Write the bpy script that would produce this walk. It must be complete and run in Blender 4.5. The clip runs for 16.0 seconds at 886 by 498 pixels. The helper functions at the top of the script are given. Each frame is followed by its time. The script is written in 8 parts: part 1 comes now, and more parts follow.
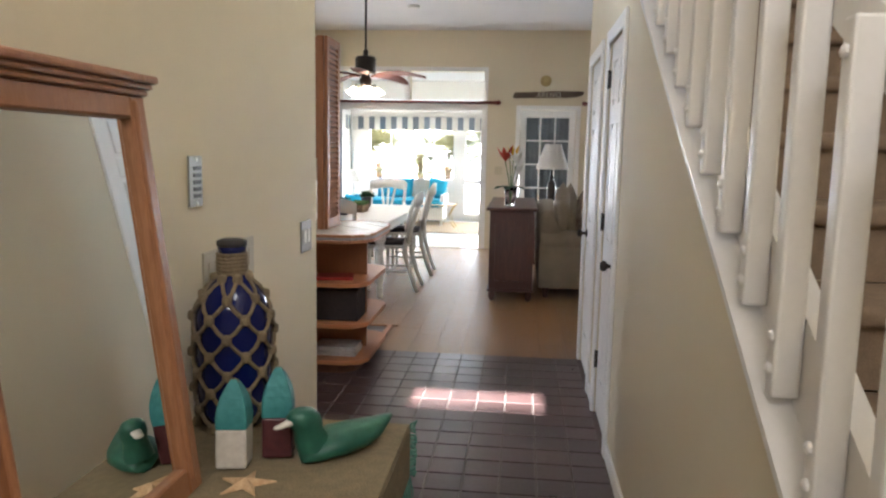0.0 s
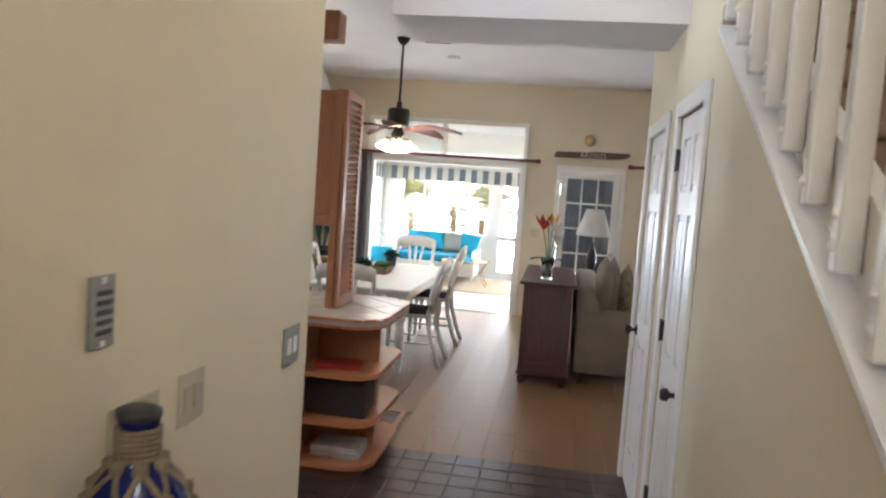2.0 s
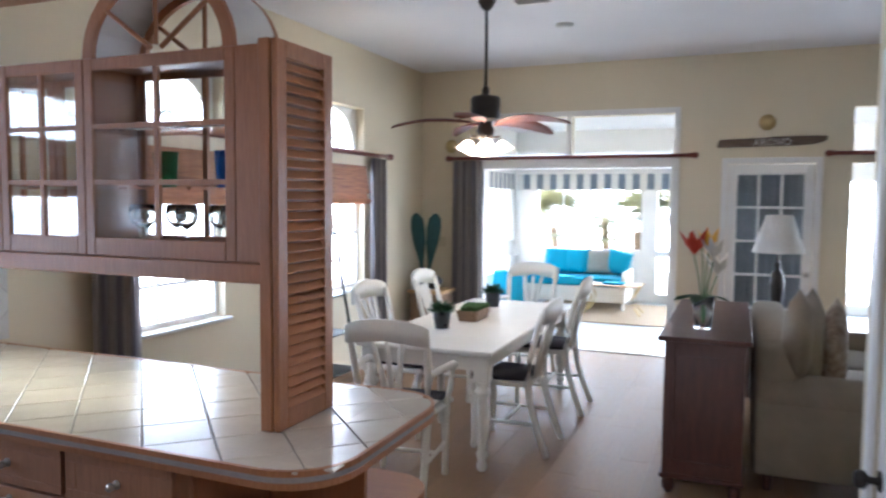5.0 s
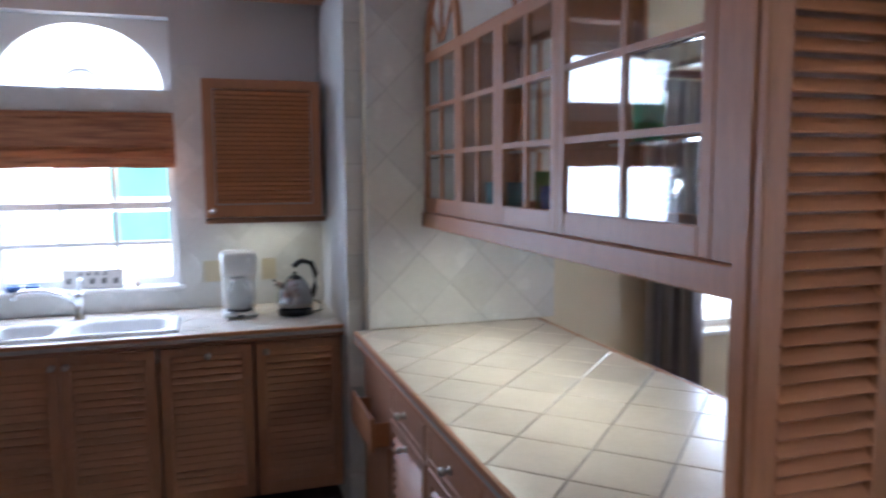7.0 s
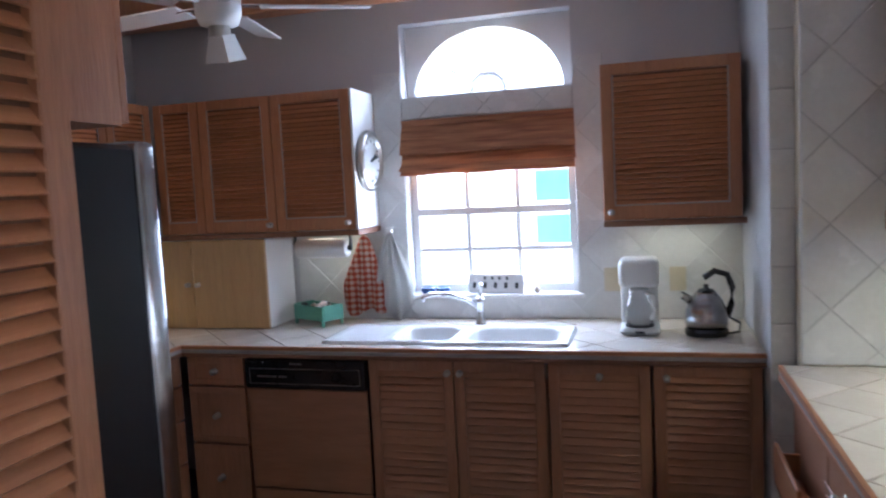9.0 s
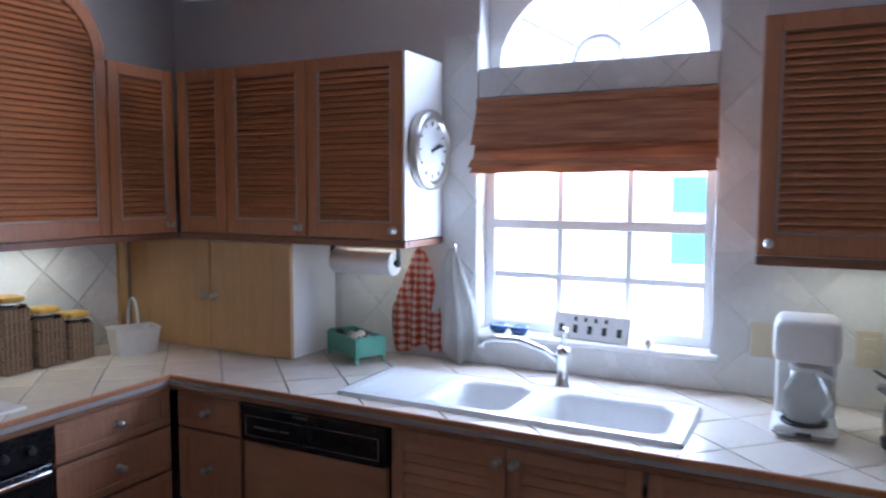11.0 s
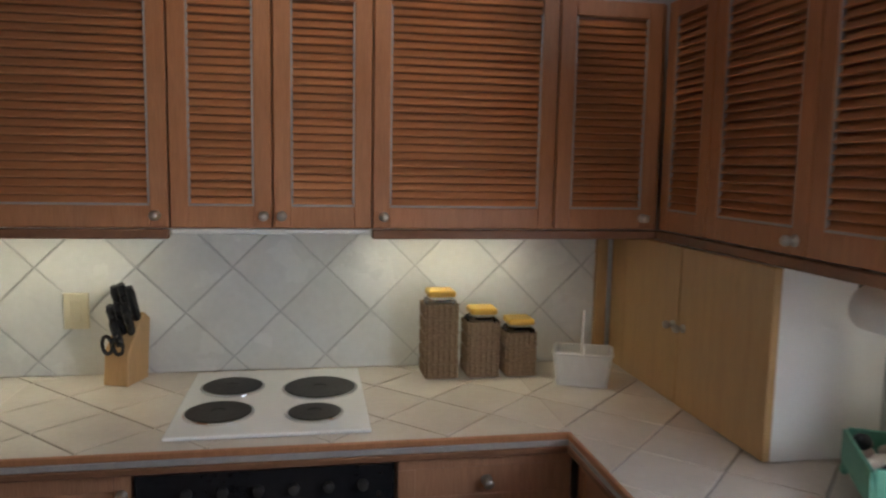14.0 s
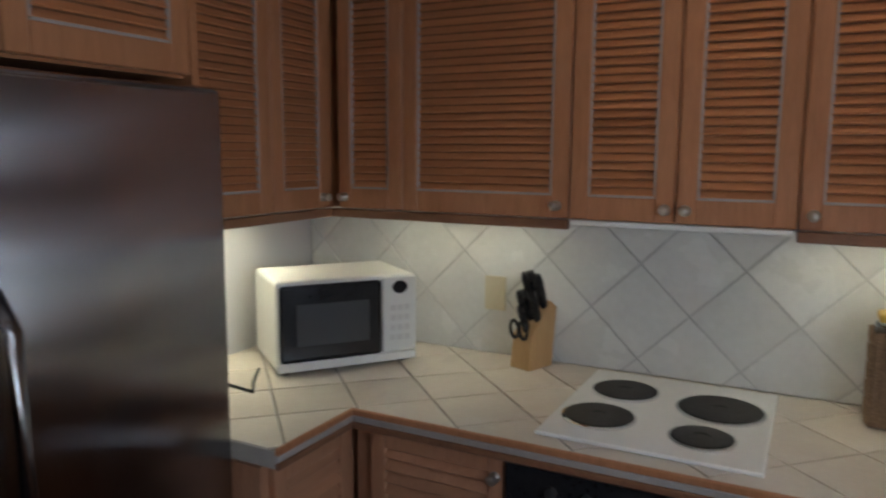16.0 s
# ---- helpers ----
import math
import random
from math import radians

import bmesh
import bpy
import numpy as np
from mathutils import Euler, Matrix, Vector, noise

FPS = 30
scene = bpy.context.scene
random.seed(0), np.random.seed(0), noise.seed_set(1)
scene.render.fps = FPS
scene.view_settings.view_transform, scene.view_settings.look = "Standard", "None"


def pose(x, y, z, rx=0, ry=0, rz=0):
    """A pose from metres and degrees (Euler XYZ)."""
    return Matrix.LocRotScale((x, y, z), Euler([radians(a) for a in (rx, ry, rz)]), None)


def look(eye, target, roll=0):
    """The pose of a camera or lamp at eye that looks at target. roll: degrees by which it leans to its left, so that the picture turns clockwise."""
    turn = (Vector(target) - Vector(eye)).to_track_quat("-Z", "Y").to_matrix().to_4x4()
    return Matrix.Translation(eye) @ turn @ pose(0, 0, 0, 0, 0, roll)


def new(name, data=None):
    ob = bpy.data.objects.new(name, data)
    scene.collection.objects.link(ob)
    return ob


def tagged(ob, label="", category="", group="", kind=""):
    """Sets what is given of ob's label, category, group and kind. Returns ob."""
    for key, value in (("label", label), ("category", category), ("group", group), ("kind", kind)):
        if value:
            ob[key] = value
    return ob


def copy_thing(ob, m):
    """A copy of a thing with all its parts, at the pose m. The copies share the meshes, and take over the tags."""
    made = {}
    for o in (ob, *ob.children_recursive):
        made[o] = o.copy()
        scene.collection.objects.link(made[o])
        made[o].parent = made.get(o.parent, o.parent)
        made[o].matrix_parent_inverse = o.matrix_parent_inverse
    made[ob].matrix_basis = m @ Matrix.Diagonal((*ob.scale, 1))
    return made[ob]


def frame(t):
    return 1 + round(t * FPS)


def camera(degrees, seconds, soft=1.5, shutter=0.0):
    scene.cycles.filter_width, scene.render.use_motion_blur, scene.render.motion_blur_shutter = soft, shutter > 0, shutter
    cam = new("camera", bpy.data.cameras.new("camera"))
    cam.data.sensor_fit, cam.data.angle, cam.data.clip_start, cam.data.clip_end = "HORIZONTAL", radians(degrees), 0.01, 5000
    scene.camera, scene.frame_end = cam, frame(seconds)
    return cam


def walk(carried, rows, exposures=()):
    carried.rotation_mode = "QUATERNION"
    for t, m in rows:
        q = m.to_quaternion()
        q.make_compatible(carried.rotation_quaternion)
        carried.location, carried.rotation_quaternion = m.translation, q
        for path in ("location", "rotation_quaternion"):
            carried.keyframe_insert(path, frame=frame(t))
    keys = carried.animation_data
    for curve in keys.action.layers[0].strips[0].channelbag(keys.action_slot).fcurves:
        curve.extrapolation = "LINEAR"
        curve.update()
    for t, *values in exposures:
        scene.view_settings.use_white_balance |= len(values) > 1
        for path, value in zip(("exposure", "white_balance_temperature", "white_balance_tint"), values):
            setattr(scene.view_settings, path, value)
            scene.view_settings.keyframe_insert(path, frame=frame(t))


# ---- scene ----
cam = camera(63.0, 16.0, soft=2.2, shutter=0.5)
PATH = [
    (0, (0.367, 1.226, 1.449), (0.157, 3.197, 1.179), 1.1),
    (0.5, (0.366, 1.33, 1.462), (0.138, 3.292, 1.146), 0.8),
    (1, (0.426, 1.354, 1.563), (-0.124, 3.263, 1.334), -3.8),
    (1.5, (0.357, 1.59, 1.595), (-0.102, 3.526, 1.389), -0.7),
    (2, (0.311, 1.896, 1.621), (0.007, 3.867, 1.468), 4.1),
    (2.5, (0.393, 2.307, 1.63), (0.035, 4.271, 1.512), 1.7),
    (3, (0.335, 2.746, 1.635), (0.124, 4.73, 1.498), 0.9),
    (3.2, (0.324, 2.905, 1.64), (0.132, 4.893, 1.526), 1.0),
    (5.3, (0.45, 4.125, 1.666), (-0.45, 5.905, 1.515), 1.0),
    (5.5, (0.389, 4.227, 1.654), (-0.606, 5.955, 1.494), 1.5),
    (6, (0.281, 4.445, 1.651), (-1.015, 5.962, 1.513), 1.8),
    (6.5, (0.15, 4.811, 1.63), (-1.546, 5.861, 1.487), 1.0),
    (7, (0.102, 4.974, 1.631), (-1.789, 5.589, 1.422), -0.3),
    (7.2, (0.059, 5.021, 1.635), (-1.873, 5.489, 1.413), -0.3),
    (7.5, (0.001, 5.094, 1.638), (-1.964, 5.405, 1.43), 0.2),
    (8, (-0.056, 5.029, 1.665), (-2.044, 5.048, 1.452), 0.4),
    (8.5, (-0.155, 5.095, 1.656), (-2.112, 4.748, 1.441), -1.6),
    (8.7, (-0.235, 5.154, 1.617), (-2.175, 4.71, 1.419), -2.3),
    (10.8, (-1.304, 5.154, 1.584), (-3.109, 4.304, 1.438), -0.4),
    (11, (-1.383, 5.097, 1.603), (-3.162, 4.2, 1.438), 0.2),
    (11.5, (-1.575, 5.069, 1.615), (-3.211, 3.928, 1.468), 1.1),
    (12, (-1.834, 5.064, 1.596), (-3.244, 3.653, 1.455), 1.2),
    (12.5, (-2.032, 4.957, 1.6), (-3.305, 3.426, 1.412), 1.6),
    (13, (-2.264, 4.929, 1.612), (-3.215, 3.181, 1.412), 0.8),
    (13.5, (-2.491, 4.899, 1.616), (-3.058, 2.992, 1.405), 0.9),
    (14, (-2.618, 4.746, 1.601), (-2.971, 2.791, 1.372), 1.1),
    (14.5, (-2.716, 4.617, 1.557), (-2.785, 2.625, 1.393), 1.0),
    (15, (-2.807, 4.524, 1.559), (-2.399, 2.577, 1.351), -0.3),
    (15.5, (-2.822, 4.522, 1.569), (-2.131, 2.663, 1.307), -1.1),
    (16, (-2.826, 4.547, 1.592), (-1.914, 2.787, 1.327), 0.4),
]
walk(cam, [(t, look(eye, target, roll)) for t, eye, target, roll in PATH], [
    (0, 3.97, 5900, 14), (3, 4.0, 5800, 14), (5.5, 3.84, 5200, 16), (8.5, 3.68, 5150, 18), (11, 3.68, 4950, 18), (12.5, 3.62, 5100, 17),
    (14, 3.33, 6000, 14), (16, 2.98, 5850, 14)])


# ---- world, sun, exposure ----
world = bpy.data.worlds.new("sky")
scene.world = world
world.use_nodes = True
wn = world.node_tree
sky = wn.nodes.new("ShaderNodeTexSky")
sky.sky_type, sky.sun_disc = "NISHITA", False
sky.sun_elevation, sky.sun_rotation = radians(30), radians(180)
wn.links.new(sky.outputs[0], wn.nodes["Background"].inputs[0])
wn.nodes["Background"].inputs[1].default_value = 0.05
sun = new("sun", bpy.data.lights.new("sun", "SUN"))
sun.data.energy, sun.data.angle, sun.data.color = 5.0, radians(0.5), (1.0, 0.95, 0.86)
sun.matrix_basis = look((0.0, -5.0, 8.0), (0.0, -5.0 + 8.0 / math.tan(radians(30)), 0.0))


def area_lamp(name, place, target, sx, sy, watts, colour):
    lamp = new(name, bpy.data.lights.new(name, "AREA"))
    lamp.data.shape, lamp.data.size, lamp.data.size_y = "RECTANGLE", sx, sy
    lamp.data.energy, lamp.data.color = watts, colour
    lamp.matrix_basis = look(place, target)
    return lamp


UNDER = 0.026
DAY = (0.81, 0.915, 1.0)
WARM = (1.0, 0.86, 0.55)
# daylight in the window openings, then fill for the foyer and stairs
area_lamp("kitchen_window_light", (-4.02, 4.38, 1.40), (0, 4.38, 1.0), 0.8, 0.7, 1.7, DAY)
area_lamp("kitchen_arch_light", (-4.02, 4.38, 2.20), (0, 4.38, 1.2), 0.7, 0.3, 0.5, DAY)
area_lamp("dining_window_light", (-3.20, 7.9, 1.4), (0, 7.9, 0.9), 0.8, 1.1, 1.3, DAY)
area_lamp("dining_window_light", (-3.20, 10.2, 1.4), (0, 10.0, 0.9), 0.8, 1.1, 1.3, DAY)
area_lamp("sunroom_opening_light", (-1.25, 12.16, 1.3), (-1.25, 5.0, 0.6), 2.0, 1.8, 0.9, DAY)
area_lamp("living_window_light", (2.3, 12.1, 1.5), (2.0, 5.0, 0.6), 1.4, 1.6, 1.3, DAY)
# Two added fill lamps, hung free; no window of their size is built here.
area_lamp("foyer_window_light", (0.2, -1.3, 3.6), (0.2, 4.0, 1.0), 1.6, 1.2, 4.6, (1.0, 0.95, 0.86))
area_lamp("stair_window_light", (1.4, 0.5, 4.8), (1.2, 3.0, 1.0), 0.8, 1.2, 1.6, (1.0, 0.96, 0.9))

# ---- materials ----


def principled(name, colour, rough=0.5, metal=0.0, **more):
    m = bpy.data.materials.new(name)
    m.use_nodes = True
    b = m.node_tree.nodes["Principled BSDF"]
    b.inputs["Base Color"].default_value = (*colour, 1)
    b.inputs["Roughness"].default_value = rough
    b.inputs["Metallic"].default_value = metal
    for key, value in more.items():
        b.inputs[key.replace("_", " ")].default_value = value
    return m


def varied(name, c1, c2, scale=4.0, stretch=(1, 1, 1), rough=0.5, bump=0.1, bump_scale=60.0, fine=0.5, rough_var=0.1, metal=0.0, per_piece=0.0, **more):
    """Two colours mixed by coarse and fine noise, with relief from the fine noise and a little shift from piece to piece."""
    m = principled(name, c1, rough, metal, **more)
    t = m.node_tree
    b = t.nodes["Principled BSDF"]
    co = t.nodes.new("ShaderNodeTexCoord")
    mp = t.nodes.new("ShaderNodeMapping")
    mp.inputs["Scale"].default_value = stretch
    t.links.new(co.outputs["Object"], mp.inputs[0])
    info = t.nodes.new("ShaderNodeObjectInfo")
    shift = t.nodes.new("ShaderNodeVectorMath")
    shift.operation = "ADD"
    t.links.new(mp.outputs[0], shift.inputs[0])
    spread = t.nodes.new("ShaderNodeMath")
    spread.operation = "MULTIPLY"
    spread.inputs[1].default_value = 37.0 if per_piece else 0.0
    t.links.new(info.outputs["Random"], spread.inputs[0])
    t.links.new(spread.outputs[0], shift.inputs[1])
    n1 = t.nodes.new("ShaderNodeTexNoise")
    n1.inputs["Scale"].default_value, n1.inputs["Detail"].default_value = scale, 4
    n2 = t.nodes.new("ShaderNodeTexNoise")
    n2.inputs["Scale"].default_value, n2.inputs["Detail"].default_value = bump_scale, 3
    for n in (n1, n2):
        t.links.new(shift.outputs[0], n.inputs["Vector"])
    mix = t.nodes.new("ShaderNodeMix")
    mix.inputs[0].default_value = fine
    t.links.new(n1.outputs[0], mix.inputs[2])
    t.links.new(n2.outputs[0], mix.inputs[3])
    ramp = t.nodes.new("ShaderNodeValToRGB")
    ramp.color_ramp.elements[0].position, ramp.color_ramp.elements[1].position = 0.32, 0.68
    ramp.color_ramp.elements[0].color, ramp.color_ramp.elements[1].color = (*c1, 1), (*c2, 1)
    t.links.new(mix.outputs[0], ramp.inputs[0])
    colour = ramp.outputs[0]
    if per_piece:
        hsv = t.nodes.new("ShaderNodeHueSaturation")
        val = t.nodes.new("ShaderNodeMapRange")
        val.inputs[3].default_value, val.inputs[4].default_value = 1 - per_piece, 1 + per_piece
        t.links.new(info.outputs["Random"], val.inputs[0])
        t.links.new(val.outputs[0], hsv.inputs["Value"])
        t.links.new(colour, hsv.inputs["Color"])
        colour = hsv.outputs[0]
    t.links.new(colour, b.inputs["Base Color"])
    rr = t.nodes.new("ShaderNodeMapRange")
    rr.inputs[3].default_value, rr.inputs[4].default_value = max(rough - rough_var, 0.03), min(rough + rough_var, 1)
    t.links.new(n1.outputs[0], rr.inputs[0])
    t.links.new(rr.outputs[0], b.inputs["Roughness"])
    if bump:
        bp = t.nodes.new("ShaderNodeBump")
        bp.inputs["Strength"].default_value, bp.inputs["Distance"].default_value = bump, 0.004
        t.links.new(n2.outputs[0], bp.inputs["Height"])
        t.links.new(bp.outputs[0], b.inputs["Normal"])
    return m


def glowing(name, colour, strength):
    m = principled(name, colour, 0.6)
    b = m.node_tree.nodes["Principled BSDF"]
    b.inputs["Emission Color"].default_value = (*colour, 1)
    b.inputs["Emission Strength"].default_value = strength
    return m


CREAM = varied("cream_wall_paint", (0.66, 0.58, 0.42), (0.70, 0.62, 0.46), 1.2, rough=0.75, bump=0.12, bump_scale=180, fine=0.3)
KITCHEN_WALL = varied("grey_white_kitchen_paint", (0.55, 0.54, 0.54), (0.60, 0.59, 0.58), 1.2, rough=0.7, bump=0.12, bump_scale=160, fine=0.3)
CEILING = varied("white_ceiling_paint", (0.74, 0.73, 0.74), (0.79, 0.78, 0.79), 1.5, rough=0.85, bump=0.35, bump_scale=140, fine=0.3)
WHITE = varied("white_gloss_paint", (0.76, 0.74, 0.71), (0.82, 0.80, 0.77), 3, rough=0.35, bump=0.05, bump_scale=90, fine=0.3)
FURN_WHITE = varied("cream_white_furniture_paint", (0.72, 0.69, 0.62), (0.80, 0.77, 0.70), 5, rough=0.4, bump=0.06, bump_scale=80, fine=0.4)
OAK = varied("oak_wood", (0.33, 0.135, 0.055), (0.45, 0.20, 0.088), 5, (14, 14, 1.1), 0.42, 0.25, 22, 0.5)
OAK_X = varied("oak_wood_level_grain", (0.42, 0.165, 0.064), (0.52, 0.22, 0.092), 3, (0.8, 10, 10), 0.42, 0.12, 14, 0.4, per_piece=0.10)
OAK_Y = varied("oak_wood_cross_grain", (0.42, 0.165, 0.064), (0.52, 0.22, 0.092), 3, (10, 0.8, 10), 0.42, 0.12, 14, 0.4, per_piece=0.10)
OAK_PALE = varied("pale_oak_veneer", (0.42, 0.25, 0.10), (0.52, 0.32, 0.14), 4, (10, 10, 0.9), 0.45, 0.12, 18, 0.5)
# Dark oak trim colour; also stands for the shade behind the louvre slats.
OAK_DARK = varied("dark_oak_and_slat_shade", (0.17, 0.075, 0.035), (0.24, 0.11, 0.055), 5, (3, 3, 8), 0.45, 0.2, 24, 0.5)
LIMED = varied("limed_oak_bead", (0.30, 0.28, 0.27), (0.40, 0.36, 0.33), 8, (3, 3, 3), 0.5, 0.1, 40, 0.5)
BASE_OAK = varied("brown_oak_base", (0.34, 0.16, 0.085), (0.46, 0.23, 0.125), 5, (14, 14, 1.1), 0.45, 0.25, 22, 0.5)
BASE_OAK_Y = varied("brown_oak_base_slats", (0.36, 0.17, 0.088), (0.46, 0.23, 0.125), 3, (6, 0.8, 6), 0.45, 0.12, 14, 0.4, per_piece=0.10)
TILE = varied("cream_ceramic_tile", (0.64, 0.57, 0.48), (0.71, 0.64, 0.55), 7, rough=0.22, bump=0.05, bump_scale=60, fine=0.35, per_piece=0.05)
WALL_TILE = varied("white_ceramic_wall_tile", (0.62, 0.61, 0.58), (0.70, 0.69, 0.66), 7, rough=0.25, bump=0.06, bump_scale=50, fine=0.4, per_piece=0.05)
GROUT = varied("grey_grout", (0.30, 0.27, 0.24), (0.37, 0.34, 0.30), 20, rough=0.85, bump=0.3, bump_scale=200)
WALL_GROUT = varied("pale_grout", (0.47, 0.46, 0.44), (0.54, 0.53, 0.51), 20, rough=0.85, bump=0.3, bump_scale=200)
FLOOR_TILE = varied("dark_brown_quarry_tile", (0.055, 0.033, 0.031), (0.090, 0.054, 0.050), 9, rough=0.32, bump=0.2, bump_scale=70, per_piece=0.22)
FLOOR_GROUT = varied("taupe_floor_grout", (0.13, 0.105, 0.095), (0.17, 0.14, 0.125), 20, rough=0.9, bump=0.3, bump_scale=160)
LAMINATE = varied("honey_laminate", (0.22, 0.115, 0.048), (0.29, 0.16, 0.072), 5, (7, 0.7, 1), 0.42, 0.06, 18, 0.5, per_piece=0.08)
BLACK = varied("black_enamel", (0.012, 0.012, 0.013), (0.018, 0.018, 0.02), 4, rough=0.22, bump=0.02, bump_scale=60)
BLACK_MATT = varied("black_cast_iron", (0.012, 0.011, 0.010), (0.022, 0.02, 0.018), 12, rough=0.55, bump=0.3, bump_scale=120)
BRONZE = varied("dark_bronze", (0.03, 0.024, 0.02), (0.05, 0.04, 0.032), 10, rough=0.4, bump=0.1, bump_scale=80, metal=0.6)
CHROME = principled("chrome", (0.75, 0.75, 0.76), 0.12, 1.0)
STEEL = varied("brushed_stainless_steel", (0.33, 0.32, 0.32), (0.38, 0.37, 0.37), 2, (0.4, 0.4, 7), 0.22, 0.02, 5, 0.2, 0.03, metal=1.0, Anisotropic=0.97)
brush = STEEL.node_tree.nodes.new("ShaderNodeTangent")
brush.direction_type, brush.axis = "RADIAL", "Z"
STEEL.node_tree.links.new(brush.outputs[0], STEEL.node_tree.nodes["Principled BSDF"].inputs["Tangent"])
NICKEL = principled("satin_nickel", (0.55, 0.52, 0.47), 0.3, 1.0)
GLASS = principled("clear_glass", (0.97, 0.99, 0.98), 0.02, 0.0, Transmission_Weight=1.0, IOR=1.45)
PANE = principled("window_pane", (0.98, 0.99, 0.99), 0.0, 0.0, Transmission_Weight=1.0, IOR=1.02)
MIRROR = principled("silvered_mirror", (0.86, 0.88, 0.86), 0.01, 1.0)
PORCELAIN = varied("white_enamel_sink", (0.76, 0.75, 0.73), (0.80, 0.79, 0.77), 6, rough=0.16, bump=0.0)
PLASTIC_WHITE = varied("white_plastic", (0.70, 0.69, 0.65), (0.75, 0.74, 0.70), 8, rough=0.35, bump=0.03, bump_scale=120)
PLASTIC_IVORY = varied("almond_plastic", (0.55, 0.48, 0.32), (0.60, 0.53, 0.37), 8, rough=0.4, bump=0.03, bump_scale=120)
BAMBOO = varied("woven_bamboo", (0.17, 0.055, 0.02), (0.50, 0.22, 0.09), 9, (0.35, 0.35, 7), 0.6, 0.5, 14, 0.5)
CARPET = varied("brown_stair_carpet", (0.20, 0.14, 0.09), (0.30, 0.215, 0.14), 30, rough=0.95, bump=0.8, bump_scale=300)
DAYLIGHT_BACKDROP = glowing("glowing_daylight_panel", (0.88, 0.95, 1.0), 0.085)
WARM_GLASS = glowing("lit_frosted_glass", (1.0, 0.80, 0.55), 1.1)

# ---- builders ----


def box(bm, x0, x1, y0, y1, z0, z1, r=0.0, seg=1, m=None):
    """A box between the given limits, its edges rounded by r, turned by m."""
    got = bmesh.ops.create_cube(bm, size=1.0)["verts"]
    for v in got:
        v.co = Vector(((x0 + x1) / 2 + v.co.x * (x1 - x0), (y0 + y1) / 2 + v.co.y * (y1 - y0), (z0 + z1) / 2 + v.co.z * (z1 - z0)))
    if r:
        edges = list({e for v in got for e in v.link_edges})
        made = bmesh.ops.bevel(bm, geom=edges, offset=r, segments=seg, affect="EDGES", profile=0.5)
        got = list({v for f in made["faces"] for v in f.verts} | {v for v in got if v.is_valid})
    if m is not None:
        bmesh.ops.transform(bm, matrix=m, verts=got)
    return bm


def lathe(bm, profile, at=(0, 0, 0), steps=20, m=None):
    """A turned body: (radius, height) pairs from the bottom up, about the upright through at."""
    rings = []
    for r, h in profile:
        rings.append([bm.verts.new((at[0] + max(r, 1e-4) * math.cos(2 * math.pi * i / steps), at[1] + max(r, 1e-4) * math.sin(2 * math.pi * i / steps), at[2] + h)) for i in range(steps)])
    for a, b in zip(rings, rings[1:]):
        for i in range(steps):
            bm.faces.new((a[i], a[(i + 1) % steps], b[(i + 1) % steps], b[i]))
    bm.faces.new(rings[0][::-1])
    bm.faces.new(rings[-1])
    if m is not None:
        bmesh.ops.transform(bm, matrix=m, verts=[v for ring in rings for v in ring])
    return bm


def tube(bm, points, radius, sides=8, taper=None):
    """A round bar along points; taper gives the radius factor at each point."""
    pts = [Vector(p) for p in points]
    rings = []
    for i, p in enumerate(pts):
        d = (pts[min(i + 1, len(pts) - 1)] - pts[max(i - 1, 0)]).normalized()
        side = d.cross(Vector((0, 0, 1)))
        side = side.normalized() if side.length > 0.05 else Vector((1, 0, 0))
        up = side.cross(d).normalized()
        r = radius * (taper[i] if taper else 1)
        rings.append([bm.verts.new(p + r * (math.cos(2 * math.pi * k / sides) * side + math.sin(2 * math.pi * k / sides) * up)) for k in range(sides)])
    for a, b in zip(rings, rings[1:]):
        for k in range(sides):
            bm.faces.new((a[k], a[(k + 1) % sides], b[(k + 1) % sides], b[k]))
    bm.faces.new(rings[0][::-1])
    bm.faces.new(rings[-1])
    return bm


def prism(bm, outline, z0, z1):
    """A flat plate with the given outline (x, y), between two heights."""
    low = [bm.verts.new((x, y, z0)) for x, y in outline]
    high = [bm.verts.new((x, y, z1)) for x, y in outline]
    n = len(outline)
    bm.faces.new(low[::-1])
    bm.faces.new(high)
    for i in range(n):
        bm.faces.new((low[i], low[(i + 1) % n], high[(i + 1) % n], high[i]))
    return bm


def mesh_of(name, bm, material, smooth=False):
    bmesh.ops.recalc_face_normals(bm, faces=bm.faces)
    me = bpy.data.meshes.new(name)
    bm.to_mesh(me)
    bm.free()
    me.materials.append(material)
    if smooth:
        me.shade_smooth()
    return me


def part(name, bm, material, parent, label="", smooth=False):
    """Links a bmesh, or a mesh, as one mesh object under a thing or a part."""
    me = mesh_of(name, bm, material, smooth) if isinstance(bm, bmesh.types.BMesh) else bm
    ob = new(name, me)
    ob.parent = parent
    if parent.type == "EMPTY":
        ob.matrix_parent_inverse = parent.matrix_basis.inverted()
    if label:
        tagged(ob, label)
    return ob


def thing(name, label, category, at=(0, 0, 0), group="", kind=""):
    ob = new(name)
    ob.empty_display_size = 0.05
    ob.matrix_basis = Matrix.Translation(at)
    return tagged(ob, label, category, group, kind)


def single(name, bm, material, label, category, group="", smooth=False, kind=""):
    return tagged(new(name, mesh_of(name, bm, material, smooth)), label, category, group, kind)


def structure(name, bm, material, label="", category="structure"):
    return tagged(new(name, mesh_of(name, bm, material)), label or name.replace("_", " "), category, "", "structure")


def B():
    return bmesh.new()


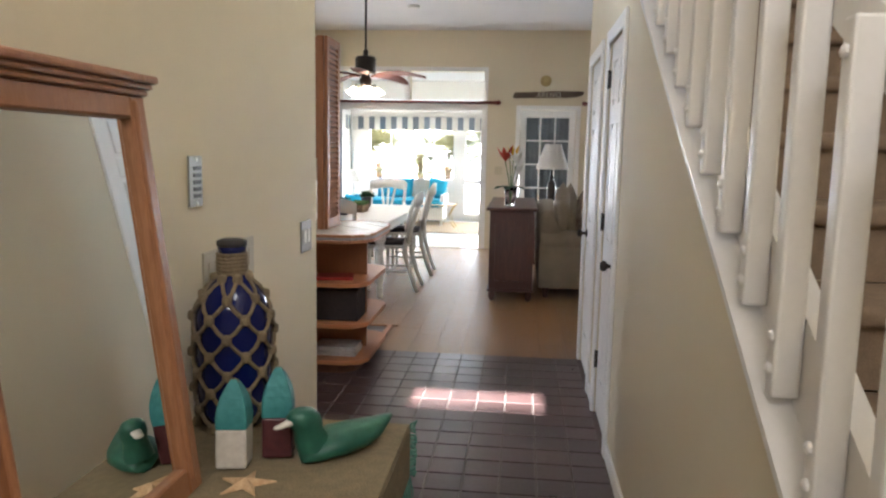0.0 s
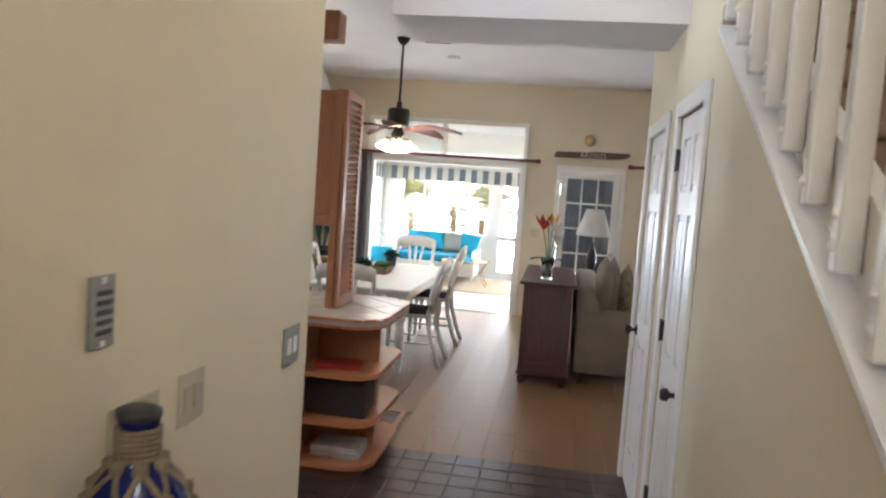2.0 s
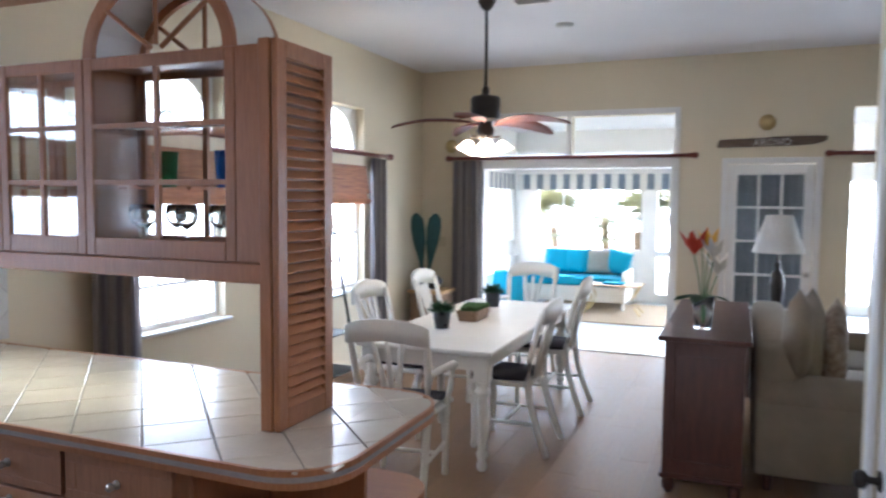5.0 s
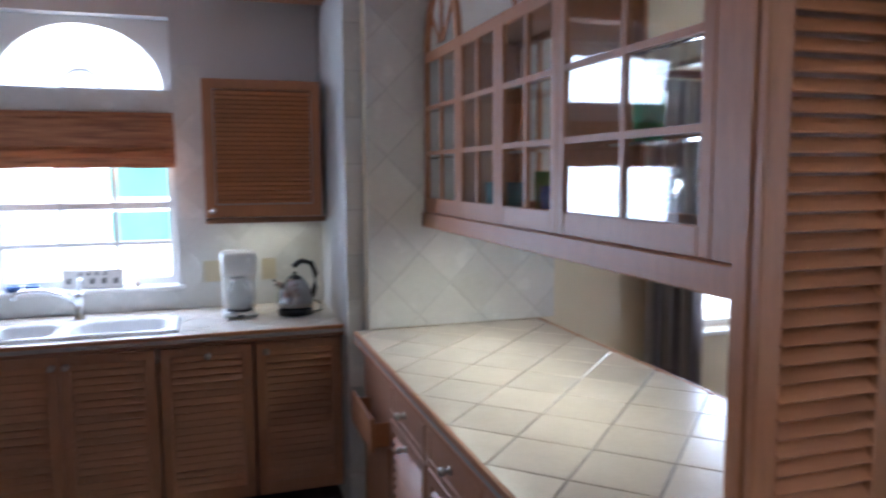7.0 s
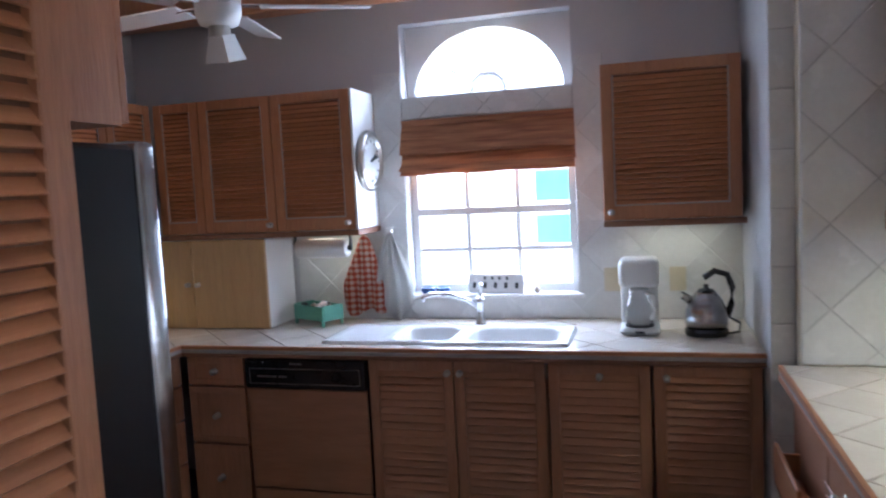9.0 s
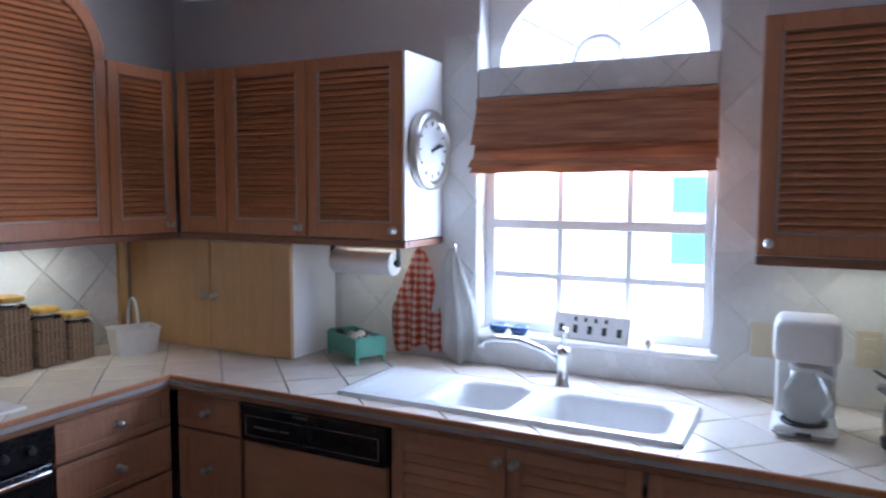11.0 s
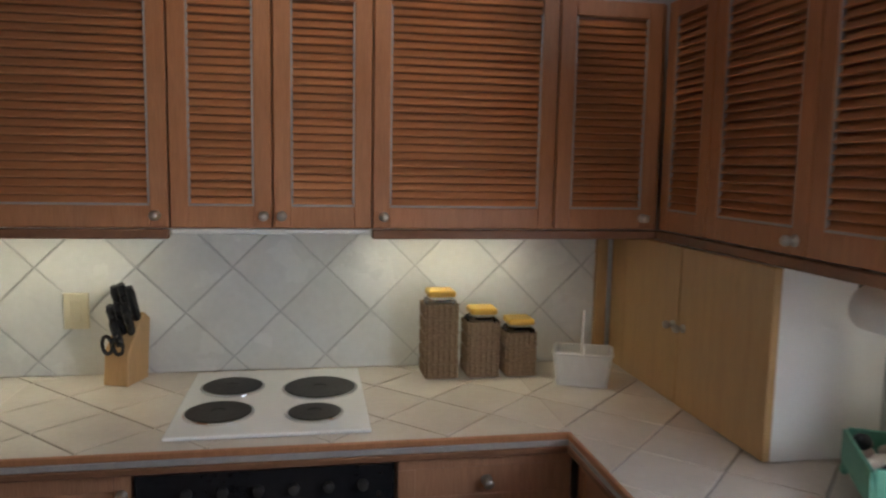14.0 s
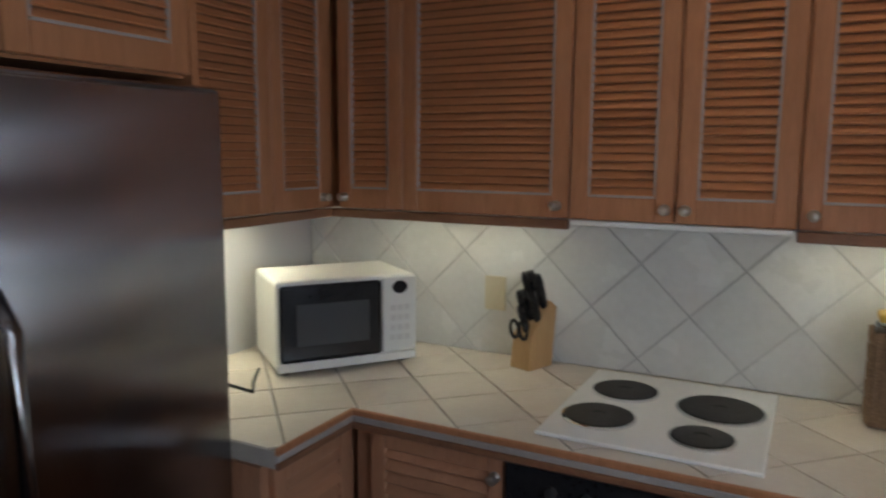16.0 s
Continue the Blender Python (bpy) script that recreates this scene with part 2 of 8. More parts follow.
def wall_x(name, x0, x1, y0, y1, z0, z1, holes, material, label):
    """A wall that runs along y, with openings (y0, y1, z0, z1) through it."""
    bm = B()
    ys = sorted({y0, y1, *[h[0] for h in holes], *[h[1] for h in holes]})
    for a, b in zip(ys, ys[1:]):
        gaps = sorted((h[2], h[3]) for h in holes if h[0] <= a and h[1] >= b)
        z = z0
        for g0, g1 in gaps:
            if g0 > z:
                box(bm, x0, x1, a, b, z, g0)
            z = g1
        if z < z1:
            box(bm, x0, x1, a, b, z, z1)
    bmesh.ops.remove_doubles(bm, verts=bm.verts, dist=1e-4)
    return structure(name, bm, material, label, "wall")


def wall_y(name, x0, x1, y0, y1, z0, z1, holes, material, label):
    """A wall that runs along x, with openings (x0, x1, z0, z1) through it."""
    bm = B()
    xs = sorted({x0, x1, *[h[0] for h in holes], *[h[1] for h in holes]})
    for a, b in zip(xs, xs[1:]):
        gaps = sorted((h[2], h[3]) for h in holes if h[0] <= a and h[1] >= b)
        z = z0
        for g0, g1 in gaps:
            if g0 > z:
                box(bm, a, b, y0, y1, z, g0)
            z = g1
        if z < z1:
            box(bm, a, b, y0, y1, z, z1)
    bmesh.ops.remove_doubles(bm, verts=bm.verts, dist=1e-4)
    return structure(name, bm, material, label, "wall")


# ---- structure ----
NW = 11.99     # face of the dining room's far wall
bm = B()
box(bm, -4.3, 3.6, -1.6, 6.28, -0.12, -0.006)
structure("floor", bm, FLOOR_GROUT, "dark quarry tile floor with taupe grout", "floor")
bm = B()
box(bm, -3.3, 6.0, 6.28, NW + 0.14, -0.12, -0.012)
structure("floor_dining", bm, LAMINATE, "honey coloured laminate plank floor", "floor")
wall_x("wall_hall_left", -0.65, -0.53, -1.5, 4.33, 0, 5.2, [], CREAM, "cream painted hall wall")
wall_x("wall_hall_right", 0.815, 0.935, 4.55, 6.49, 0, 2.44, [(4.655, 5.235, 0, 2.03), (5.60, 6.265, 0, 2.03)], CREAM, "cream painted wall with two closet doors")
wall_x("wall_hall_right_upper", 0.815, 0.935, 4.30, 6.49, 2.44, 5.2, [], CREAM, "cream painted upper hall wall")
wall_x("wall_stair_far", 1.95, 2.07, -1.5, 6.4, 0, 5.2, [], CREAM, "cream painted stairwell wall")
# Unseen wall; its high slot is added to shape the hall's sun patch.
wall_y("wall_foyer_south", -0.65, 2.07, -1.62, -1.5, 0, 5.2, [(-0.235, 0.53, 3.85, 4.09)], CREAM, "unseen cream foyer wall behind the entrance, slotted to shape the sun patch")
wall_y("wall_above_hall_soffit", -0.53, 1.95, 5.27, 5.39, 2.62, 5.2, [], CREAM, "cream painted wall above the hall opening")
bm = B()
box(bm, -0.65, 2.07, -1.62, 5.39, 5.2, 5.3)
structure("ceiling_foyer", bm, CEILING, "white foyer ceiling", "ceiling")
bm = B()
box(bm, -0.53, 0.815, 5.27, 5.86, 2.44, 2.62)
structure("ceiling_hall_soffit", bm, CEILING, "white dropped soffit over the hall opening", "ceiling")
bm = B()
box(bm, -3.3, 6.1, 5.86, NW + 0.14, 3.18, 3.3)
structure("ceiling_dining", bm, CEILING, "white textured high ceiling", "ceiling")
wall_y("wall_dining_south_upper", -3.12, 6.0, 5.74, 5.86, 2.66, 3.18, [], CREAM, "cream painted wall above the kitchen and hall")
DW = [(7.45, 8.35, 0.78, 1.95), (7.45, 8.35, 2.16, 2.58), (9.62, 10.52, 0.78, 1.95), (9.62, 10.52, 2.16, 2.58)]
wall_x("wall_dining_west", -3.26, -3.12, 5.66, NW + 0.14, 0, 3.18, DW, CREAM, "cream painted dining room wall with two windows")
wall_y("wall_dining_north", -3.12, 6.0, NW, NW + 0.14, 0, 3.18, [(-2.36, -0.22, 0, 2.06), (-2.36, -1.37, 2.17, 2.60), (-1.31, -0.22, 2.17, 2.60), (0.32, 1.12, 0.0, 2.06), (1.44, 3.3, 0.0, 2.06), (1.44, 3.3, 2.17, 2.60)], CREAM, "cream painted wall with wide sunroom opening")
wall_x("wall_living_east", 6.0, 6.12, 5.86, NW + 0.14, 0, 3.3, [], CREAM, "cream painted living room wall")
wall_y("wall_living_south", 0.935, 6.0, 6.37, 6.49, 0, 3.18, [], CREAM, "cream painted living room wall behind the closets")
# kitchen shell
KW = [(3.945, 4.815, 1.045, 1.95), (3.945, 4.815, 2.066, 2.437)]
wall_x("wall_kitchen_west", -4.12, -3.98, 2.2, 5.65, 0, 2.66, KW, KITCHEN_WALL, "grey white kitchen wall with sink window")
wall_y("wall_kitchen_south", -4.12, -0.65, 2.2, 2.33, 0, 2.66, [], KITCHEN_WALL, "grey white kitchen wall behind the cooktop")
wall_x("wall_kitchen_east", -1.11, -0.91, 2.33, 4.20, 0, 2.66, [], KITCHEN_WALL, "grey white kitchen wall beside the refrigerator")
wall_y("wall_kitchen_stub", -3.98, -3.2, 5.575, 5.66, 0, 2.66, [], WALL_GROUT, "tiled wall end beside the sink counter")
bm = B()
box(bm, -4.12, -0.53, 2.2, 5.86, 2.66, 2.78)
structure("ceiling_kitchen", bm, CEILING, "white kitchen ceiling", "ceiling")

# ---- doors and window joinery ----


def six_panel_door(name, y0, y1, label):
    """A white six-panel closet door in the hall's right wall, with its casing, hinges and knob."""
    d = thing(name, label, "door", (0.84, y0, 0), "hall closet doors", "structure")
    bm = B()
    w = 0.065
    box(bm, 0.797, 0.815, y0 - w, y0 + 0.004, 0, 2.03 + w, 0.005)
    box(bm, 0.797, 0.815, y1 - 0.004, y1 + w, 0, 2.03 + w, 0.005)
    box(bm, 0.799, 0.815, y0, y1, 2.026, 2.03 + w, 0.005)
    part("casing", bm, WHITE, d)
    bm = B()
    box(bm, 0.832, 0.865, y0 + 0.006, y1 - 0.006, 0.012, 2.022)
    st, mid = 0.095, (y0 + y1) / 2
    for a, b in ((y0 + 0.006, y0 + st), (mid - 0.04, mid + 0.04), (y1 - st, y1 - 0.006)):
        box(bm, 0.822, 0.833, a, b, 0.012, 2.022, 0.003)
    for a, b in ((0.012, 0.22), (0.86, 1.0), (1.60, 1.70), (1.92, 2.022)):
        box(bm, 0.8225, 0.833, y0 + st, y1 - st, a, b, 0.003)
    leaf = part("leaf", bm, WHITE, d)
    for a, b in ((y0 + st, mid - 0.04), (mid + 0.04, y1 - st)):
        for c, e in ((0.22, 0.86), (1.0, 1.60), (1.70, 1.92)):
            bm = B()
            box(bm, 0.824, 0.834, a + 0.022, b - 0.022, c + 0.022, e - 0.022, 0.006)
            part("panel", bm, WHITE, leaf)
    return d, leaf


def knob(parent, place, axis, material=BRONZE, r=0.026):
    bm = B()
    turn = Vector((0, 0, 1)).rotation_difference(Vector(axis)).to_matrix().to_4x4()
    lathe(bm, [(r * 1.1, 0), (r * 1.1, r * 0.25), (r * 0.4, r * 0.4), (r * 0.4, r * 1.1), (r * 0.95, r * 1.5), (r, r * 2.0), (r * 0.7, r * 2.5)], (0, 0, 0), 14, Matrix.Translation(place) @ turn)
    return part("knob", bm, material, parent, "", True)


for nm, y0, y1, ky, hy in (("door_1", 4.655, 5.235, 4.74, 5.235), ("door_2", 5.60, 6.265, 6.20, 5.60)):
    d, leaf = six_panel_door(nm, y0, y1, "white six-panel closet door, closed, with bronze knob")
    knob(d, (0.822, ky, 0.91), (-1, 0, 0))
    for z in (0.31, 1.08, 1.84):
        bm = B()
        box(bm, 0.806, 0.824, hy - 0.02, hy + 0.006, z - 0.045, z + 0.045, 0.003)
        lathe(bm, [(0.006, -0.05), (0.006, 0.05)], (0.808, hy, z), 8)
        part("hinge", bm, BRONZE, d, "dark bronze hinge")


# ---- cabinets ----
SLATS = {}


def slat(length, axis, material, pitch):
    """A louvre slat of the given length, one mesh for each length and pitch, centred on its middle."""
    key = (round(length, 3), axis, material.name, pitch)
    h = (0.49 if pitch < 0.03 else 0.54) * pitch
    if key not in SLATS:
        bm = B()
        if axis == "x":
            box(bm, -length / 2, length / 2, -0.0022, 0.0022, -h, h, m=pose(0, 0, 0, 40, 0, 0))
        else:
            box(bm, -0.0022, 0.0022, -length / 2, length / 2, -h, h, m=pose(0, 0, 0, 0, -40, 0))
        SLATS[key] = mesh_of("slat", bm, material)
    return SLATS[key]


def louvre_door(parent, side, plane, a0, a1, z0, z1, frame_mat=OAK, slat_mat=None, knob_at=None, pitch=0.0225, stile=0.05, bead=True, arch=0.0):
    """A louvred door. side: the way it faces ('+x', '-x', '+y', '-y'); plane: its front face; a0..a1 along the wall."""
    sgn = 1 if side[0] == "+" else -1
    along_x = side[1] == "y"
    if slat_mat is None:
        slat_mat = OAK_X if along_x else OAK_Y

    def bx(b, p, q, c, d, depth0, depth1, r=0.0):
        lo, hi = sorted((plane - sgn * depth0, plane - sgn * depth1))
        if along_x:
            box(b, p, q, lo, hi, c, d, r)
        else:
            box(b, lo, hi, p, q, c, d, r)

    g = 0.0015
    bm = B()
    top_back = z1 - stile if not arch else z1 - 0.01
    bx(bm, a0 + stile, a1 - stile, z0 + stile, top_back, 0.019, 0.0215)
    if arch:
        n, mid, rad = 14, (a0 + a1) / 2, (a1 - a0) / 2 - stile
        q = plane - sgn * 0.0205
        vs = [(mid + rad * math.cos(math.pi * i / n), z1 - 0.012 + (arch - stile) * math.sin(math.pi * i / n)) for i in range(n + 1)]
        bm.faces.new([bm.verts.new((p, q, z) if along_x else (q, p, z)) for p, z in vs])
    # Sheet behind the oak slats is coloured dark, as shade in their gaps.
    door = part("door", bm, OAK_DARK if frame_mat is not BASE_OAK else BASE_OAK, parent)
    for p, q in ((a0 + g, a0 + stile), (a1 - stile, a1 - g)):
        bm = B()
        bx(bm, p, q, z0 + g, z1 - g, 0, 0.022, 0.003)
        part("stile", bm, frame_mat, door)
    bm = B()
    bx(bm, a0 + stile, a1 - stile, z0 + g, z0 + stile + 0.012, 0.0005, 0.022, 0.002)
    part("rail", bm, frame_mat, door)
    bm = B()
    if not arch:
        bx(bm, a0 + stile, a1 - stile, z1 - stile, z1 - g, 0.0005, 0.022, 0.002)
        part("rail", bm, frame_mat, door)
    else:
        n = 14
        mid, rad = (a0 + a1) / 2, (a1 - a0) / 2 - g
        for i in range(n):
            t0, t1 = math.pi * i / n, math.pi * (i + 1) / n
            pts = [(mid + rad * math.cos(t0), z1 - g + arch * math.sin(t0)), (mid + rad * math.cos(t1), z1 - g + arch * math.sin(t1)),
                   (mid + (rad - stile) * math.cos(t1), z1 - g + (arch - stile) * math.sin(t1)), (mid + (rad - stile) * math.cos(t0), z1 - g + (arch - stile) * math.sin(t0))]
            vs = []
            for dep in (0, 0.022):
                q = plane - sgn * dep
                vs.append([bm.verts.new((p, q, z) if along_x else (q, p, z)) for p, z in pts])
            bm.faces.new(vs[0])
            bm.faces.new(vs[1][::-1])
            for k in range(4):
                bm.faces.new((vs[0][k], vs[0][(k + 1) % 4], vs[1][(k + 1) % 4], vs[1][k]))
        bmesh.ops.remove_doubles(bm, verts=bm.verts, dist=1e-4)
        part("arched_rail", bm, frame_mat, door)
    if bead:
        for p, q, c, d in ((a0 + stile, a0 + stile + 0.006, z0 + stile + 0.012, z1 - stile), (a1 - stile - 0.006, a1 - stile, z0 + stile + 0.012, z1 - stile), (a0 + stile, a1 - stile, z0 + stile + 0.012, z0 + stile + 0.019)):
            bm = B()
            bx(bm, p, q, c, d, 0.003, 0.010)
            part("bead", bm, LIMED, door, "greyed limed bead")
    z = z0 + stile + 0.026
    top = z1 - stile - 0.008 + arch
    while z < top:
        half = (a1 - a0) / 2 - stile
        if arch and z > z1 - 0.01:
            f = 1 - ((z - z1 + 0.01) / (arch - stile)) ** 2
            half = half * math.sqrt(f) if f > 0.03 else 0
        if half > 0.03:
            s = part("slat", slat(2 * half - 0.002, "x" if along_x else "y", slat_mat, pitch), slat_mat, door)
            q = plane - sgn * 0.011
            c = (a0 + a1) / 2
            s.location = (c, q, z) if along_x else (q, c, z)
            if side in ("-y", "-x"):
                s.rotation_euler = (0, 0, math.pi)
        z += pitch
    if knob_at:
        axis = {"+x": (1, 0, 0), "-x": (-1, 0, 0), "+y": (0, 1, 0), "-y": (0, -1, 0)}[side]
        p, z = knob_at
        knob(door, (p, plane, z) if along_x else (plane, p, z), axis, NICKEL, 0.013)
    return door


UB, UT = 1.415, 2.10      # upper cabinets: underside of the doors, top
VAL = 1.385               # underside of the valance
UY = 2.65                 # face of the uppers over the cooktop
UX = -3.672               # face of the uppers beside the sink window
EX = -1.44                # face of the uppers over the microwave


def upper(label, x0, x1, y0, y1, doors, valance=True, low=VAL, arch=None, white_end=None):
    """An upper cabinet: carcass, valance and its louvred doors. doors: (side, plane, a0, a1, knob, arch)."""
    c = thing("wall_cabinet", label, "cabinet", ((x0 + x1) / 2, (y0 + y1) / 2, low), "louvred wall cabinets")
    bm = B()
    box(bm, x0, x1, y0, y1, UB - 0.002, UT)
    for side, plane, a0, a1, kn, ar in doors:
        if ar:
            n, mid, rad = 12, (a0 + a1) / 2, (a1 - a0) / 2 - 0.004
            out = [(mid + rad * math.cos(math.pi * i / n), UT + (ar - 0.004) * math.sin(math.pi * i / n)) for i in range(n + 1)]
            f = [bm.verts.new((p, y1, z)) for p, z in out]
            b = [bm.verts.new((p, y0, z)) for p, z in out]
            bm.faces.new(f)
            bm.faces.new(b[::-1])
            for i in range(n + 1):
                j = (i + 1) % (n + 1)
                bm.faces.new((f[i], b[i], b[j], f[j]))
    part("body", bm, OAK, c)
    for side, plane, a0, a1, kn, ar in doors:
        louvre_door(c, side, plane, a0, a1, UB, UT, knob_at=(kn, UB + 0.035) if kn else None, arch=ar)
    return c


W = 0.002
# over the cooktop, from the microwave corner to the sink corner
upper("oak wall cabinet with a narrow louvred door in the corner", -1.70, EX - 0.024, 2.332, UY - 0.024, [("+y", UY, -1.70, EX - 0.024, EX - 0.05, 0)])
upper("oak wall cabinet with arched louvred door", -2.225, -1.70 - W, 2.332, UY - 0.024, [("+y", UY, -2.225, -1.702, -2.19, 0.26)])
upper("oak cabinet with two louvred doors over the range hood", -2.785, -2.225 - W, 2.332, UY - 0.024, [("+y", UY, -2.785, -2.506, -2.53, 0), ("+y", UY, -2.504, -2.227, -2.48, 0)])
upper("oak wall cabinet with arched louvred door", -3.335, -2.785 - W, 2.332, UY - 0.024, [("+y", UY, -3.335, -2.787, -2.82, 0.26)])
upper("oak wall cabinet with a narrow louvred door in the corner", UX - 0.01, -3.335 - W, 2.332, UY - 0.024, [("+y", UY, UX + 0.006, -3.337, UX + 0.05, 0)])
# beside the sink window
lc = upper("oak wall cabinet with three louvred doors and a white end panel", -3.978, UX - 0.024, 2.66, 3.775, [("+x", UX, 2.66, 2.93, 0, 0), ("+x", UX, 2.932, 3.345, 3.31, 0), ("+x", UX, 3.347, 3.775, 3.74, 0)])
bm = B()
box(bm, -3.978, UX - 0.002, 3.776, 3.787, UB, UT, 0.002)
part("end_panel", bm, WHITE, lc, "white painted end panel")
upper("oak wall cabinet with one louvred door over the coffee maker", -3.978, UX - 0.024, 4.965, 5.545, [("+x", UX, 4.965, 5.545, 5.0, 0)])
# over the microwave and the refrigerator
upper("oak wall cabinet with a narrow louvred door in the corner", EX + 0.024, -1.112, 2.332, 2.93, [("-x", EX, 2.66, 2.93, 2.70, 0)])
upper("oak wall cabinet with louvred door over the microwave", EX + 0.024, -1.112, 2.932, 3.335, [("-x", EX, 2.932, 3.33, 0, 0)])
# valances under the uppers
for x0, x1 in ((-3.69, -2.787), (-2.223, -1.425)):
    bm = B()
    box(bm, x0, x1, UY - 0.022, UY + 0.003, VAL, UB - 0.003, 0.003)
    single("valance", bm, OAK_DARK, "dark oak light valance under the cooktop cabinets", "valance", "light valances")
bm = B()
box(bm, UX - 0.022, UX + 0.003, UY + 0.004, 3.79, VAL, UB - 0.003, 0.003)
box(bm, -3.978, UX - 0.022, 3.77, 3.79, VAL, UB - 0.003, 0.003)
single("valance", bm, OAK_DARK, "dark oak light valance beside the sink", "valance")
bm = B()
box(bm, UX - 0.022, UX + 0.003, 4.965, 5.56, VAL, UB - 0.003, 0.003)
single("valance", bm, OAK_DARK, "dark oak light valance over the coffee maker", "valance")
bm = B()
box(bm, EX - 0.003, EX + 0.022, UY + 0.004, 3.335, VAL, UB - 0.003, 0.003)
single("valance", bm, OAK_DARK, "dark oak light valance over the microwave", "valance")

# base cabinets
CT, BX, BY, BE = 0.915, -3.305, 2.985, -1.74   # counter top; faces of the sink, range and microwave runs


def base_body(label, x0, x1, y0, y1, top=0.862):
    c = thing("base_cabinet", label, "cabinet", ((x0 + x1) / 2, (y0 + y1) / 2, 0), "base cabinets")
    bm = B()
    box(bm, x0, x1, y0, y1, 0.10, top)
    part("body", bm, BASE_OAK, c)
    return c


def drawer(parent, side, plane, a0, a1, z0, z1):
    sgn = 1 if side[0] == "+" else -1
    bm = B()
    lo, hi = sorted((plane, plane - sgn * 0.02))
    lo2, hi2 = sorted((plane + sgn * 0.003, plane - sgn * 0.01))
    if side[1] == "y":
        box(bm, a0, a1, lo, hi, z0, z1, 0.003)
        for c in ((a0, a1, z0, z0 + 0.03), (a0, a1, z1 - 0.03, z1), (a0, a0 + 0.045, z0 + 0.03, z1 - 0.03), (a1 - 0.045, a1, z0 + 0.03, z1 - 0.03)):
            box(bm, c[0], c[1], lo2, hi2, c[2], c[3], 0.002)
    else:
        box(bm, lo, hi, a0, a1, z0, z1, 0.003)
        for c in ((a0, a1, z0, z0 + 0.03), (a0, a1, z1 - 0.03, z1), (a0, a0 + 0.045, z0 + 0.03, z1 - 0.03), (a1 - 0.045, a1, z0 + 0.03, z1 - 0.03)):
            box(bm, lo2, hi2, c[0], c[1], c[2], c[3], 0.002)
    d = part("drawer", bm, BASE_OAK, parent)
    axis = {"+x": (1, 0, 0), "-x": (-1, 0, 0), "+y": (0, 1, 0), "-y": (0, -1, 0)}[side]
    mid, z = (a0 + a1) / 2, (z0 + z1) / 2
    knob(d, (mid, plane + sgn * 0.003, z) if side[1] == "y" else (plane + sgn * 0.003, mid, z), axis, NICKEL, 0.014)
    return d


def base_door(c, side, plane, a0, a1, kn, z1=0.855):
    louvre_door(c, side, plane, a0, a1, 0.115, z1, BASE_OAK, BASE_OAK_Y, (kn, z1 - 0.05) if kn else None, 0.034, 0.045, False)


# sink run, from the corner to the tiled wall end
c = base_body("oak corner base cabinet with three drawers", -3.978, BX - 0.022, 3.02, 3.325)
for z0, z1 in ((0.72, 0.855), (0.44, 0.71), (0.115, 0.43)):
    drawer(c, "+x", BX, 3.02, 3.32, z0, z1)
c = base_body("oak sink base cabinet with two louvred doors", -3.978, BX - 0.022, 3.945, 4.73, 0.70)
base_door(c, "+x", BX, 3.945, 4.335, 4.31)
base_door(c, "+x", BX, 4.337, 4.73, 4.365)
c = base_body("oak base cabinet with drawer front and louvred door", -3.978, BX - 0.022, 4.74, 5.15, 0.70)
base_door(c, "+x", BX, 4.74, 5.15, 4.95)
c = base_body("oak base cabinet with louvred door beside the tiled wall end", -3.978, BX - 0.022, 5.16, 5.565)
base_door(c, "+x", BX, 5.16, 5.565, 5.21)
# dishwasher
d = thing("dishwasher", "built-in dishwasher with black control panel and brown wooden front", "dishwasher", (-3.5, 3.63, 0))
bm = B()
box(bm, -3.96, BX - 0.022, 3.332, 3.935, 0.10, 0.858)
part("body", bm, BLACK, d)
bm = B()
box(bm, BX - 0.02, BX + 0.016, 3.335, 3.932, 0.715, 0.852, 0.008, 2)
panel = part("control_panel", bm, BLACK, d, "glossy black control panel")
bm = B()
for a, b, z0, z1 in ((3.36, 3.91, 0.738, 0.741), (3.36, 3.91, 0.808, 0.811), (3.36, 3.363, 0.738, 0.811), (3.907, 3.91, 0.738, 0.811), (3.40, 3.50, 0.77, 0.776), (3.51, 3.55, 0.77, 0.776), (3.57, 3.63, 0.83, 0.836)):
    box(bm, BX + 0.0155, BX + 0.0172, a, b, z0, z1)
part("trim_line", bm, NICKEL, panel)
bm = B()
lathe(bm, [(0.024, 0), (0.022, 0.014), (0.008, 0.016), (0.008, 0.022)], (0, 0, 0), 18, Matrix.Translation((BX + 0.016, 3.80, 0.775)) @ pose(0, 0, 0, 0, 90, 0))
part("dial", bm, BLACK, panel)
bm = B()
box(bm, BX - 0.02, BX, 3.337, 3.93, 0.235, 0.71, 0.003)
part("front_panel", bm, BASE_OAK_Y, d, "brown wooden front panel")
bm = B()
box(bm, BX - 0.02, BX - 0.002, 3.337, 3.93, 0.105, 0.225, 0.003)
part("toe_panel", bm, BASE_OAK_Y, d)
# range run
c = base_body("oak base cabinet with three panelled drawers", -3.30, -2.825, 2.335, BY - 0.022)
for z0, z1 in ((0.72, 0.855), (0.55, 0.71), (0.34, 0.54), (0.115, 0.33)):
    drawer(c, "+y", BY, -3.295, -2.83, z0, z1)
c = base_body("oak base cabinet with louvred door beside the oven", -2.19, -1.745, 2.335, BY - 0.022)
louvre_door(c, "+y", BY, -2.19, -1.80, 0.115, 0.855, BASE_OAK, BASE_OAK_Y, (-2.165, 0.80), 0.034, 0.045, False)
c = base_body("oak base cabinet under the microwave", BE + 0.022, -1.112, 2.335, 3.325)
